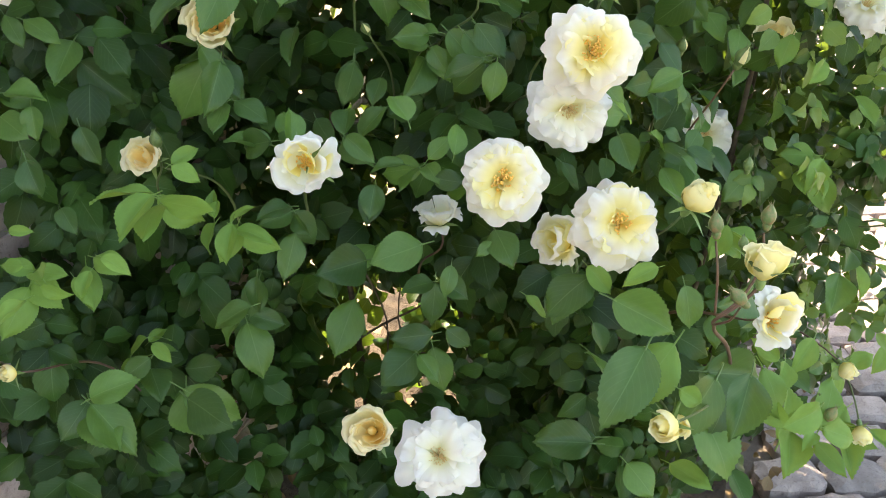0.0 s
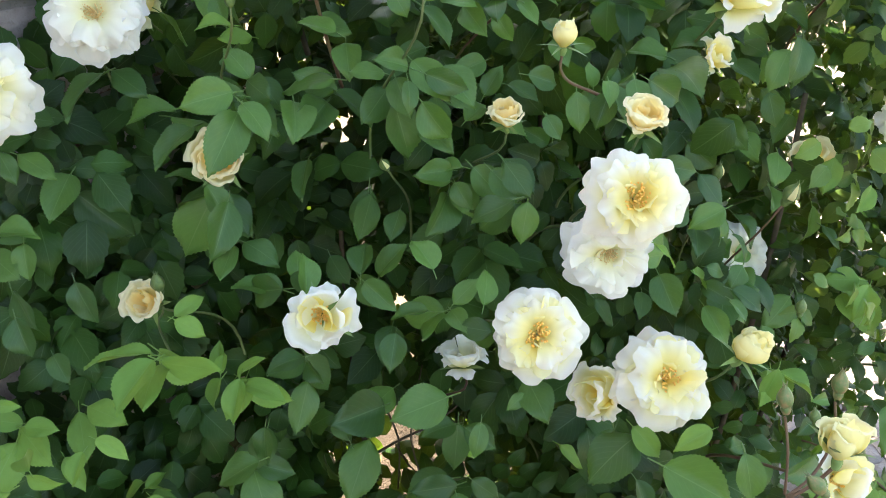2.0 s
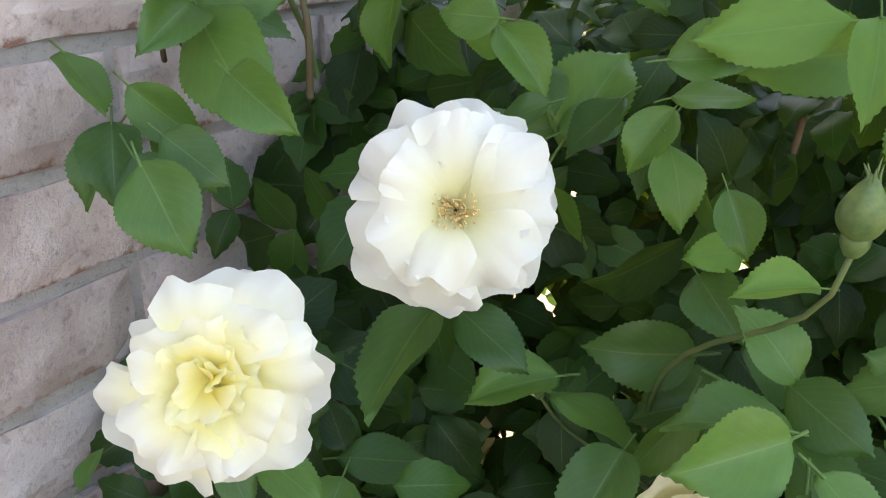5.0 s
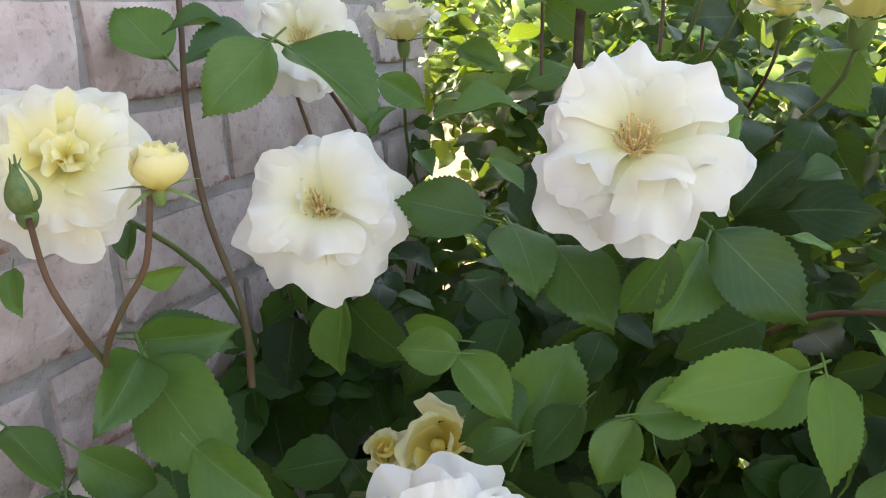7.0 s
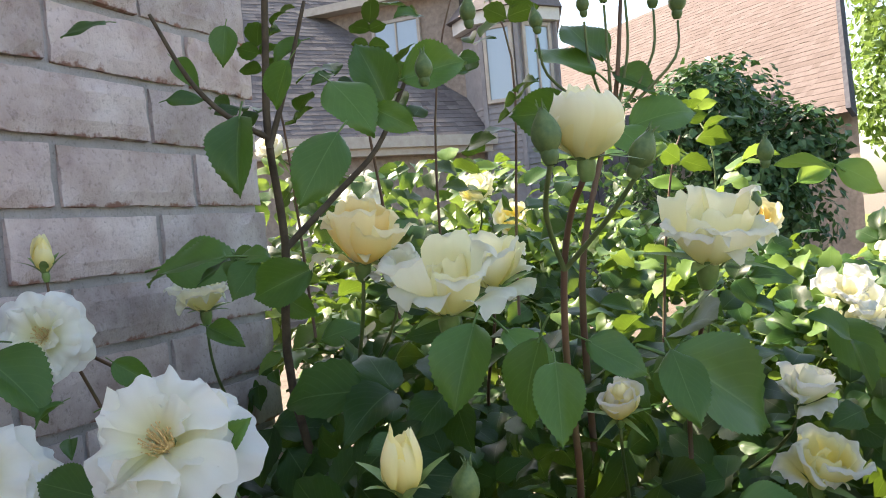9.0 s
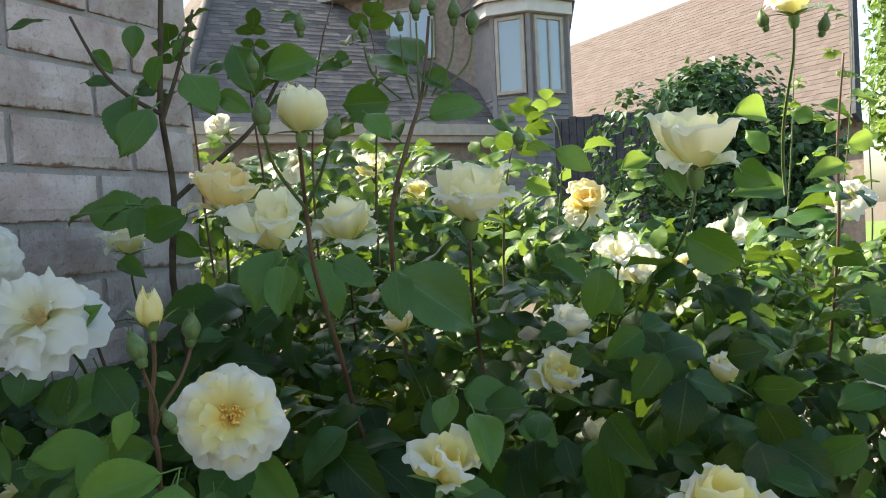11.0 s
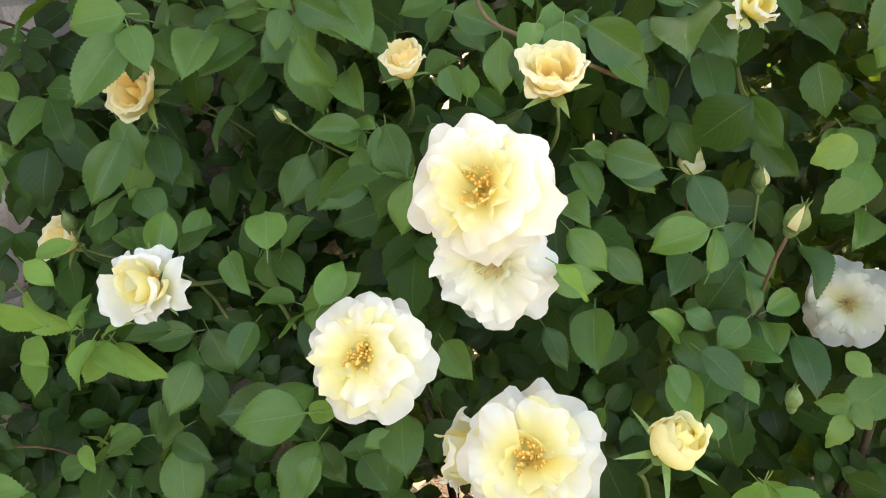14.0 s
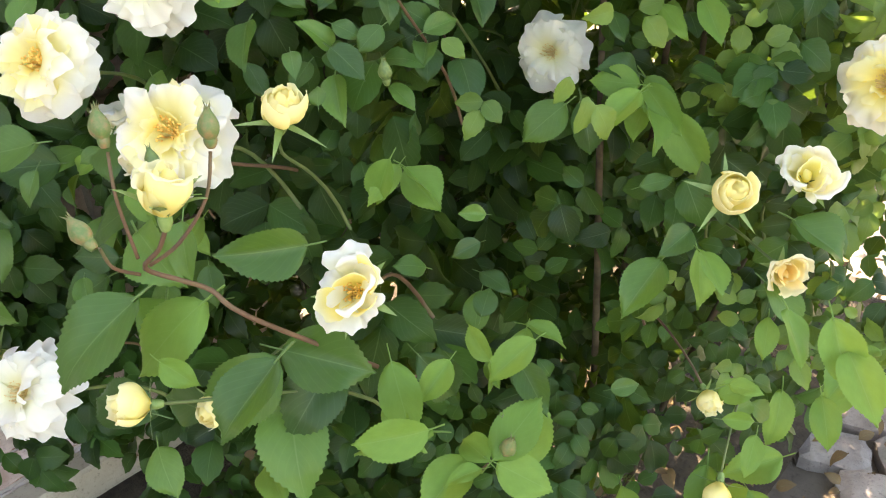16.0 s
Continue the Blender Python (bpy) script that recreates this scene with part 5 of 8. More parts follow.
leaf(UP, 0.127, 0.889, 0.736, 0.039, -0.017, -0.024)
leaf(UP, -0.035, 0.702, 0.727, -0.058, -0.022, -0.005)
leaf(UP, -0.064, 0.814, 1.002, 0.019, -0.019, -0.030)
leaf(UP, 0.094, 1.236, 0.836, 0.041, 0.001, -0.008, True)
leaf(UP, 0.119, 1.069, 0.894, 0.012, -0.020, -0.028, True)
leaf(UP, 0.128, 1.097, 0.884, 0.051, -0.025, -0.040, True)
leaf(UP, 0.002, 0.642, 0.759, 0.030, -0.013, -0.019)
leaf(UP, 0.038, 0.701, 0.720, 0.041, -0.012, -0.019, True)
UP = (0.38, -0.60, 0.71)
leaf(UP, -0.593, 0.759, 1.139, 0.007, -0.037, -0.047)
leaf(UP, -0.581, 0.758, 1.143, 0.038, 0.006, -0.023)
leaf(UP, -0.630, 0.743, 1.041, -0.001, -0.044, -0.042)
leaf(UP, -0.637, 0.752, 1.020, 0.054, -0.007, -0.046)
leaf(UP, -0.639, 0.744, 1.040, 0.039, 0.036, 0.007)
leaf(UP, -0.720, 0.704, 0.980, 0.039, 0.025, -0.007)
leaf(UP, -0.720, 0.703, 0.982, -0.013, -0.036, -0.021)
leaf(UP, -0.699, 0.691, 0.981, 0.038, -0.008, -0.036)
leaf(UP, -0.726, 0.698, 1.001, -0.016, -0.025, -0.010)
leaf(UP, -0.666, 0.696, 1.078, 0.021, -0.010, -0.028)
leaf(UP, -0.430, 0.749, 1.136, -0.040, -0.023, -0.001)
leaf(UP, -0.434, 0.763, 1.131, 0.034, -0.011, -0.033)
leaf(UP, -0.431, 0.766, 1.151, 0.027, 0.000, -0.016)
leaf(UP, -0.432, 0.765, 1.151, -0.028, 0.003, 0.024)
leaf(UP, -0.430, 0.739, 1.202, -0.026, -0.016, -0.003, True)
leaf(UP, -0.373, 0.797, 1.138, -0.043, -0.007, 0.017)
leaf(UP, -0.381, 0.809, 1.125, -0.016, -0.041, -0.040)
leaf(UP, -0.379, 0.821, 1.134, 0.044, -0.001, -0.024)
leaf(UP, -0.370, 0.827, 1.178, 0.014, -0.021, -0.036)
leaf(UP, -0.364, 0.826, 1.192, -0.036, -0.011, 0.006)
leaf(UP, -0.491, 0.766, 1.027, -0.007, -0.053, -0.047)
leaf(UP, -0.488, 0.769, 1.041, -0.048, -0.018, 0.013)
leaf(UP, -0.489, 0.779, 1.016, 0.037, -0.004, -0.025)
leaf(UP, -0.700, 0.692, 1.213, 0.030, -0.005, -0.037)
leaf(UP, -0.681, 0.729, 1.248, 0.036, 0.009, -0.026)
leaf(UP, -0.257, 0.822, 1.060, -0.035, -0.012, -0.001)
leaf(UP, -0.262, 0.810, 1.046, -0.012, -0.031, -0.030)
leaf(UP, -0.366, 0.864, 1.260, 0.045, -0.011, -0.043, True)
leaf(UP, -0.412, 0.841, 1.244, 0.010, -0.018, -0.035)
leaf(UP, -0.571, 0.845, 1.215, -0.022, -0.018, -0.005)
leaf(UP, -0.566, 0.835, 1.214, 0.027, 0.024, 0.011)
leaf(UP, -0.573, 0.832, 1.190, 0.037, 0.010, -0.018)
leaf(UP, -0.472, 0.779, 1.218, 0.014, -0.009, -0.024)
leaf(UP, -0.704, 0.709, 1.221, 0.031, 0.009, -0.022)
leaf(UP, -0.303, 0.884, 1.121, 0.016, -0.020, -0.033)
UP = (0.31, -0.70, 0.64)
leaf(UP, -0.575, 0.820, 1.332, -0.043, -0.010, 0.013)
leaf(UP, -0.571, 0.843, 1.325, 0.011, -0.019, -0.038)
leaf(UP, -0.480, 0.848, 1.318, -0.023, -0.028, -0.036)
leaf(UP, -0.476, 0.825, 1.329, 0.040, -0.012, -0.034)
leaf(UP, -0.434, 0.834, 1.267, -0.055, -0.019, -0.010, True)
leaf(UP, -0.779, 0.811, 1.261, 0.049, 0.025, -0.006)
leaf(UP, -0.736, 0.768, 1.268, 0.052, -0.009, -0.052)
leaf(UP, -0.734, 0.764, 1.272, -0.013, -0.035, -0.035)
leaf(UP, -0.662, 0.835, 1.280, -0.010, -0.029, -0.035)
leaf(UP, -0.591, 0.813, 1.267, 0.031, -0.007, -0.027)
leaf(UP, -0.589, 0.810, 1.259, -0.015, -0.023, -0.023)
leaf(UP, -0.779, 0.720, 1.249, 0.028, -0.004, -0.030)
leaf(UP, -0.751, 0.733, 1.233, 0.035, 0.002, -0.025)
leaf(UP, -0.535, 0.838, 1.236, -0.023, -0.024, -0.023)
leaf(UP, -0.553, 0.793, 1.239, -0.024, -0.014, -0.007)
leaf(UP, -0.508, 0.827, 1.236, -0.015, -0.022, -0.024)
leaf(UP, -0.506, 0.816, 1.222, 0.020, -0.017, -0.029)
leaf(UP, -0.508, 0.818, 1.242, 0.033, 0.010, 0.002)
leaf(UP, -0.751, 0.721, 1.218, 0.020, -0.019, -0.037)
leaf(UP, -0.585, 0.804, 1.271, -0.030, -0.010, 0.003)
leaf(UP, -0.550, 0.847, 1.313, 0.031, -0.013, -0.037)
leaf(UP, -0.789, 0.748, 1.316, 0.009, -0.008, -0.021)
leaf(UP, -0.585, 0.854, 1.352, 0.019, -0.002, -0.015)
UP = (0.33, -0.72, 0.61)
leaf(UP, -0.783, 0.871, 1.408, -0.031, -0.001, 0.037)
leaf(UP, -0.739, 0.873, 1.423, -0.029, -0.020, -0.005)
leaf(UP, -0.727, 0.887, 1.415, -0.028, -0.033, -0.032)
leaf(UP, -0.740, 0.907, 1.417, 0.066, 0.013, -0.043)
leaf(UP, -0.689, 0.955, 1.387, 0.030, 0.005, -0.018)
leaf(UP, -0.722, 1.057, 1.455, 0.071, 0.033, 0.003)
leaf(UP, -0.633, 1.043, 1.461, 0.034, -0.001, -0.033)
UP = (0.33, -0.77, 0.55)
leaf(UP, -0.431, 1.016, 1.392, 0.028, -0.007, -0.036)
leaf(UP, -0.302, 0.827, 1.403, 0.004, -0.016, -0.035)
leaf(UP, -0.370, 0.981, 1.375, 0.029, 0.007, -0.003)
UP = (0.38, -0.77, 0.52)
leaf(UP, -0.387, 0.802, 1.515, -0.012, -0.020, -0.033)
leaf(UP, -0.320, 0.866, 1.409, -0.023, -0.029, -0.036)
leaf(UP, -0.264, 0.915, 1.393, 0.011, -0.012, -0.041)
leaf(UP, -0.266, 0.919, 1.389, 0.069, 0.019, -0.032)
leaf(UP, -0.352, 0.731, 1.324, -0.004, -0.014, -0.020, True)
leaf(UP, -0.135, 1.033, 1.385, 0.003, -0.016, -0.043)
leaf(UP, -0.302, 0.890, 1.403, 0.032, 0.009, -0.018)
UP = (0.44, -0.63, 0.64)
leaf(UP, -0.316, 0.727, 1.284, 0.008, -0.026, -0.045, True)
leaf(UP, -0.347, 0.748, 1.281, -0.035, -0.043, -0.011, True)
leaf(UP, -0.354, 0.764, 1.278, 0.042, 0.019, -0.027, True)
leaf(UP, -0.295, 0.884, 1.277, -0.023, -0.034, -0.024)
leaf(UP, -0.287, 0.779, 1.171, -0.026, -0.019, 0.005)
leaf(UP, -0.288, 0.783, 1.180, 0.029, 0.011, -0.016)
leaf(UP, -0.275, 0.769, 1.163, -0.011, -0.029, -0.023)
leaf(UP, -0.279, 0.776, 1.160, 0.035, 0.017, -0.014)
leaf(UP, -0.270, 0.764, 1.154, 0.028, -0.010, -0.040)
leaf(UP, -0.282, 0.809, 1.221, 0.024, -0.002, -0.029)
leaf(UP, -0.281, 0.804, 1.223, 0.007, 0.025, 0.028)
leaf(UP, -0.277, 0.828, 1.223, 0.027, 0.006, -0.021)
leaf(UP, -0.241, 0.926, 1.230, 0.042, 0.012, -0.025)
leaf(UP, -0.186, 0.982, 1.278, -0.041, -0.018, 0.015)
leaf(UP, -0.397, 0.776, 1.132, 0.007, -0.028, -0.039)
leaf(UP, -0.433, 0.735, 1.138, 0.021, -0.011, -0.035)
leaf(UP, -0.433, 0.748, 1.160, 0.030, 0.008, -0.026)
leaf(UP, -0.152, 0.878, 1.144, 0.000, -0.021, -0.027)
leaf(UP, -0.134, 0.867, 1.151, 0.018, -0.009, -0.027)
leaf(UP, -0.125, 0.895, 1.141, 0.045, 0.007, -0.026)
leaf(UP, -0.074, 0.932, 1.145, 0.024, -0.019, -0.043)
leaf(UP, -0.081, 0.923, 1.163, -0.020, -0.026, -0.022)
leaf(UP, -0.036, 0.930, 1.114, 0.028, -0.007, -0.027)
leaf(UP, -0.092, 0.874, 1.080, 0.030, 0.000, -0.020)
leaf(UP, -0.255, 0.803, 1.076, -0.028, -0.025, -0.002)
leaf(UP, -0.196, 0.764, 1.101, 0.026, -0.002, -0.025)
leaf(UP, -0.114, 0.896, 1.159, -0.022, -0.018, -0.007)
leaf(UP, 0.025, 0.990, 1.183, -0.005, -0.027, -0.037)
leaf(UP, 0.058, 1.044, 1.251, -0.029, -0.027, -0.025)
leaf(UP, -0.242, 0.873, 1.206, 0.019, -0.004, -0.026)
leaf(UP, -0.267, 0.861, 1.211, 0.026, -0.000, -0.028)
leaf(UP, -0.273, 0.986, 1.281, 0.022, -0.009, -0.039)
leaf(UP, -0.275, 0.824, 1.142, 0.024, 0.005, -0.018)
UP = (0.47, -0.48, 0.74)
leaf(UP, -0.272, 0.768, 1.162, -0.009, -0.031, -0.021)
leaf(UP, -0.287, 0.784, 1.160, 0.034, 0.020, -0.018)
leaf(UP, -0.418, 0.725, 1.141, 0.024, -0.003, -0.032)
leaf(UP, -0.429, 0.731, 1.147, -0.025, -0.038, -0.002)
leaf(UP, -0.391, 0.781, 1.134, 0.007, -0.034, -0.040)
leaf(UP, -0.431, 0.711, 1.054, 0.008, -0.038, -0.038)
leaf(UP, -0.470, 0.754, 1.041, 0.041, 0.004, -0.041)
leaf(UP, -0.181, 0.746, 1.075, -0.028, -0.037, -0.005)
leaf(UP, -0.234, 0.797, 1.084, 0.030, 0.001, -0.028)
leaf(UP, -0.252, 0.797, 1.069, -0.027, -0.019, 0.010)
leaf(UP, -0.247, 0.808, 1.079, -0.024, -0.009, 0.016)
leaf(UP, -0.093, 0.865, 1.075, 0.034, 0.014, -0.012)
leaf(UP, -0.110, 0.855, 1.075, 0.021, -0.010, -0.027)
leaf(UP, -0.107, 0.858, 1.083, 0.021, 0.023, 0.007)
leaf(UP, -0.083, 0.813, 1.001, 0.042, -0.005, -0.034)
leaf(UP, -0.019, 0.865, 1.051, -0.025, -0.027, -0.009)
leaf(UP, -0.047, 0.891, 1.071, 0.030, -0.004, -0.026)
leaf(UP, -0.032, 0.867, 0.954, 0.010, -0.025, -0.028)
leaf(UP, -0.029, 0.865, 0.972, -0.031, -0.017, 0.006)
leaf(UP, -0.030, 0.863, 0.975, 0.031, -0.000, -0.020)
leaf(UP, 0.013, 0.944, 0.961, 0.042, 0.004, -0.021)
leaf(UP, -0.002, 0.938, 0.962, 0.012, -0.019, -0.026)
leaf(UP, 0.022, 1.004, 1.066, -0.003, -0.028, -0.030)
leaf(UP, -0.068, 1.031, 1.069, 0.028, -0.008, -0.030)
leaf(UP, -0.088, 0.946, 1.146, 0.026, -0.017, -0.042)
leaf(UP, -0.121, 0.890, 1.142, 0.036, 0.008, -0.023)
leaf(UP, -0.234, 0.700, 1.027, -0.017, 0.014, 0.028)
leaf(UP, -0.192, 0.706, 1.000, -0.004, 0.024, 0.023)
leaf(UP, -0.248, 0.735, 0.967, -0.028, -0.028, 0.004)
leaf(UP, -0.068, 0.779, 1.044, 0.026, 0.012, -0.008, True)
leaf(UP, -0.375, 0.658, 0.920, 0.027, -0.009, -0.031, True)
leaf(UP, -0.162, 0.744, 0.913, 0.025, -0.018, -0.031)
leaf(UP, -0.166, 0.790, 0.946, 0.027, 0.001, -0.020)
leaf(UP, -0.361, 0.681, 0.994, -0.027, -0.027, 0.008)
leaf(UP, -0.370, 0.701, 0.978, -0.012, 0.022, 0.029)
leaf(UP, -0.222, 0.708, 0.902, -0.035, -0.043, -0.001)
leaf(UP, -0.186, 0.689, 0.897, 0.005, -0.024, -0.019)
UP = (0.44, -0.46, 0.77)
leaf(UP, 0.077, 0.738, 0.903, -0.039, -0.043, 0.002)
leaf(UP, 0.002, 0.657, 0.877, -0.014, -0.073, -0.029)
leaf(UP, 0.007, 0.669, 0.870, 0.034, -0.016, -0.037)
leaf(UP, 0.064, 0.709, 0.825, -0.009, -0.062, -0.030)
leaf(UP, 0.053, 0.720, 0.780, 0.043, -0.033, -0.049)
leaf(UP, 0.044, 0.726, 0.810, 0.057, 0.031, -0.021)
leaf(UP, 0.045, 0.857, 0.724, 0.051, 0.004, -0.031)
leaf(UP, 0.104, 0.809, 0.709, -0.038, -0.050, -0.007, True)
leaf(UP, 0.043, 0.854, 0.903, -0.004, -0.031, -0.022, True)
leaf(UP, 0.049, 0.852, 0.904, 0.033, -0.000, -0.026, True)
leaf(UP, -0.079, 0.806, 1.007, 0.032, -0.005, -0.036)
leaf(UP, -0.031, 0.862, 0.973, -0.033, -0.021, 0.013)
leaf(UP, 0.011, 0.945, 0.959, 0.042, 0.014, -0.022)
leaf(UP, -0.009, 0.938, 0.962, 0.015, -0.016, -0.028)
leaf(UP, 0.064, 1.038, 0.894, -0.018, -0.040, -0.023)
leaf(UP, 0.071, 1.051, 0.894, 0.028, -0.017, -0.036)
leaf(UP, 0.130, 1.046, 0.916, -0.017, -0.032, -0.019, True)
leaf(UP, 0.115, 1.069, 0.922, -0.032, -0.030, -0.006)
leaf(UP, 0.107, 1.093, 0.911, 0.040, -0.004, -0.032, True)
leaf(UP, 0.184, 1.004, 0.800, -0.007, -0.047, -0.035)
leaf(UP, 0.162, 1.127, 0.864, -0.011, -0.031, -0.023)
leaf(UP, 0.192, 1.033, 0.816, -0.014, -0.031, -0.019)
leaf(UP, 0.199, 1.034, 0.801, 0.027, -0.023, -0.035, True)
leaf(UP, 0.254, 1.046, 0.784, 0.040, -0.004, -0.024)
leaf(UP, 0.108, 0.921, 0.748, 0.034, 0.013, -0.012, True)
leaf(UP, 0.113, 0.917, 0.749, 0.009, -0.026, -0.025, True)
leaf(UP, 0.097, 0.889, 0.724, 0.019, -0.010, -0.019, True)
leaf(UP, 0.053, 0.932, 0.753, 0.012, -0.026, -0.027)
leaf(UP, 0.042, 0.943, 0.762, 0.030, 0.006, -0.016)
leaf(UP, 0.035, 0.884, 0.794, -0.020, -0.022, -0.001)
leaf(UP, 0.255, 1.078, 0.828, 0.049, 0.007, -0.020)
leaf(UP, 0.269, 0.961, 0.707, 0.023, 0.014, -0.000, True)
leaf(UP, 0.263, 0.978, 0.728, 0.025, 0.008, -0.006, True)
leaf(UP, 0.335, 1.046, 0.743, -0.007, -0.040, -0.030, True)
leaf(UP, 0.294, 0.969, 0.700, 0.006, -0.026, -0.023, True)
leaf(UP, 0.110, 1.097, 0.973, 0.031, -0.001, -0.025, True)
UP = (0.25, -0.62, 0.74)
leaf(UP, -0.258, 0.811, 1.061, -0.033, -0.006, 0.006)
leaf(UP, -0.264, 0.805, 1.050, -0.009, -0.033, -0.027)
leaf(UP, -0.189, 0.778, 1.063, -0.030, -0.031, -0.011)
leaf(UP, -0.175, 0.779, 1.066, 0.005, -0.033, -0.028)
leaf(UP, -0.255, 0.806, 1.063, 0.026, -0.009, -0.026)
leaf(UP, -0.198, 0.776, 1.095, 0.029, -0.016, -0.019)
leaf(UP, -0.471, 0.759, 1.046, -0.049, -0.017, 0.009)
leaf(UP, -0.375, 0.700, 0.982, -0.043, -0.014, -0.007)
leaf(UP, -0.339, 0.678, 0.996, -0.013, 0.019, 0.027)
leaf(UP, -0.482, 0.829, 1.117, -0.053, -0.017, -0.002)
leaf(UP, -0.462, 0.799, 1.123, 0.044, -0.022, -0.028)
leaf(UP, -0.460, 0.815, 1.138, 0.036, -0.010, -0.016)
leaf(UP, -0.477, 0.800, 1.110, 0.004, -0.036, -0.034)
leaf(UP, -0.309, 0.802, 1.155, 0.021, -0.021, -0.024)
leaf(UP, -0.269, 0.774, 1.145, 0.036, -0.040, -0.024)
leaf(UP, -0.324, 0.757, 0.977, -0.018, 0.027, 0.030)
leaf(UP, -0.309, 0.757, 0.982, 0.033, 0.017, 0.016)
leaf(UP, -0.303, 0.714, 0.997, 0.034, -0.013, -0.014)
leaf(UP, -0.247, 0.730, 0.971, -0.028, -0.015, -0.000)
leaf(UP, -0.238, 0.747, 0.966, -0.010, 0.020, 0.025)
leaf(UP, -0.238, 0.742, 0.963, 0.002, -0.028, -0.017)
leaf(UP, -0.272, 0.709, 0.955, 0.005, -0.025, -0.022)
leaf(UP, -0.231, 0.742, 0.975, 0.014, 0.026, 0.011)
leaf(UP, -0.190, 0.727, 0.964, -0.030, -0.010, 0.005)
leaf(UP, -0.415, 0.570, 0.974, -0.000, -0.032, -0.025, True)
leaf(UP, -0.417, 0.581, 0.969, 0.044, -0.009, -0.018, True)
leaf(UP, -0.417, 0.576, 0.977, -0.042, -0.021, -0.012, True)
leaf(UP, -0.409, 0.642, 0.924, -0.009, 0.021, 0.015, True)
leaf(UP, -0.388, 0.640, 0.924, 0.005, -0.033, -0.022, True)
leaf(UP, -0.399, 0.661, 0.906, 0.045, -0.006, -0.015, True)
leaf(UP, -0.415, 0.625, 0.933, 0.020, -0.004, -0.015, True)
leaf(UP, -0.368, 0.718, 0.878, 0.012, -0.044, -0.030)
leaf(UP, -0.347, 0.682, 0.920, -0.028, -0.020, 0.002)
leaf(UP, -0.401, 0.690, 0.835, 0.006, -0.025, -0.028)
leaf(UP, -0.395, 0.666, 0.814, -0.032, -0.030, -0.008)
leaf(UP, -0.427, 0.710, 0.758, 0.036, -0.036, -0.036)
leaf(UP, -0.305, 0.778, 0.847, -0.021, -0.037, -0.025)
leaf(UP, -0.263, 0.772, 0.850, -0.029, -0.024, -0.008, True)
leaf(UP, -0.247, 0.811, 0.796, 0.006, -0.024, -0.045)
leaf(UP, -0.222, 0.756, 0.836, 0.031, 0.001, -0.019)
leaf(UP, -0.247, 0.805, 0.800, -0.027, -0.029, -0.003)
leaf(UP, -0.275, 0.872, 0.668, -0.046, -0.034, 0.005)
leaf(UP, -0.285, 0.873, 0.628, -0.038, -0.049, -0.025)
leaf(UP, -0.242, 0.794, 0.719, 0.031, -0.043, -0.016)
leaf(UP, -0.212, 0.753, 0.778, 0.030, -0.004, -0.015)
leaf(UP, -0.081, 0.747, 0.878, -0.009, -0.037, -0.036)
leaf(UP, -0.073, 0.861, 0.980, 0.034, -0.024, -0.029)
leaf(UP, 0.011, 0.961, 0.947, 0.036, -0.023, -0.018)
leaf(UP, -0.638, 0.748, 1.040, 0.002, -0.033, -0.044)
leaf(UP, -0.632, 0.749, 1.052, 0.045, 0.015, -0.002)
leaf(UP, -0.578, 0.711, 0.687, -0.029, -0.024, 0.007, True)
leaf(UP, -0.537, 0.671, 0.735, 0.007, 0.016, 0.015, True)
leaf(UP, -0.527, 0.661, 0.735, 0.027, -0.006, -0.013, True)
leaf(UP, -0.538, 0.665, 0.709, -0.018, -0.029, -0.014)
leaf(UP, -0.398, 0.797, 1.070, 0.008, -0.028, -0.032)
leaf(UP, -0.345, 0.822, 1.034, 0.014, -0.034, -0.030)
leaf(UP, -0.369, 0.813, 1.150, -0.026, -0.020, -0.006)
leaf(UP, -0.169, 0.818, 1.113, -0.015, 0.012, 0.013)
leaf(UP, -0.137, 0.840, 1.147, -0.008, -0.031, -0.017)
leaf(UP, -0.036, 0.966, 1.015, -0.005, -0.032, -0.018)
leaf(UP, 0.070, 1.034, 0.914, 0.047, 0.011, -0.004, True)
leaf(UP, 0.041, 0.851, 0.899, 0.014, -0.026, -0.020, True)
leaf(UP, -0.354, 0.773, 0.771, -0.024, 0.012, 0.030)
leaf(UP, -0.160, 0.731, 0.906, -0.010, -0.016, -0.010)
UP = (0.25, -0.60, 0.76)
leaf(UP, -0.032, 0.661, 0.755, -0.050, -0.024, 0.007)
leaf(UP, -0.467, 0.632, 0.698, 0.067, 0.003, -0.019)
leaf(UP, -0.565, 0.594, 0.689, 0.062, -0.012, -0.038)
leaf(UP, -0.447, 0.456, 0.963, -0.018, -0.005, -0.001, True)
leaf(UP, -0.436, 0.457, 0.947, 0.021, 0.006, -0.010, True)
leaf(UP, -0.443, 0.448, 0.939, -0.005, -0.022, -0.024, True)
leaf(UP, -0.425, 0.452, 0.958, -0.023, 0.007, 0.013, True)
leaf(UP, -0.442, 0.496, 0.932, 0.022, -0.008, -0.017, True)
leaf(UP, -0.406, 0.493, 0.960, 0.027, -0.001, -0.006, True)
leaf(UP, -0.496, 0.492, 0.965, 0.018, 0.008, -0.001, True)
leaf(UP, -0.423, 0.496, 0.942, 0.002, -0.018, -0.015, True)
leaf(UP, 0.269, 1.167, 0.502, -0.044, -0.051, -0.015, True)
leaf(UP, 0.234, 1.045, 0.567, 0.025, -0.053, -0.054, True)
leaf(UP, 0.276, 1.043, 0.563, 0.025, -0.010, -0.023, True)
leaf(UP, 0.156, 0.869, 0.787, -0.017, -0.033, -0.026, True)
leaf(UP, 0.127, 0.852, 0.762, -0.031, 0.010, 0.015, True)
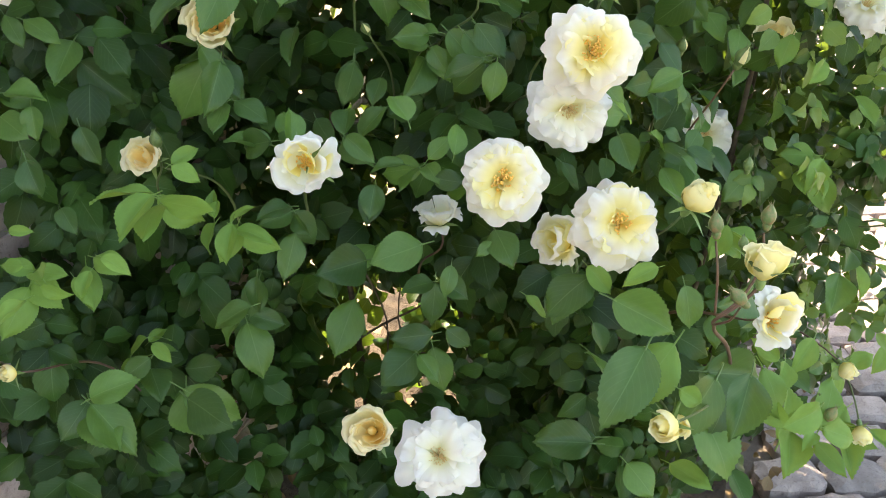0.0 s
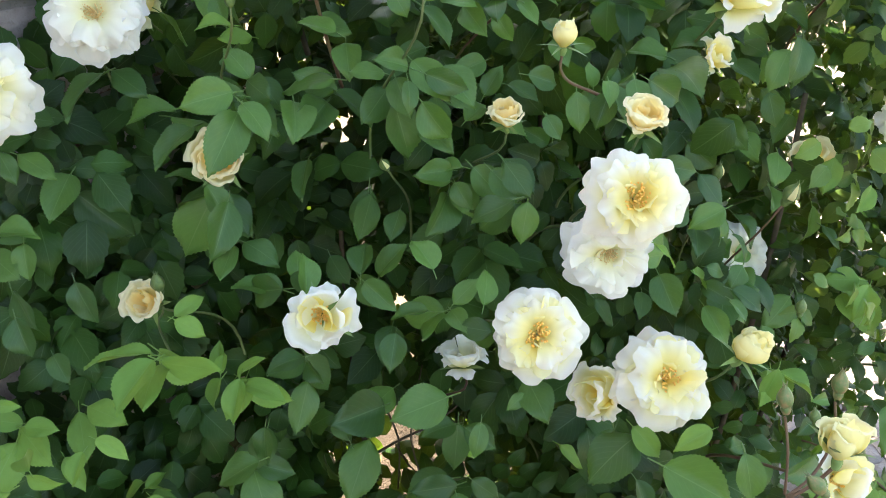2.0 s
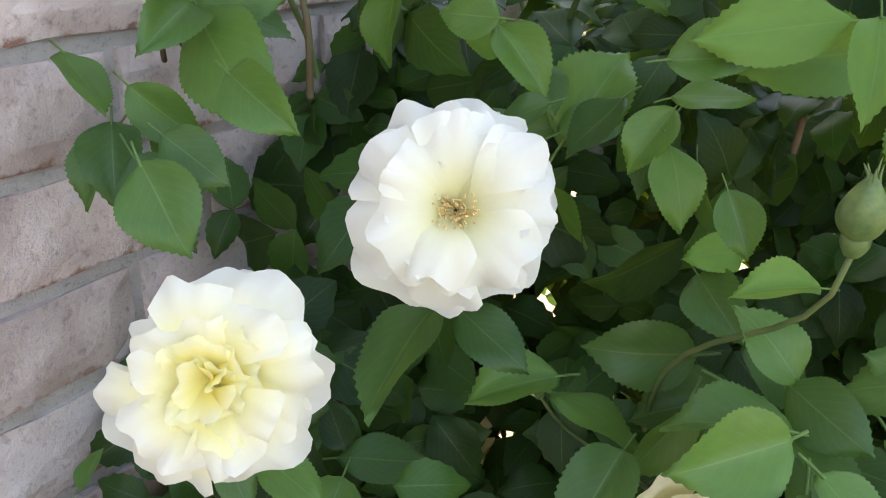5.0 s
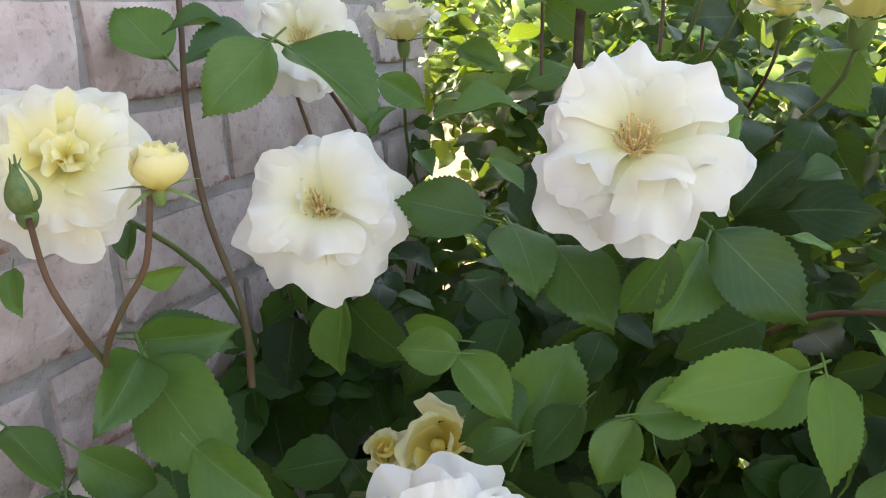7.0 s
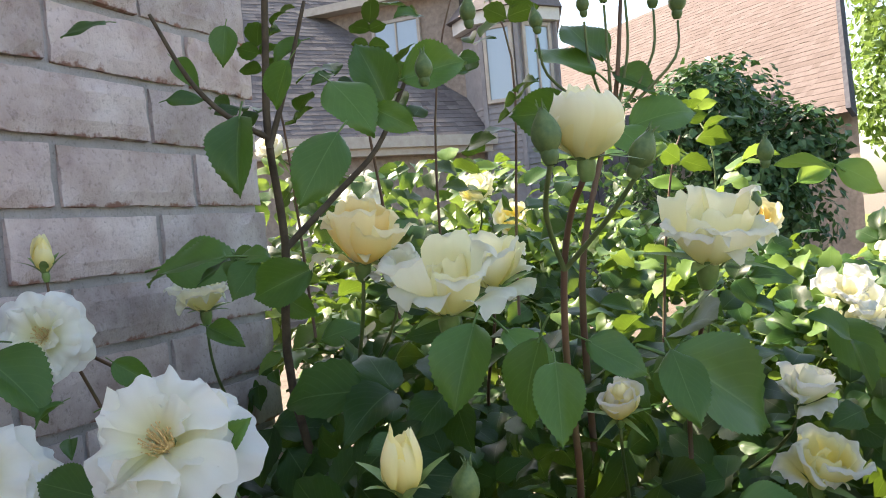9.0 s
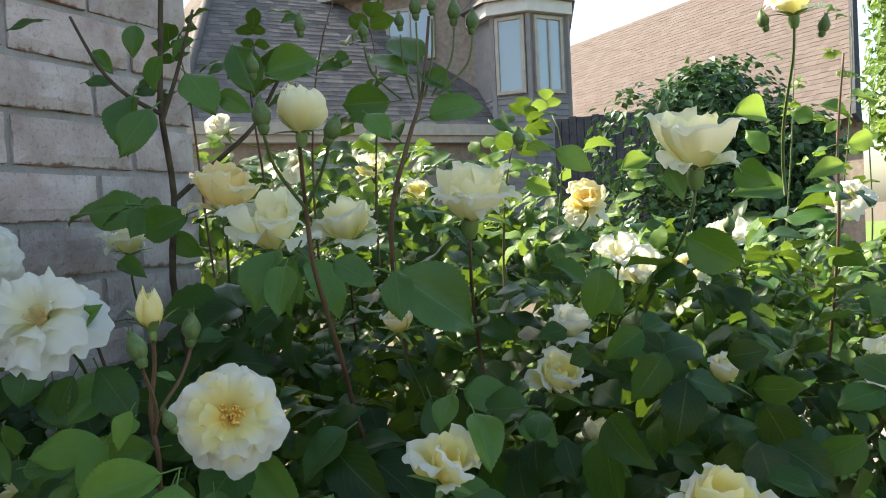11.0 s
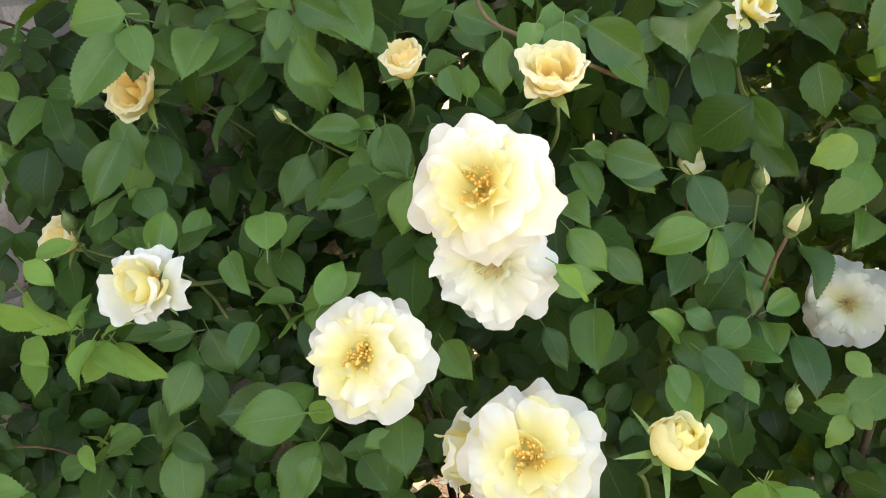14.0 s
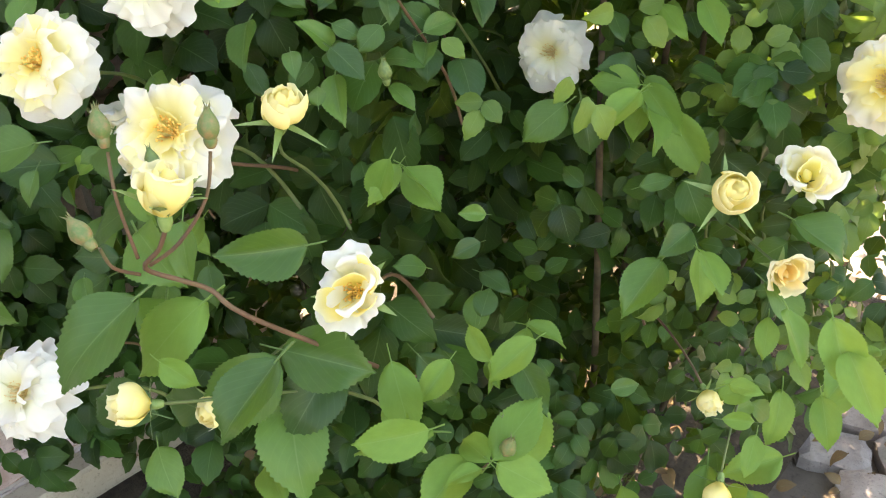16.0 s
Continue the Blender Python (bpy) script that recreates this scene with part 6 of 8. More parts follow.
leaf(UP, 0.105, 0.771, 0.804, 0.041, -0.028, -0.027, True)
leaf(UP, 0.148, 0.798, 0.719, -0.004, -0.046, -0.029, True)
leaf(UP, -0.637, 0.722, 1.019, 0.013, -0.017, -0.021)
leaf(UP, 0.148, 1.115, 0.881, 0.028, -0.046, -0.029, True)
leaf(UP, 0.101, 0.770, 0.770, 0.041, -0.011, -0.021, True)
leaf(UP, 0.198, 0.945, 0.598, 0.038, -0.023, -0.030, True)
leaf(UP, 0.246, 1.069, 0.521, 0.051, -0.003, -0.010, True)
leaf(UP, 0.127, 0.807, 0.793, -0.005, -0.028, -0.023, True)
leaf(UP, 0.139, 1.066, 1.034, 0.020, 0.029, 0.020, True)
UP = (0.38, -0.60, 0.71)
leaf(UP, -0.726, 0.710, 1.208, 0.042, -0.010, -0.034)
leaf(UP, -0.746, 0.743, 1.213, 0.041, 0.002, -0.021)
leaf(UP, -0.711, 0.760, 1.243, 0.032, 0.004, -0.026)
leaf(UP, -0.597, 0.765, 1.135, 0.012, -0.044, -0.041)
leaf(UP, -0.583, 0.761, 1.140, 0.047, -0.011, -0.012)
leaf(UP, -0.623, 0.729, 1.050, 0.001, -0.038, -0.041)
leaf(UP, -0.635, 0.741, 1.045, 0.038, 0.033, 0.006)
leaf(UP, -0.626, 0.740, 1.024, 0.054, -0.009, -0.036)
leaf(UP, -0.643, 0.689, 1.068, 0.022, 0.019, 0.007)
leaf(UP, -0.673, 0.693, 1.072, 0.024, -0.006, -0.024)
leaf(UP, -0.694, 0.689, 0.982, 0.037, -0.013, -0.026)
leaf(UP, -0.711, 0.700, 0.987, 0.042, 0.016, -0.003)
leaf(UP, -0.703, 0.691, 0.993, -0.007, -0.037, -0.014)
leaf(UP, -0.756, 0.649, 1.011, 0.048, 0.000, -0.013)
leaf(UP, -0.704, 0.680, 1.018, -0.020, -0.019, -0.014)
leaf(UP, -0.460, 0.834, 1.097, -0.049, -0.027, -0.005)
leaf(UP, -0.442, 0.784, 1.120, 0.038, -0.014, -0.033)
leaf(UP, -0.449, 0.816, 1.130, -0.032, 0.009, 0.025)
leaf(UP, -0.443, 0.808, 1.133, 0.027, 0.002, -0.021)
leaf(UP, -0.469, 0.830, 1.174, -0.024, -0.024, -0.002, True)
leaf(UP, -0.378, 0.826, 1.132, -0.042, -0.011, 0.014)
leaf(UP, -0.384, 0.822, 1.119, -0.010, -0.056, -0.032)
leaf(UP, -0.368, 0.834, 1.176, 0.014, -0.034, -0.031)
leaf(UP, -0.380, 0.832, 1.127, 0.045, -0.011, -0.019)
leaf(UP, -0.363, 0.798, 1.191, -0.032, -0.009, 0.015)
leaf(UP, -0.484, 0.755, 1.034, -0.017, -0.046, -0.031)
leaf(UP, -0.489, 0.771, 1.037, -0.049, -0.015, 0.012)
leaf(UP, -0.463, 0.725, 1.061, 0.036, -0.009, -0.024)
leaf(UP, -0.581, 0.835, 1.247, 0.019, -0.014, -0.019)
leaf(UP, -0.501, 0.852, 1.206, 0.015, -0.030, -0.028)
leaf(UP, -0.395, 0.790, 1.263, 0.036, -0.019, -0.033, True)
leaf(UP, -0.578, 0.852, 1.217, -0.025, -0.014, -0.003)
leaf(UP, -0.567, 0.841, 1.206, 0.007, 0.061, 0.016)
leaf(UP, -0.563, 0.835, 1.196, 0.030, 0.001, -0.022)
leaf(UP, -0.404, 0.766, 1.263, -0.016, -0.028, -0.015)
leaf(UP, -0.397, 0.790, 1.255, 0.008, -0.033, -0.031)
leaf(UP, -0.329, 0.850, 1.130, 0.013, 0.025, 0.013)
leaf(UP, -0.719, 0.649, 1.061, 0.001, 0.016, 0.014)
UP = (0.33, -0.67, 0.67)
leaf(UP, -0.760, 0.791, 1.310, -0.007, 0.014, 0.018)
leaf(UP, -0.771, 0.807, 1.294, 0.025, 0.011, 0.001, True)
leaf(UP, -0.766, 0.735, 1.209, -0.000, -0.034, -0.029)
leaf(UP, -0.754, 0.733, 1.230, 0.037, -0.000, -0.024)
UP = (0.31, -0.70, 0.64)
leaf(UP, -0.584, 0.844, 1.328, -0.044, -0.016, 0.003)
leaf(UP, -0.568, 0.851, 1.322, 0.005, -0.021, -0.036)
leaf(UP, -0.492, 0.816, 1.324, -0.008, -0.021, -0.032)
leaf(UP, -0.474, 0.821, 1.331, 0.044, -0.021, -0.032)
leaf(UP, -0.441, 0.793, 1.282, -0.043, -0.036, -0.001, True)
leaf(UP, -0.432, 0.786, 1.286, 0.003, -0.027, -0.033, True)
leaf(UP, -0.575, 0.842, 1.219, -0.031, 0.013, 0.027)
leaf(UP, -0.612, 0.891, 1.201, -0.025, -0.027, -0.004)
leaf(UP, -0.562, 0.831, 1.209, 0.024, 0.029, 0.016)
leaf(UP, -0.564, 0.831, 1.199, -0.032, -0.007, 0.010)
leaf(UP, -0.738, 0.770, 1.264, 0.053, -0.006, -0.042)
leaf(UP, -0.736, 0.761, 1.276, -0.017, -0.025, -0.042)
leaf(UP, -0.750, 0.778, 1.272, 0.045, 0.021, -0.001)
leaf(UP, -0.677, 0.840, 1.275, 0.002, -0.032, -0.030)
leaf(UP, -0.688, 0.833, 1.414, -0.016, -0.041, -0.025)
leaf(UP, -0.686, 0.843, 1.412, 0.057, -0.002, -0.028)
leaf(UP, -0.770, 0.857, 1.414, 0.034, 0.014, 0.007)
leaf(UP, -0.756, 0.734, 1.232, 0.041, 0.000, -0.012)
leaf(UP, -0.606, 0.861, 1.253, -0.034, -0.012, 0.002)
leaf(UP, -0.553, 0.847, 1.314, 0.036, -0.011, -0.033)
leaf(UP, -0.516, 0.855, 1.224, -0.009, -0.033, -0.022)
leaf(UP, -0.501, 0.775, 1.265, 0.029, 0.016, -0.004)
leaf(UP, -0.502, 0.828, 1.223, 0.019, -0.013, -0.016)
leaf(UP, -0.611, 0.869, 1.373, 0.036, 0.020, -0.006)
leaf(UP, -0.617, 0.843, 1.359, 0.010, -0.008, -0.013)
leaf(UP, -0.545, 0.830, 1.329, 0.013, 0.003, -0.005)
leaf(UP, -0.491, 0.819, 1.356, 0.019, 0.020, 0.018)
leaf(UP, -0.423, 0.909, 1.341, -0.018, -0.015, -0.001)
leaf(UP, -0.445, 0.852, 1.321, 0.018, 0.002, -0.005)
leaf(UP, -0.633, 0.855, 1.379, -0.008, -0.017, -0.012)
leaf(UP, -0.547, 0.833, 1.315, 0.009, -0.006, -0.019)
UP = (0.31, -0.77, 0.56)
leaf(UP, -0.611, 1.004, 1.460, -0.069, -0.021, -0.006)
leaf(UP, -0.611, 1.008, 1.458, -0.008, -0.019, -0.028)
leaf(UP, -0.615, 1.024, 1.458, 0.034, 0.004, -0.015)
leaf(UP, -0.590, 1.016, 1.455, -0.011, -0.024, -0.028)
leaf(UP, -0.605, 1.005, 1.466, -0.026, -0.017, 0.005)
leaf(UP, -0.667, 1.042, 1.401, 0.033, 0.006, -0.019)
leaf(UP, -0.605, 1.057, 1.427, 0.034, -0.008, -0.022)
leaf(UP, -0.666, 1.219, 1.361, 0.042, 0.018, 0.018)
UP = (0.38, -0.77, 0.52)
leaf(UP, -0.325, 1.079, 1.571, -0.050, 0.019, 0.022)
leaf(UP, -0.342, 1.082, 1.513, -0.034, 0.016, 0.049)
leaf(UP, -0.305, 1.082, 1.529, 0.047, 0.029, 0.012)
leaf(UP, -0.338, 1.066, 1.544, -0.037, -0.034, -0.005)
leaf(UP, -0.321, 1.091, 1.583, -0.025, 0.012, 0.050)
leaf(UP, -0.315, 1.089, 1.571, 0.033, -0.003, -0.014)
leaf(UP, -0.473, 1.059, 1.585, 0.039, 0.039, 0.010)
leaf(UP, -0.552, 1.049, 1.627, -0.021, -0.022, -0.005)
leaf(UP, -0.641, 0.987, 1.585, 0.023, 0.017, -0.006)
leaf(UP, -0.609, 1.028, 1.645, 0.003, -0.014, -0.029)
leaf(UP, -0.688, 0.981, 1.653, -0.023, -0.019, -0.020)
leaf(UP, -0.644, 1.003, 1.620, 0.023, -0.005, -0.021)
leaf(UP, -0.062, 1.517, 1.551, 0.062, 0.042, 0.013, True)
leaf(UP, 0.046, 1.576, 1.521, 0.021, 0.017, 0.018, True)
leaf(UP, 0.073, 1.597, 1.505, 0.042, 0.013, 0.008, True)
leaf(UP, 0.082, 1.600, 1.568, 0.040, 0.030, 0.018, True)
leaf(UP, -0.194, 1.424, 1.483, 0.032, 0.027, 0.009, True)
leaf(UP, -0.301, 1.358, 1.487, -0.038, 0.003, 0.014, True)
leaf(UP, -0.003, 1.502, 1.447, -0.057, -0.048, 0.003)
leaf(UP, 0.039, 1.518, 1.552, 0.046, 0.012, -0.007)
leaf(UP, -0.300, 1.353, 1.473, 0.038, 0.004, -0.019, True)
leaf(UP, -0.023, 1.528, 1.497, -0.027, 0.009, 0.033)
leaf(UP, -0.484, 1.054, 1.566, -0.032, 0.017, 0.043)
leaf(UP, -0.362, 1.054, 1.550, 0.031, -0.027, -0.047)
leaf(UP, -0.441, 1.142, 1.514, -0.015, -0.025, -0.031, True)
leaf(UP, -0.378, 0.927, 1.410, -0.005, -0.036, -0.042)
leaf(UP, -0.371, 0.961, 1.401, 0.042, -0.005, -0.041)
leaf(UP, -0.271, 0.920, 1.390, 0.027, -0.006, -0.036)
leaf(UP, -0.255, 0.936, 1.384, 0.058, 0.004, -0.029)
leaf(UP, -0.300, 0.881, 1.278, -0.021, -0.026, -0.028)
leaf(UP, -0.218, 0.906, 1.303, -0.000, -0.013, -0.029)
leaf(UP, -0.243, 0.988, 1.288, 0.048, 0.004, -0.006)
leaf(UP, -0.556, 0.962, 1.560, 0.010, -0.024, -0.058)
leaf(UP, -0.492, 0.932, 1.584, -0.016, -0.019, -0.023)
leaf(UP, -0.460, 0.925, 1.565, 0.031, -0.003, -0.035)
leaf(UP, -0.439, 0.939, 1.547, 0.028, 0.001, -0.016)
leaf(UP, -0.528, 0.994, 1.446, -0.041, -0.028, -0.017)
leaf(UP, -0.415, 0.796, 1.301, -0.000, -0.020, -0.019, True)
leaf(UP, -0.253, 1.018, 1.552, 0.035, 0.015, -0.016)
leaf(UP, -0.180, 1.170, 1.371, 0.037, -0.000, -0.045)
leaf(UP, -0.146, 1.215, 1.309, 0.026, -0.027, -0.035)
leaf(UP, -0.077, 1.122, 1.404, 0.047, -0.011, -0.028)
leaf(UP, 0.054, 1.192, 1.463, -0.032, -0.021, -0.013, True)
leaf(UP, -0.173, 1.050, 1.485, 0.034, 0.001, -0.014, True)
leaf(UP, -0.174, 1.054, 1.485, -0.013, 0.027, 0.033, True)
leaf(UP, -0.286, 0.923, 1.514, 0.020, -0.001, -0.023)
leaf(UP, -0.261, 1.008, 1.508, 0.042, -0.005, -0.025)
leaf(UP, -0.325, 0.959, 1.461, -0.028, -0.005, 0.011)
leaf(UP, -0.342, 0.936, 1.475, 0.013, 0.016, 0.018)
leaf(UP, 0.030, 1.190, 1.506, -0.018, -0.009, 0.010)
leaf(UP, -0.087, 1.089, 1.464, 0.015, -0.007, -0.026)
leaf(UP, -0.026, 1.144, 1.315, 0.027, -0.003, -0.015)
leaf(UP, -0.034, 1.112, 1.461, 0.031, 0.011, -0.017)
UP = (0.44, -0.63, 0.64)
leaf(UP, -0.321, 0.811, 1.143, -0.014, -0.031, -0.028)
leaf(UP, -0.310, 0.799, 1.134, 0.032, -0.014, -0.041)
leaf(UP, -0.266, 0.761, 1.171, 0.033, 0.018, -0.015)
leaf(UP, -0.323, 0.811, 1.156, -0.024, -0.022, 0.006)
leaf(UP, -0.289, 0.783, 1.172, 0.030, 0.012, -0.006)
leaf(UP, -0.277, 0.797, 1.225, 0.002, 0.031, 0.024)
leaf(UP, -0.288, 0.807, 1.218, 0.025, 0.001, -0.025)
leaf(UP, -0.284, 0.825, 1.219, 0.030, 0.015, -0.015)
leaf(UP, -0.229, 0.831, 1.223, 0.010, -0.016, -0.026)
leaf(UP, -0.192, 0.855, 1.244, 0.041, 0.001, -0.015)
leaf(UP, -0.196, 0.999, 1.281, -0.037, -0.026, 0.003)
leaf(UP, -0.194, 0.889, 1.294, 0.021, -0.023, -0.031)
leaf(UP, -0.288, 0.880, 1.270, -0.038, -0.023, -0.013)
leaf(UP, -0.432, 0.826, 1.107, 0.008, -0.053, -0.031)
leaf(UP, -0.539, 0.793, 1.106, -0.036, -0.031, -0.010)
leaf(UP, -0.541, 0.788, 1.099, 0.044, 0.001, -0.037)
leaf(UP, -0.494, 0.757, 1.102, -0.008, -0.041, -0.040)
leaf(UP, -0.128, 0.833, 1.163, 0.005, -0.020, -0.020)
leaf(UP, -0.106, 0.828, 1.167, 0.011, -0.017, -0.020)
leaf(UP, -0.095, 0.836, 1.165, 0.038, -0.002, -0.014)
leaf(UP, -0.081, 0.921, 1.165, -0.011, -0.036, -0.017)
leaf(UP, -0.084, 0.962, 1.131, 0.024, -0.020, -0.040)
leaf(UP, -0.157, 1.019, 1.223, -0.029, -0.017, 0.004)
leaf(UP, -0.058, 1.056, 1.062, 0.010, -0.027, -0.031)
leaf(UP, -0.213, 0.783, 1.089, 0.031, -0.005, -0.024)
leaf(UP, -0.259, 0.802, 1.067, -0.035, -0.012, 0.002)
leaf(UP, -0.079, 0.838, 1.092, 0.035, -0.004, 0.001)
leaf(UP, 0.045, 1.131, 1.228, -0.022, -0.052, -0.016)
leaf(UP, 0.018, 1.059, 1.159, -0.007, -0.036, -0.030)
leaf(UP, -0.124, 0.973, 1.210, 0.010, -0.007, -0.018)
leaf(UP, -0.028, 1.163, 1.297, 0.028, 0.024, -0.010)
leaf(UP, -0.018, 1.075, 1.062, -0.006, -0.022, -0.015)
leaf(UP, -0.173, 0.803, 1.135, 0.015, -0.005, -0.018)
UP = (0.47, -0.48, 0.74)
leaf(UP, -0.083, 0.807, 1.004, 0.041, 0.000, -0.030)
leaf(UP, -0.090, 0.802, 1.068, 0.026, -0.000, -0.017)
leaf(UP, -0.080, 0.847, 1.084, 0.023, 0.026, -0.015)
leaf(UP, -0.052, 0.930, 1.020, -0.032, -0.028, -0.005)
leaf(UP, -0.053, 0.897, 1.067, 0.035, -0.012, -0.019)
leaf(UP, -0.033, 0.862, 0.979, -0.027, -0.018, 0.004)
leaf(UP, -0.030, 0.863, 0.976, 0.028, 0.001, -0.018)
leaf(UP, -0.008, 0.931, 0.961, 0.021, -0.018, -0.021)
leaf(UP, -0.003, 0.935, 0.971, 0.015, 0.027, 0.010)
leaf(UP, 0.014, 0.940, 0.962, 0.038, 0.010, -0.022)
leaf(UP, -0.004, 0.806, 0.992, 0.013, -0.009, -0.017)
leaf(UP, -0.039, 1.040, 1.051, -0.029, -0.012, 0.014)
leaf(UP, 0.017, 1.010, 1.060, -0.006, -0.031, -0.022)
leaf(UP, 0.048, 0.840, 0.914, -0.002, -0.031, -0.023, True)
leaf(UP, 0.050, 0.842, 0.913, 0.046, -0.004, -0.026, True)
leaf(UP, 0.064, 1.037, 0.894, -0.017, -0.038, -0.024, True)
leaf(UP, -0.348, 0.809, 0.750, -0.000, -0.060, -0.041)
leaf(UP, -0.390, 0.838, 0.709, 0.044, -0.004, -0.027)
leaf(UP, -0.303, 0.753, 0.843, -0.037, -0.048, -0.001)
leaf(UP, -0.244, 0.797, 1.050, -0.032, -0.041, -0.007)
leaf(UP, -0.323, 0.753, 0.978, -0.028, 0.028, 0.029)
leaf(UP, -0.366, 0.691, 0.984, -0.012, 0.028, 0.025)
leaf(UP, -0.293, 0.924, 0.645, -0.013, -0.084, -0.032)
leaf(UP, -0.034, 0.959, 0.989, 0.016, 0.002, -0.012)
leaf(UP, -0.048, 0.936, 0.962, -0.009, -0.014, -0.007)
leaf(UP, 0.034, 0.793, 0.966, -0.009, 0.008, 0.011)
leaf(UP, -0.037, 0.793, 0.952, -0.001, -0.014, -0.010)
leaf(UP, -0.132, 0.770, 0.830, 0.029, 0.003, -0.017, True)
leaf(UP, -0.088, 0.763, 0.854, -0.000, -0.029, -0.015, True)
UP = (0.44, -0.46, 0.77)
leaf(UP, 0.004, 0.656, 0.880, -0.012, -0.071, -0.029)
leaf(UP, -0.005, 0.680, 0.858, 0.041, -0.028, -0.024)
leaf(UP, 0.035, 0.697, 0.907, 0.060, 0.032, 0.005)
leaf(UP, 0.090, 0.692, 0.849, -0.001, -0.058, -0.022)
leaf(UP, 0.049, 0.719, 0.778, 0.055, -0.025, -0.042)
leaf(UP, 0.053, 0.719, 0.821, 0.050, 0.039, -0.020)
leaf(UP, 0.159, 0.749, 0.789, -0.024, -0.044, 0.000, True)
leaf(UP, 0.088, 0.815, 0.774, 0.057, -0.009, -0.014)
leaf(UP, -0.003, 0.840, 0.985, 0.029, 0.003, -0.018)
leaf(UP, 0.016, 0.944, 0.957, 0.046, 0.001, -0.015)
leaf(UP, -0.014, 0.950, 0.957, 0.015, -0.018, -0.026)
leaf(UP, 0.038, 0.858, 0.900, -0.002, -0.032, -0.020, True)
leaf(UP, 0.036, 0.865, 0.892, 0.036, -0.003, -0.021, True)
leaf(UP, 0.071, 1.034, 0.893, -0.021, -0.043, -0.018, True)
leaf(UP, 0.138, 1.030, 0.925, -0.008, -0.044, -0.013, True)
leaf(UP, 0.130, 1.043, 0.924, -0.036, -0.021, 0.006, True)
leaf(UP, 0.116, 1.075, 0.911, 0.043, -0.011, -0.029, True)
leaf(UP, 0.129, 1.060, 0.899, 0.022, -0.020, -0.030, True)
leaf(UP, 0.081, 1.185, 0.951, 0.014, -0.030, -0.029, True)
leaf(UP, 0.158, 1.077, 0.987, 0.029, -0.020, -0.022, True)
leaf(UP, 0.173, 1.109, 0.872, -0.010, -0.040, -0.019, True)
leaf(UP, 0.168, 1.024, 0.786, 0.008, -0.054, -0.031)
leaf(UP, 0.266, 1.037, 0.791, 0.029, -0.014, -0.017)
leaf(UP, 0.215, 1.003, 0.819, 0.021, -0.021, -0.029, True)
leaf(UP, 0.309, 1.207, 0.597, -0.021, -0.041, -0.028, True)
leaf(UP, 0.235, 1.152, 0.532, 0.011, -0.043, -0.028, True)
leaf(UP, 0.262, 1.046, 0.753, 0.010, -0.026, -0.023, True)
leaf(UP, 0.242, 1.208, 0.552, 0.029, -0.049, -0.035, True)
leaf(UP, 0.331, 1.149, 0.688, -0.021, -0.031, -0.010, True)
leaf(UP, 0.111, 0.915, 0.749, 0.031, 0.017, -0.011, True)
leaf(UP, 0.111, 0.910, 0.752, 0.009, -0.016, -0.014, True)
leaf(UP, 0.148, 0.851, 0.662, -0.006, 0.050, 0.041, True)
leaf(UP, 0.088, 0.894, 0.715, 0.018, -0.004, -0.018, True)
leaf(UP, 0.092, 0.885, 0.839, -0.012, -0.019, -0.008)
leaf(UP, 0.100, 0.883, 0.867, -0.017, -0.012, -0.001)
leaf(UP, 0.182, 1.009, 0.822, 0.023, 0.009, -0.017)
leaf(UP, 0.270, 1.113, 0.816, 0.028, -0.004, -0.021)
leaf(UP, 0.142, 1.033, 0.840, 0.018, 0.024, 0.001)
leaf(UP, 0.119, 0.729, 0.800, -0.004, 0.032, 0.015)
leaf(UP, 0.092, 0.884, 0.770, -0.007, 0.022, 0.019)
leaf(UP, 0.173, 0.956, 0.688, 0.016, 0.020, 0.001)
leaf(UP, 0.231, 1.047, 0.650, 0.025, 0.029, 0.001, True)
leaf(UP, 0.164, 0.774, 0.720, -0.015, -0.019, -0.005, True)
leaf(UP, -0.057, 0.742, 0.833, 0.020, -0.013, -0.021)
leaf(UP, 0.035, 0.644, 0.850, 0.023, 0.009, -0.017, True)


foliage()


# ---- canes ----
def canes():
    r = random.Random(9)
    for i in range(12):  # old wood from the ground
        x0, y0 = r.uniform(-0.55, 0.02), r.uniform(1.2, 1.7)
        top = Vector((x0 + r.uniform(-0.25, 0.3), y0 + r.uniform(-0.2, 0.3), r.uniform(0.9, 1.25)))
        pts = curve_points((x0, y0, -0.01), (x0 + r.uniform(-0.05, 0.05), y0, 0.4), top - Vector((0, 0, 0.35)), top, 10)
        v, f = tube_data(pts, r.uniform(0.005, 0.008), 0.003, 7)
        child("cane", mesh_of("cane", v, f, [BARK]), rose)
    for end, way, rad in CANES:
        length = r.uniform(0.13, 0.22)
        root = end + way * length * 0.4 + Vector((r.uniform(-0.06, 0.04) - 0.25 * length, length * 0.60, -length * 0.62))
        if root.x < WALL_X + 0.02:
            root.x = WALL_X + 0.04
        bend = root + Vector((r.uniform(-0.02, 0.02), -0.04, 0.10))
        pts = curve_points(root, bend, end + way * length * 0.35, end, 10)
        v, f = tube_data(pts, rad * 1.5, rad, 6)
        child("cane", mesh_of("cane", v, f, [STEM_RED if r.random() < 0.25 else STEM]), rose)


canes()
for root, tip, light in SHOOTS:
    root, tip = Vector(root), Vector(tip)
    mid = (root + tip) / 2 + Vector((0.03 * math.sin(40 * root.x), 0.01, 0.01))
    v, f = tube_data(curve_points(root - Vector((0.02, -0.05, 0.16)), root, mid, tip, 8), 0.0016, 0.0008, 6)
    child("cane", mesh_of("cane", v, f, [STEM if light else STEM_RED]), rose)


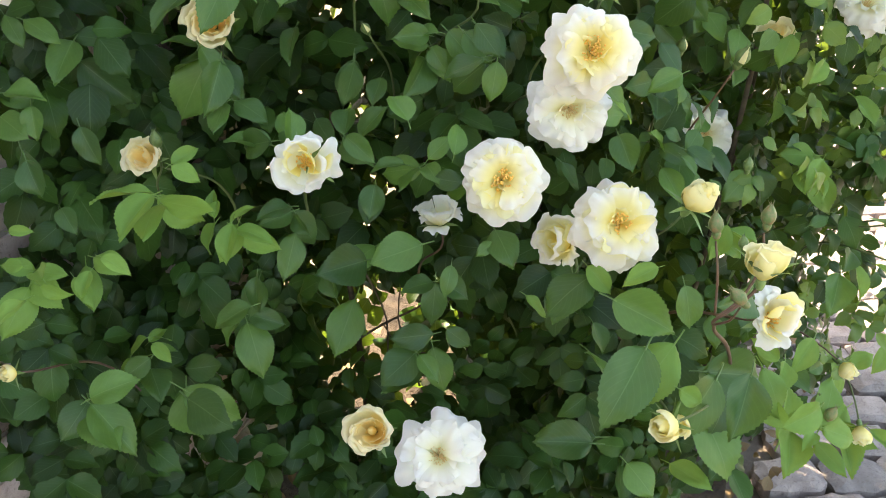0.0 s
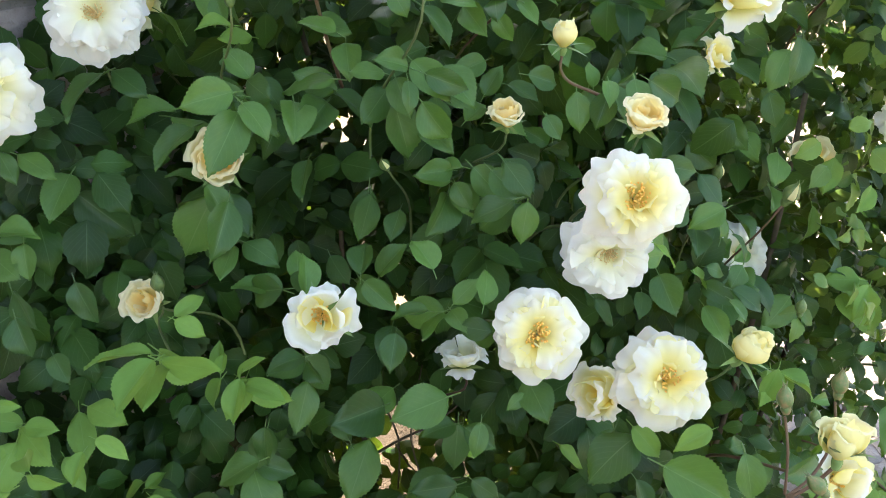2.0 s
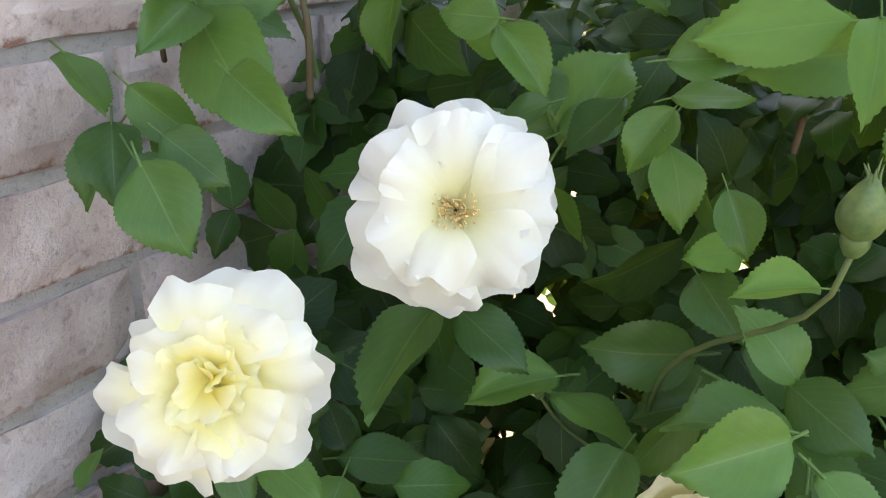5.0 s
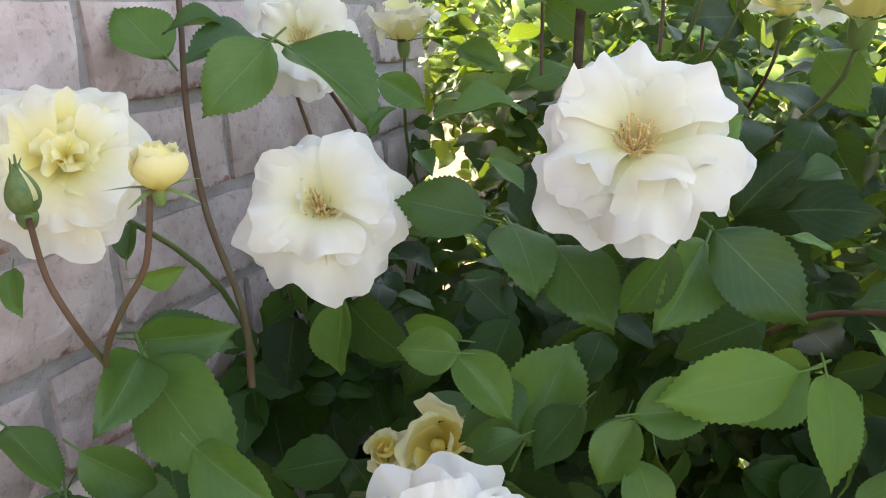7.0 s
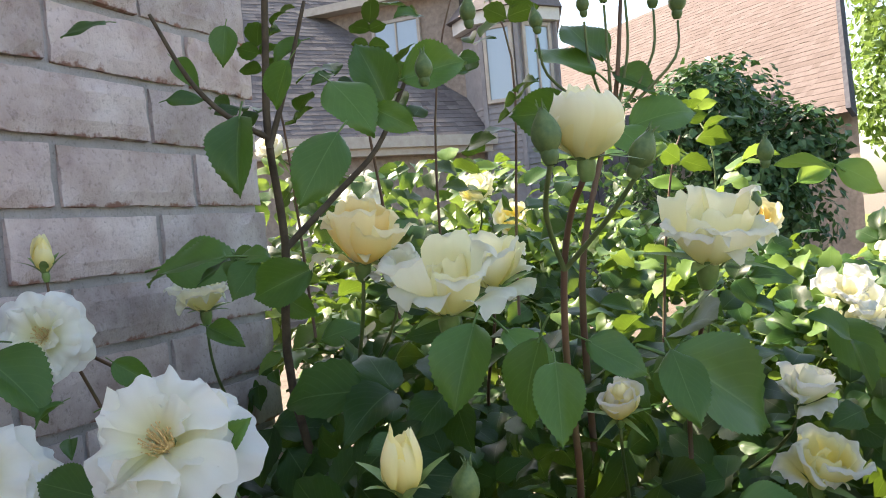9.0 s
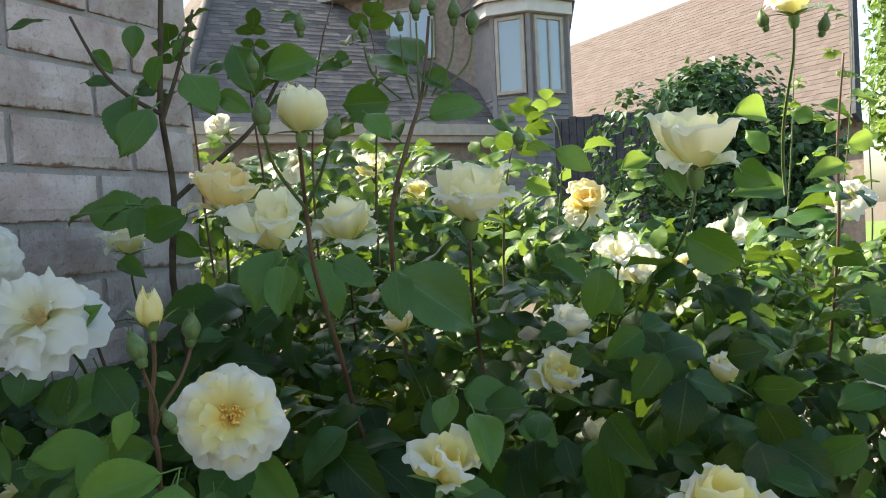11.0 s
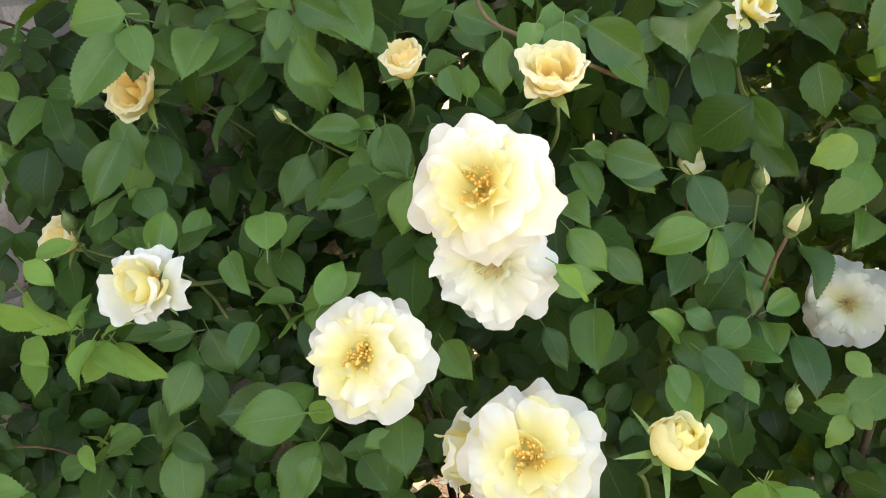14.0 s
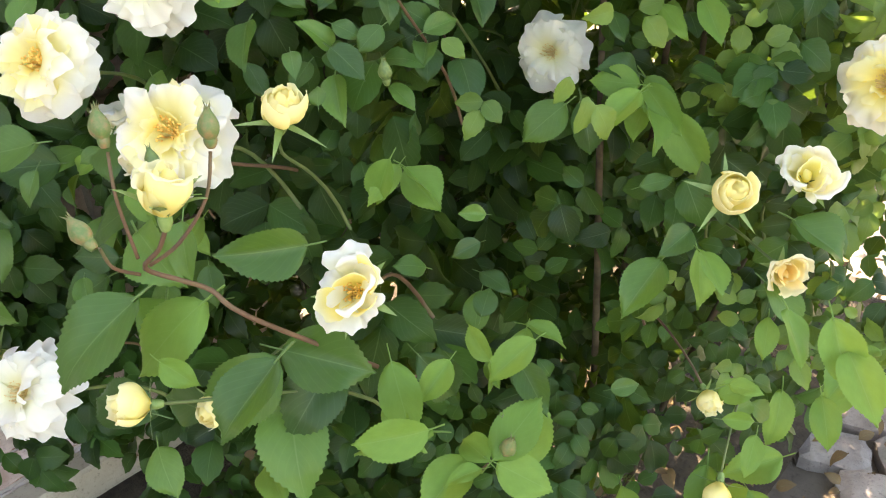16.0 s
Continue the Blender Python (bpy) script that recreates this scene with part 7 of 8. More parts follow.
def smooth_way(points):
    """The points with soft bends between them."""
    p = [Vector(q) for q in points]
    out = []
    for i in range(len(p) - 1):
        a, b, c, e = p[max(0, i - 1)], p[i], p[i + 1], p[min(len(p) - 1, i + 2)]
        for k in range(4):
            t = k / 4
            out.append(0.5 * (2 * b + (c - a) * t + (2 * a - 5 * b + 4 * c - e) * t * t + (3 * b - a - 3 * c + e) * t ** 3))
    return out + [p[-1]]


def cane(points, r0, r1, mat, label=""):
    v, f = tube_data(smooth_way(points), r0, r1, 7)
    child("cane", mesh_of("cane", v, f, [mat]), rose, None, label)


# twigs across the opening low in the bush
cane([(-0.54, 1.10, 0.42), (-0.45, 1.11, 0.50), (-0.38, 1.13, 0.55), (-0.30, 1.12, 0.66)], 0.0026, 0.0014, BARK)
cane([(-0.47, 1.08, 0.62), (-0.44, 1.10, 0.52), (-0.45, 1.12, 0.40)], 0.0020, 0.0013, BARK)
cane([(-0.36, 1.05, 0.44), (-0.41, 1.08, 0.54), (-0.40, 1.10, 0.66)], 0.0018, 0.0011, BARK)
cane([(-0.45, 1.11, 0.50), (-0.40, 1.07, 0.49), (-0.33, 1.04, 0.52)], 0.0014, 0.0009, BARK)
# the bare dark shoot at the corner of the wall
cane([(-0.56, 1.10, 1.10), (-0.577, 1.03, 1.34), (-0.570, 1.026, 1.466), (-0.566, 1.010, 1.550), (-0.558, 1.006, 1.620), (-0.548, 1.002, 1.70)], 0.0040, 0.0024, BARK, "bare dark brown shoot")
cane([(-0.570, 1.026, 1.462), (-0.539, 1.061, 1.503), (-0.516, 1.094, 1.539), (-0.502, 1.123, 1.590), (-0.493, 1.150, 1.627)], 0.0030, 0.0016, BARK)
cane([(-0.566, 1.010, 1.548), (-0.583, 0.983, 1.565), (-0.601, 0.966, 1.593), (-0.618, 0.951, 1.640)], 0.0026, 0.0014, BARK)
cane([(-0.566, 1.010, 1.540), (-0.550, 1.018, 1.589), (-0.533, 1.026, 1.650)], 0.0026, 0.0014, BARK)
# the shoot that carries the cream bud
cane([(-0.345, 1.02, 1.20), (-0.335, 0.970, 1.260), (-0.322, 0.928, 1.320), (-0.315, 0.899, 1.360), (-0.309, 0.873, 1.401), (-0.302, 0.856, 1.442), (-0.292, 0.838, 1.468), (-0.281, 0.820, 1.482)], 0.0024, 0.0014, STEM_RED)
cane([(-0.302, 0.856, 1.442), (-0.297, 0.815, 1.468), (-0.286, 0.788, 1.488)], 0.0014, 0.0011, STEM)
cane([(-0.302, 0.856, 1.442), (-0.278, 0.838, 1.462), (-0.259, 0.821, 1.481)], 0.0014, 0.0011, STEM)
green_bud((-0.286, 0.788, 1.494), (-0.10, 0.0, 1.0), 0.028, cane=False)
green_bud((-0.258, 0.820, 1.486), (0.45, 0.0, 0.9), 0.026, cane=False)
cane([(-0.335, 0.735, 1.366), (-0.341, 0.741, 1.347), (-0.35, 0.745, 1.318), (-0.353, 0.753, 1.287), (-0.371, 0.774, 1.242), (-0.384, 0.815, 1.19), (-0.392, 0.865, 1.12)], 0.0013, 0.0019, STEM_RED)
green_bud((-0.312, 0.700, 1.362), (-0.30, -0.10, 1.0), 0.026, cane=False)
green_bud((-0.318, 0.748, 1.366), (0.20, -0.10, 1.0), 0.026, cane=False)
cane([(-0.312, 0.701, 1.356), (-0.316, 0.712, 1.338), (-0.332, 0.731, 1.324), (-0.348, 0.745, 1.308)], 0.0010, 0.0013, STEM_RED)
cane([(-0.318, 0.748, 1.360), (-0.324, 0.744, 1.342), (-0.334, 0.738, 1.325), (-0.350, 0.747, 1.306)], 0.0010, 0.0013, STEM_RED)
green_bud((-0.314, 0.724, 1.318), (-0.20, -0.30, 0.9), 0.019, cane=False)
cane([(-0.166, 0.822, 1.186), (-0.168, 0.826, 1.170), (-0.160, 0.832, 1.158), (-0.140, 0.850, 1.146), (-0.11, 0.90, 1.12)], 0.0012, 0.0016, STEM_RED)
# a spire of buds
cane([(-0.36, 1.12, 1.28), (-0.346, 1.070, 1.420), (-0.328, 1.080, 1.505), (-0.314, 1.087, 1.551), (-0.305, 1.092, 1.625)], 0.0030, 0.0014, STEM_RED)
for bx, by, bz, size in ((-0.363, 1.066, 1.608, 0.024), (-0.331, 1.081, 1.617, 0.022), (-0.317, 1.088, 1.628, 0.028), (-0.302, 1.092, 1.630, 0.022), (-0.284, 1.103, 1.622, 0.032), (-0.268, 1.109, 1.612, 0.030)):
    foot = Vector((-0.318 + 0.4 * (bx + 0.318), 1.088, 1.548))
    tip = Vector((bx, by, bz - 0.008))
    cane([foot, (foot + tip) / 2 + Vector((0.25 * (bx + 0.318), 0, 0)), tip], 0.0013, 0.0009, STEM)
    green_bud((bx, by, bz), (2.0 * (bx + 0.318), -0.1, 1.0), size, cane=False)
for bx, by, bz in ((-0.391, 0.999, 1.605), (-0.401, 0.938, 1.560), (-0.103, 1.184, 1.520), (-0.215, 1.077, 1.494), (-0.048, 1.207, 1.405), (-0.230, 1.234, 1.460)):
    green_bud((bx, by, bz), (0.05, -0.1, 1.0), 0.026)
# the far bloom with a bud on either side
green_bud((-0.014, 1.330, 1.622), (-0.25, 0.0, 1.0), 0.030)
green_bud((0.042, 1.335, 1.610), (0.25, 0.0, 1.0), 0.030)
cane([(0.04, 1.40, 1.25), (0.053, 1.363, 1.398), (0.054, 1.364, 1.490), (0.063, 1.370, 1.590)], 0.0022, 0.0012, STEM_RED)
# canes by the wall
cane([(-0.757, 0.880, 1.20), (-0.757, 0.880, 1.252), (-0.787, 0.896, 1.306), (-0.800, 0.905, 1.369), (-0.803, 0.915, 1.441), (-0.800, 0.915, 1.56), (-0.788, 0.905, 1.64), (-0.770, 0.890, 1.72)], 0.0026, 0.0014, STEM_RED)
cane([(-0.712, 0.694, 1.356), (-0.713, 0.698, 1.332), (-0.710, 0.704, 1.312), (-0.722, 0.726, 1.287), (-0.750, 0.770, 1.248)], 0.0012, 0.0017, STEM_RED)
cane([(-0.667, 0.709, 1.365), (-0.674, 0.709, 1.336), (-0.692, 0.712, 1.315), (-0.719, 0.727, 1.287), (-0.758, 0.764, 1.240)], 0.0012, 0.0016, STEM_RED)
# the cluster of buds over the wide leaves
cane([(0.077, 0.650, 0.958), (0.066, 0.648, 0.940), (0.050, 0.645, 0.923), (0.051, 0.664, 0.905), (0.053, 0.680, 0.890), (0.066, 0.694, 0.868), (0.08, 0.78, 0.78)], 0.0013, 0.0018, STEM_RED, "red young shoot")
cane([(0.073, 0.686, 0.985), (0.076, 0.676, 0.962), (0.066, 0.660, 0.938), (0.051, 0.648, 0.924)], 0.0010, 0.0012, STEM_RED)
cane([(0.065, 0.618, 0.955), (0.060, 0.624, 0.938), (0.050, 0.641, 0.921)], 0.0009, 0.0011, STEM_RED)
cane([(0.039, 0.647, 0.990), (0.045, 0.642, 0.965), (0.049, 0.643, 0.930)], 0.0009, 0.0011, STEM_RED)
green_bud((0.074, 0.687, 0.993), (0.0, 0.1, 1.0), 0.027, cane=False, bronze=True)
green_bud((0.038, 0.647, 0.998), (-0.2, 0.1, 1.0), 0.026, cane=False, bronze=True)
green_bud((0.066, 0.613, 0.962), (-0.6, -0.1, 0.6), 0.025, cane=False, bronze=True)
green_bud((0.060, 0.660, 0.982), (-0.2, 0.0, 1.0), 0.018, cane=False)
green_bud((0.055, 0.836, 0.976), (0.0, -0.1, 1.0), 0.022)
green_bud((0.166, 0.814, 0.742), (0.0, 0.1, 1.0), 0.025, cane=False, bronze=True)
green_bud((0.178, 0.805, 0.737), (0.3, 0.0, 0.9), 0.028, cane=False, bronze=True)
cane([(0.166, 0.814, 0.736), (0.170, 0.800, 0.729), (0.158, 0.787, 0.710)], 0.0010, 0.0014, STEM_RED)
cane([(0.178, 0.805, 0.731), (0.174, 0.803, 0.729), (0.170, 0.800, 0.729)], 0.0010, 0.0013, STEM_RED)

# ---- the neighbours and the distance ----
def shingles(name, corner, along, up, width, rise, course, mat, parent, seed, trim=None):
    """A roof face of overlapping shingle courses; trim(s, w) gives where a row starts and ends."""
    r = random.Random(seed)
    along, up = Vector(along).normalized(), Vector(up).normalized()
    n = along.cross(up).normalized()
    if n.z < 0:
        n = -n
    rows = int(rise / course)
    verts, faces = [], []
    low, high = (trim(0.0), trim(rise)) if trim else ((0.0, width), (0.0, width))
    for x, y in ((low[0], 0.0), (low[1], 0.0), (high[1], rise), (high[0], rise)):
        verts.append(Vector(corner) + along * x + up * y - n * 0.012)
    faces.append((0, 1, 2, 3))
    for k in range(rows):
        w0, w1 = k * course, (k + 1.25) * course
        a, b = trim(w0) if trim else (0.0, width)
        if b - a < 0.1:
            continue
        s = a
        while s < b - 0.02:
            e = min(b, s + r.uniform(0.16, 0.42))
            lift = r.uniform(0.008, 0.015)
            drop = r.uniform(-0.012, 0.012)
            q = [Vector(corner) + along * x + up * y + n * h for x, y, h in ((s, w0 + drop, lift), (e - 0.006, w0 + drop, lift), (e - 0.006, w1, 0.004), (s, w1, 0.004), (s, w0 + drop, 0.0), (e - 0.006, w0 + drop, 0.0))]
            i = len(verts)
            verts += q
            faces += [(i, i + 1, i + 2, i + 3), (i + 4, i + 5, i + 1, i)]
            s = e
    return tagged(child(name, mesh_of(name, verts, faces, [mat], smooth=False), parent, None, "overlapping roof shingles"), kind="stuff")


def shingle_material(name, a, b, c):
    m, n, l, bs = material(name, 0.9, 0.2)
    rnd = n.new("ShaderNodeNewGeometry").outputs["Random Per Island"]
    col = ramp(n, l, rnd, [(0, a), (0.5, b), (1, c)])
    f = noise_out(n, l, 9, 5, 0.65)
    col = blend(n, l, 0.6, col, ramp(n, l, f, [(0.3, (0.7, 0.7, 0.7)), (0.7, (1.15, 1.15, 1.15))]), "MULTIPLY")
    l.new(col, bs.inputs["Base Color"])
    bump(n, l, bs, f, 0.4, 0.01)
    return m


ROOF_DARK = shingle_material("grey_shingle", (0.10, 0.09, 0.09), (0.135, 0.12, 0.12), (0.17, 0.155, 0.15))
ROOF_TAN = shingle_material("weathered_cedar_shingle", (0.110, 0.084, 0.077), (0.124, 0.096, 0.089), (0.138, 0.108, 0.101))
SIDING = plain("grey_siding_paint", [(0.3, (0.19, 0.18, 0.19)), (0.7, (0.25, 0.24, 0.245))], 5, 0.7, 0.3)
TRIM = plain("beige_trim_paint", [(0.3, (0.33, 0.29, 0.25)), (0.7, (0.42, 0.38, 0.33))], 6, 0.6, 0.3)
FAR_BRICK = plain("far_tan_brick", [(0.3, (0.19, 0.155, 0.13)), (0.7, (0.30, 0.25, 0.21))], 9, 0.9, 0.2)
DARK_WOOD = plain("dark_fence_wood", [(0.3, (0.035, 0.035, 0.045)), (0.7, (0.07, 0.07, 0.08))], 6, 0.9, 0.2)
WHITE_TRIM = plain("pale_trim_paint", [(0.3, (0.50, 0.49, 0.48)), (0.7, (0.60, 0.59, 0.58))], 6, 0.6, 0.3)
m_glass, gn, gl, gb = material("window_glass", 0.06, 0.6)
gb.inputs["Base Color"].default_value = (0.30, 0.36, 0.42, 1)
gb.inputs["Metallic"].default_value = 0.15
GLASS = m_glass


def prism(bm, points, z0, z1):
    """An upright prism on a plan of points."""
    lo = [bm.verts.new((x, y, z0)) for x, y in points]
    hi = [bm.verts.new((x, y, z1)) for x, y in points]
    bm.faces.new(lo[::-1])
    bm.faces.new(hi)
    for i in range(len(points)):
        j = (i + 1) % len(points)
        bm.faces.new((lo[i], lo[j], hi[j], hi[i]))


def laps(name, a, b, z0, z1, mat, parent, step=0.125):
    """Lap siding along a wall line from a to b in plan; the outside is to the right of the way."""
    a, b = Vector((*a, 0)), Vector((*b, 0))
    d = (b - a).normalized()
    out = Vector((d.y, -d.x, 0))
    verts, faces = [], []
    z = z0
    while z < z1 - 0.01:
        t = min(z1, z + step)
        i = len(verts)
        for p, h, o in ((a, z, 0.035), (b, z, 0.035), (b, t, 0.012), (a, t, 0.012), (a, z, 0.0), (b, z, 0.0)):
            verts.append(p + out * o + Vector((0, 0, h)))
        faces += [(i, i + 1, i + 2, i + 3), (i + 4, i + 5, i + 1, i)]
        z = t
    child(name, mesh_of(name, verts, faces, [mat], smooth=False), parent)


def house_window(parent, a, b, z0, z1, panes=1):
    """A framed window set on a wall line from a to b."""
    a, b = Vector((*a, 0)), Vector((*b, 0))
    d = (b - a).normalized()
    m = Matrix((d, Vector((-d.y, d.x, 0)), Vector((0, 0, 1)))).transposed().to_4x4()
    m.translation = a
    w, h = (b - a).length, z1 - z0
    bm = bmesh.new()
    f = 0.075
    for lo, hi in (((0, -0.06, z0), (f, 0.02, z1)), ((w - f, -0.06, z0), (w, 0.02, z1)), ((f, -0.06, z0), (w - f, 0.02, z0 + f)), ((f, -0.06, z1 - f), (w - f, 0.02, z1))):
        box(bm, lo, hi, 0.006)
    if panes == 2:
        box(bm, (w / 2 - 0.02, -0.055, z0 + f), (w / 2 + 0.02, 0.02, z1 - f), 0.004)
    frame_part = part("window", bm, TRIM, parent, "painted window frame")
    frame_part.matrix_local = m
    bm = bmesh.new()
    box(bm, (f, -0.02, z0 + f), (w - f, -0.008, z1 - f))
    part("pane", bm, GLASS, frame_part)


def neighbour_house():
    house = tagged(new("neighbour_house", None), "grey sided house with bay tower and dark shingle roof", "house")
    L, R = Vector((-10.06, 12.3, 0)), Vector((-6.08, 17.2, 0))
    d = (R - L).normalized()
    b = Vector((-d.y, d.x, 0))
    bm = bmesh.new()
    prism(bm, [(p.x, p.y) for p in (L, R, R + b * 7, L + b * 7)], -0.03, 3.25)
    part("wing_wall", bm, FAR_BRICK, house, "tan brick wall under the eave")
    pitch = radians(42)
    eave = 3.32
    up = (b * math.cos(pitch) + Vector((0, 0, math.sin(pitch))))
    width = (R - L).length + 0.9
    out = -b * 0.35 - d * 0.35
    shingles("roof", L + out + Vector((0, 0, eave)), d, up, width, 6.6, 0.16, ROOF_DARK, house, 3, lambda w: (0.42 * w * math.cos(pitch), width))
    side_up = d * 0.42 * math.cos(pitch) + Vector((0, 0, math.sin(pitch)))
    lean = side_up.length
    side_w = 9.0
    shingles("roof", L + out + Vector((0, 0, eave)) , b, side_up, side_w, 6.6 * lean, 0.16, ROOF_TAN, house, 4, lambda w: (w / lean * math.cos(pitch) + 0.08, side_w))
    foot = L + out + Vector((0, 0, eave))
    hip = [foot + (d * 0.42 * math.cos(pitch) + up) * k for k in (0.0, 1.6, 3.3, 5.0, 6.5)]
    v, f = tube_data(hip, 0.11, 0.11, 6)
    child("hip_cap", mesh_of("hip_cap", v, f, [ROOF_DARK]), house)
    bm = bmesh.new()
    prism(bm, [(p.x, p.y) for p in (L - b * 0.40 - d * 0.40, R - b * 0.40 + d * 0.2, R - b * 0.30 + d * 0.2, L - b * 0.30 - d * 0.30)], eave - 0.20, eave + 0.02)
    prism(bm, [(p.x, p.y) for p in (L - b * 0.30 - d * 0.30, R - b * 0.30 + d * 0.2, R - b * 0.05 + d * 0.2, L - b * 0.05 - d * 0.05)], eave - 0.34, eave - 0.20)
    part("gutter", bm, TRIM, house, "beige eave gutter")
    # upper storey and the bay tower
    bm = bmesh.new()
    prism(bm, [(-11.5, 17.65), (-6.6, 17.65), (-6.6, 22.0), (-11.5, 22.0)], -0.03, 6.6)
    part("upper_wall", bm, FAR_BRICK, house, "beige upper storey wall")
    house_window(house, (-8.75, 17.63), (-7.55, 17.63), 5.05, 6.25, 2)
    bm = bmesh.new()
    prism(bm, [(-11.9, 17.25), (-6.3, 17.25), (-6.3, 22.2), (-11.9, 22.2)], 6.6, 6.78)
    part("gutter", bm, TRIM, house)
    plan = [(-6.65, 17.70), (-5.95, 17.0), (-5.17, 17.0), (-4.57, 17.80), (-5.75, 21.3), (-6.65, 21.3)]
    bm = bmesh.new()
    prism(bm, plan, -0.03, 5.62)
    part("tower_wall", bm, SIDING, house)
    for p, q in zip(plan[:4], plan[1:5]):
        laps("siding", p, q, 0.0, 3.92, SIDING, house)
    bm = bmesh.new()
    grow = [(-6.75, 17.5), (-6.02, 16.80), (-5.10, 16.80), (-4.42, 17.74), (-5.6, 21.4), (-6.75, 21.4)]
    prism(bm, grow, 5.60, 5.86)
    part("cornice", bm, WHITE_TRIM, house, "pale cornice band")
    bm = bmesh.new()
    cap = [(-6.85, 17.4), (-6.06, 16.70), (-5.06, 16.70), (-4.34, 17.70), (-5.5, 21.5), (-6.85, 21.5)]
    lo = [bm.verts.new((x, y, 5.86)) for x, y in cap]
    top = bm.verts.new((-5.5, 19.0, 8.2))
    bm.faces.new(lo[::-1])
    for i in range(len(lo)):
        bm.faces.new((lo[i], lo[(i + 1) % len(lo)], top))
    part("tower_roof", bm, ROOF_DARK, house, "dark pointed tower roof")
    house_window(house, (-5.88, 16.965), (-5.24, 16.965), 3.95, 5.55)
    house_window(house, (-5.09, 17.08), (-4.65, 17.66), 3.95, 5.55, 2)
    bm = bmesh.new()
    for p in plan[1:4]:
        box(bm, (p[0] - 0.05, p[1] - 0.05, 0.0), (p[0] + 0.05, p[1] + 0.05, 5.6), 0.01)
    part("corner_board", bm, SIDING, house)


def cedar_roof_house():
    house = tagged(new("far_house", None), "house with a broad weathered cedar shingle roof in sun", "house")
    br, bl = Vector((0.743, 16.0, 2.807)), Vector((-6.4, 22.5, 4.0))
    bl.z = br.z
    along = (bl - br)
    width = along.length
    along.normalize()
    back = Vector((-along.y, along.x, 0))
    if back.y < 0:
        back = -back
    pitch = radians(43)
    up = back * math.cos(pitch) + Vector((0, 0, math.sin(pitch)))
    bm = bmesh.new()
    q = [br + back * 0.4 + along * 0.15, bl + back * 0.4, bl + back * 6, br + Vector((0.02, 6.0, 0)) + along * 0.15]
    prism(bm, [(p.x, p.y) for p in q], -0.03, br.z + 0.1)
    part("wall", bm, FAR_BRICK, house)
    k, c = br.x / br.y + 0.001, math.cos(pitch)
    slant = c * (k * back.y - back.x) / (along.x - k * along.y)
    shingles("roof", br, along, up, width + 7.0, 7.0, 0.17, ROOF_TAN, house, 8, lambda w: (slant * w, width + 7.0))
    bm = bmesh.new()
    n = up.cross(along).normalized()
    n = n if n.z > 0 else -n
    top = br + up * 7.0 + along * slant * 7.0
    vs = [br + n * -0.12, br + n * 0.08, top + n * 0.08, top - n * 0.12]
    out = -along * 0.10
    lo = [bm.verts.new(v) for v in vs]
    hi = [bm.verts.new(v + out) for v in vs]
    bm.faces.new(lo)
    bm.faces.new(hi[::-1])
    for i in range(4):
        bm.faces.new((lo[i], lo[(i + 1) % 4], hi[(i + 1) % 4], hi[i]))
    part("rake_board", bm, DARK_WOOD, house, "dark rake board")


def fence():
    f = tagged(new("wood_fence", None), "dark stained board fence in shade", "fence")
    bm = bmesh.new()
    box(bm, (-4.3, 15.62, -0.03), (-2.3, 15.66, 3.2), 0.004)
    part("panel", bm, DARK_WOOD, f)
    for i in range(14):
        bm = bmesh.new()
        x = -4.3 + 0.143 * i
        box(bm, (x, 15.58, -0.03), (x + 0.135, 15.618, 3.16 + 0.03 * (i % 3)), 0.005)
        part("board", bm, DARK_WOOD, f)


def leafy(name, label, category, centre, size, count, leaf_size, mat, seed, trunk_r, lumps=9, long=0.35):
    """A shrub or tree: trunk with limbs, and a crown of small leaves in uneven clumps."""
    r = random.Random(seed)
    ob = tagged(new(name, None), label, category)
    c, s = Vector(centre), Vector(size)
    pieces = []
    foot = Vector((c.x, c.y, -0.05))
    pieces.append(tube_data(curve_points(foot, foot + Vector((0.1, 0, c.z * 0.4)), c - Vector((0.1, 0, s.z * 0.6)), c, 8), trunk_r, trunk_r * 0.4, 8))
    clumps = []
    for i in range(lumps):
        a, h = r.uniform(0, 6.3), r.uniform(-0.75, 0.85)
        k = math.sqrt(max(0.05, 1 - h * h)) * r.uniform(0.45, 0.82)
        p = c + Vector((s.x * k * math.cos(a), s.y * k * math.sin(a), s.z * h * 0.8))
        clumps.append((p, r.uniform(0.30, 0.52)))
        mid = c - Vector((0, 0, s.z * 0.4))
        pieces.append(tube_data(curve_points(mid, (mid + p) / 2 + Vector((0, 0, 0.1)), p - Vector((0, 0, 0.1)), p, 5), trunk_r * 0.4, trunk_r * 0.1, 5))
    v, f = joined(pieces)
    child("trunk", mesh_of("trunk", v, f, [BARK]), ob)
    verts, faces, uvs = [], [], []
    shape = [(-0.0, 0, 0), (-long, 0.45, 0.05), (0, 1.0, -0.12), (long, 0.45, 0.05)]
    for i in range(count):
        p, k = r.choice(clumps)
        d = Vector((r.gauss(0, 1), r.gauss(0, 1), r.gauss(0, 1))).normalized()
        at = p + Vector((d.x * s.x * k, d.y * s.y * k, d.z * s.z * k)) * r.uniform(0.75, 1.05)
        m = facing(at, d + Vector((r.gauss(0, 0.5), r.gauss(0, 0.5), 0.5 + r.gauss(0, 0.4))), r.uniform(0, 360), leaf_size * r.uniform(0.7, 1.3))
        n = len(verts)
        verts += [m @ Vector(q) for q in shape]
        uvs += [(0.5, 0.0), (0.0, 0.45), (0.5, 1.0), (1.0, 0.45)]
        faces += [(n, n + 2, n + 1), (n, n + 3, n + 2)]
    child("crown", mesh_of("crown", verts, faces, [mat], uvs, smooth=False), ob)


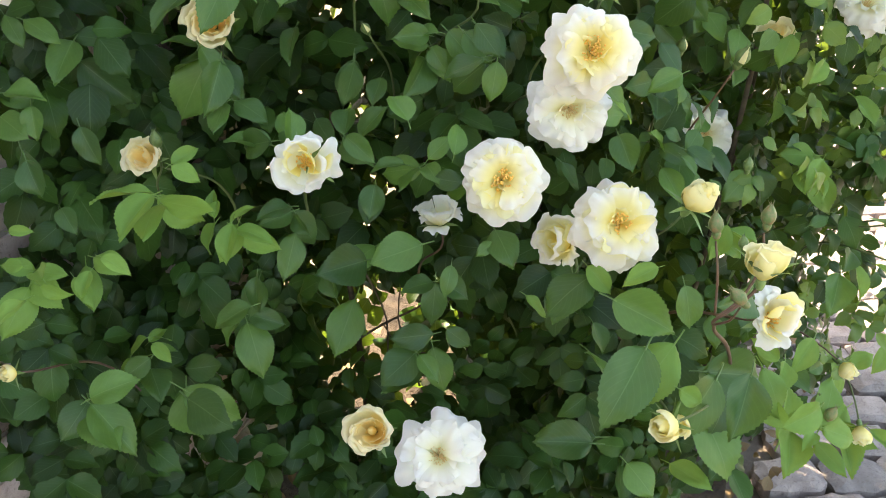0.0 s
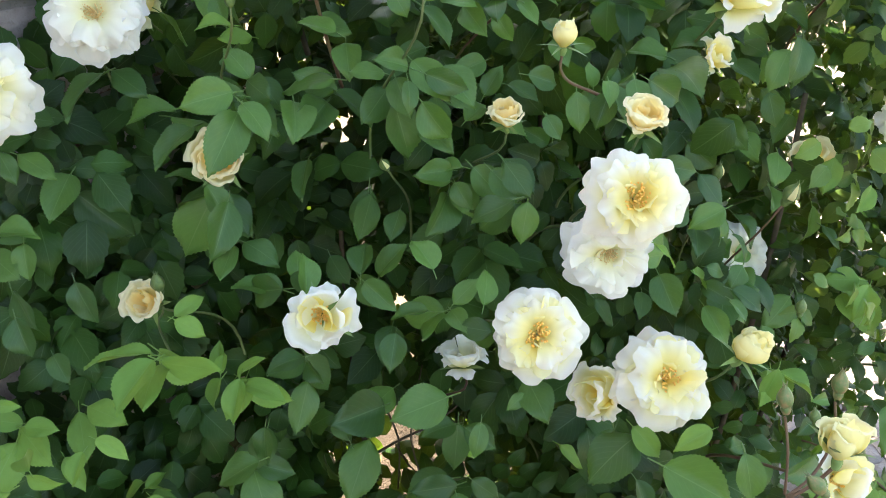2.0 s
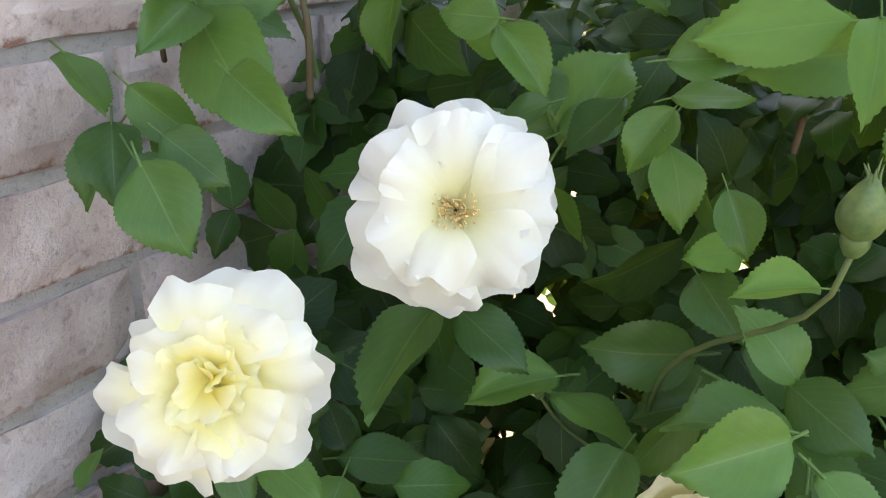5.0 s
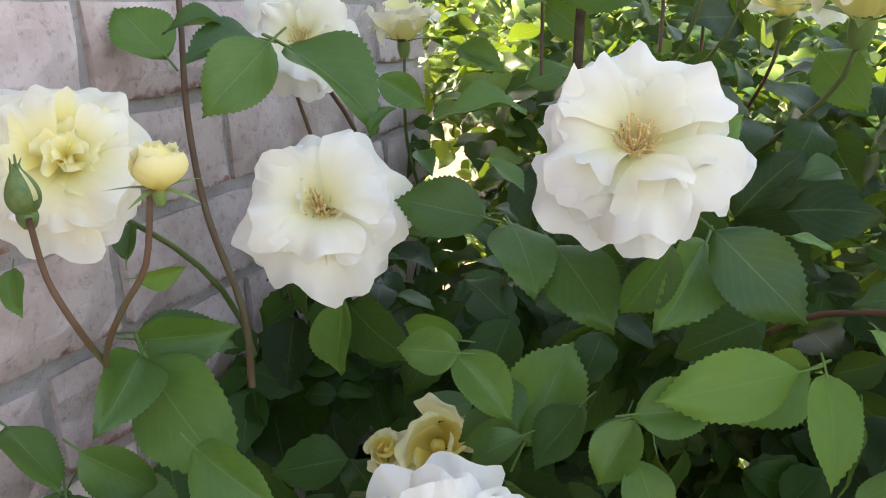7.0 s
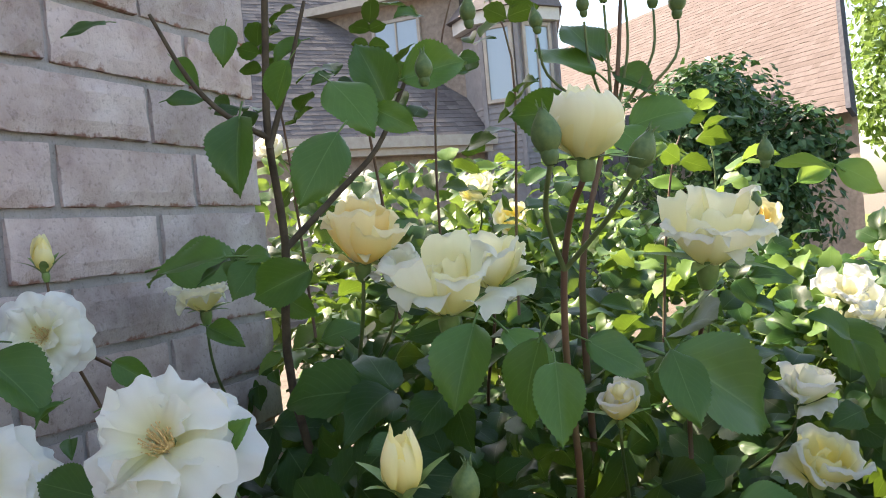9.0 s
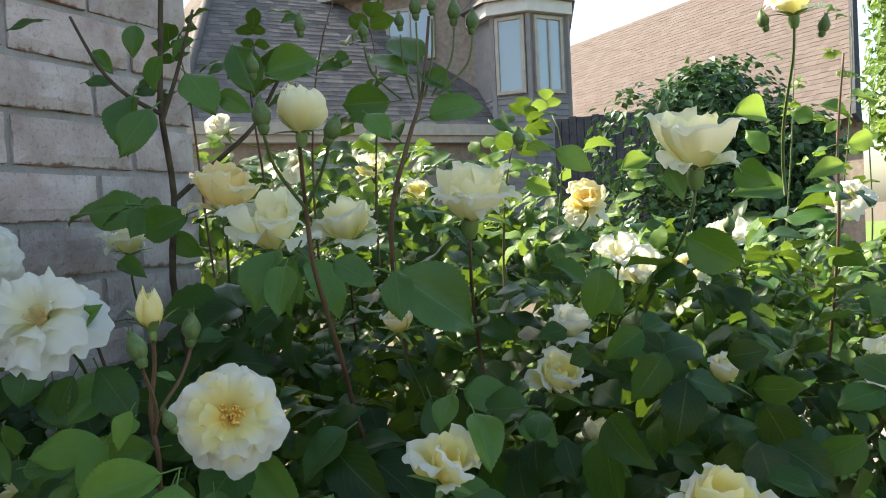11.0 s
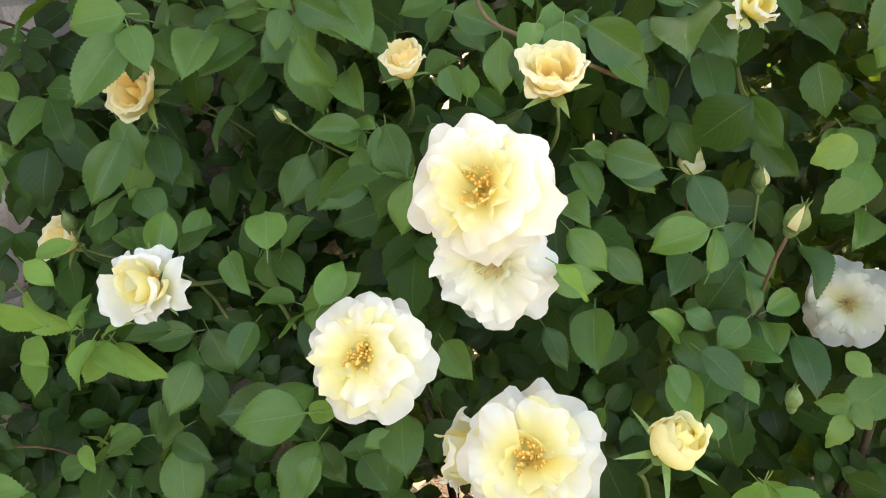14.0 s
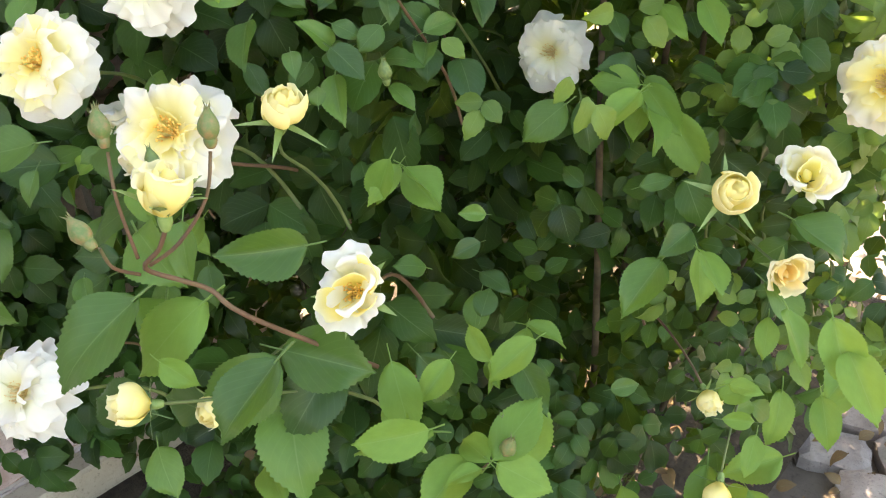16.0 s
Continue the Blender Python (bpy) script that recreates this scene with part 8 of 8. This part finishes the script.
SHRUB_LEAF = leaf_material("shrub_leaf", (0.018, 0.050, 0.024), (0.050, 0.110, 0.046), (0.08, 0.17, 0.04), 0.14, 0.32, True)
TREE_LEAF = leaf_material("tree_leaf", (0.07, 0.13, 0.04), (0.16, 0.24, 0.07), (0.25, 0.38, 0.08), 0.25, 0.5, True)
GRASS = plain("lawn", [(0.3, (0.10, 0.16, 0.035)), (0.7, (0.20, 0.27, 0.07))], 30, 0.9, 0.2, 0.6, 0.03)
neighbour_house()
cedar_roof_house()
fence()
leafy("shrub", "dense dark green evergreen shrub catching sun on top", "shrub", (-1.15, 12.0, 1.75), (1.55, 1.2, 1.55), 9000, 0.13, SHRUB_LEAF, 5, 0.09, 16)
leafy("tree", "tall light green tree beyond the lawn", "tree", (4.6, 30.0, 6.6), (3.2, 3.2, 4.6), 14000, 0.30, TREE_LEAF, 6, 0.25, 22)
leafy("tree", "sunlit light green tree beyond the lawn", "tree", (9.0, 33.0, 6.0), (3.4, 3.2, 4.6), 9000, 0.32, TREE_LEAF, 7, 0.25, 18)
leafy("low_bush", "clipped low green bush on the lawn", "bush", (2.6, 21.0, 0.6), (0.7, 0.7, 0.6), 2500, 0.10, SHRUB_LEAF, 8, 0.05, 8)
tagged(sheet("lawn", 1.2, 60, 9.0, 60, 30, 30, lambda x, y: 0.0 + 0.05 * noise.noise((x * 0.3, y * 0.3, 1)), GRASS, "sunlit mown lawn", "lawn"), kind="structure")


# ---- paving, laid piece by piece ----
def sett_mesh(seed):
    r = random.Random(seed)
    a, b, n = 0.0695, 0.0520, 6
    verts, faces = [], []
    for j in range(n + 1):
        for i in range(n + 1):
            u, v = 2 * i / n - 1, 2 * j / n - 1
            edge = max(abs(u), abs(v))
            x, y = a * u * (1 - 0.10 * v * v * abs(u)), b * v * (1 - 0.10 * u * u * abs(v))
            verts.append((x + r.uniform(-0.004, 0.004), y + r.uniform(-0.004, 0.004), 0.005 * (1 - edge ** 4) + r.uniform(-0.0016, 0.0016) - (0.006 if edge > 0.99 else 0)))
    w = n + 1
    for j in range(n):
        for i in range(n):
            k = j * w + i
            faces.append((k, k + 1, k + w + 1, k + w))
    rim = list(range(w)) + [j * w + n for j in range(1, w)] + [n * w + i for i in range(n - 1, -1, -1)] + [j * w for j in range(n - 1, 0, -1)]
    k = len(verts)
    for i in rim:
        verts.append((verts[i][0] * 1.02, verts[i][1] * 1.02, -0.06))
    for i in range(len(rim)):
        j = (i + 1) % len(rim)
        faces.append((rim[j], rim[i], k + i, k + j))
    return verts, faces


SETT_DATA = [sett_mesh(i) for i in range(8)]
SETTS = [mesh_of("sett", v, f, [SETT], smooth=False) for v, f in SETT_DATA]


def paving():
    pave = tagged(new("pavement", None), "rough grey tumbled stone paving with dark joints", "paving", kind="structure")
    r = random.Random(12)
    turn = radians(24)
    d, e = Vector((math.cos(turn), math.sin(turn), 0)), Vector((-math.sin(turn), math.cos(turn), 0))
    verts, faces, near = [], [], 0
    for j in range(-22, 60):
        for i in range(-16, 34):
            c = Vector((0.55, 1.7, 0.0)) + d * ((i + 0.5 * (j % 2)) * 0.143 + r.uniform(-0.006, 0.006)) + e * (j * 0.108 + r.uniform(-0.005, 0.005))
            if c.x < WALL_X + 0.1 or (c.x < 0.20 and 0.5 < c.y < 2.25) or c.y < -0.6 or c.y > 7.0 or c.x > 4.0 or (c.y < 1.4 and c.x < -0.78):
                continue
            m = Matrix.Translation(c + Vector((0, 0, r.uniform(-0.004, 0.006)))) @ pose(0, 0, 0, r.uniform(-2, 2), r.uniform(-2, 2), math.degrees(turn) + r.uniform(-4, 4)) @ Matrix.Diagonal((r.uniform(0.92, 1.04), r.uniform(0.92, 1.04), 1, 1))
            k = r.randrange(8)
            if 0.1 < c.x < 1.5 and 0.9 < c.y < 3.4 and near < 300:
                child("sett", SETTS[k], pave, m)
                near += 1
            else:
                v, f = SETT_DATA[k]
                n = len(verts)
                verts += [m @ Vector(q) for q in v]
                faces += [tuple(x + n for x in q) for q in f]
    tagged(child("setts", mesh_of("setts", verts, faces, [SETT], smooth=False), pave, None, "stone paving further along"), kind="stuff")


paving()


def litter():
    """Dry fallen leaves and petals on the soil and in the joints."""
    r = random.Random(40)
    verts, faces, uvs = [], [], []
    v, f, uv = leaf_shape(6, 3, 0.3, 0.0, 3)
    for i in range(420):
        x, y = r.uniform(-0.75, 0.32), r.uniform(0.6, 2.4)
        m = facing((x, y, 0.035 + r.uniform(0, 0.02)), (r.gauss(0, 0.5), r.gauss(0, 0.5), 1), r.uniform(0, 360), r.uniform(0.015, 0.045))
        n = len(verts)
        verts += [m @ Vector(q) for q in v]
        faces += [tuple(k + n for k in q) for q in f]
        uvs += uv
    tagged(new("leaf_litter", mesh_of("leaf_litter", verts, faces, [LITTER], uvs)), "dry brown fallen leaves on the soil", "leaf litter", kind="stuff")


LITTER = leaf_material("dry_leaf", (0.10, 0.06, 0.03), (0.24, 0.16, 0.09), (0.2, 0.1, 0.04), 0.1, 0.8, True)
litter()

# ---- the foot of the wall ----
bm = bmesh.new()
box(bm, (WALL_X - 0.005, -3.0, -0.03), (WALL_X + 0.055, 1.35, 0.085), 0.006)
me = bpy.data.meshes.new("footing")
bm.to_mesh(me)
bm.free()
me.materials.append(LEDGE)
tagged(new("footing", me), "tan concrete ledge at the foot of the wall", "ledge", kind="structure")
bm = bmesh.new()
box(bm, (WALL_X + 0.05, -3.0, -0.04), (-0.30, 0.72, 0.045), 0.006)
me = bpy.data.meshes.new("walkway")
bm.to_mesh(me)
bm.free()
me.materials.append(CONCRETE)
tagged(new("walkway", me), "grey concrete slab along the house wall", "slab", kind="structure")


# ---- walls of brick, laid piece by piece ----
brick_walls()
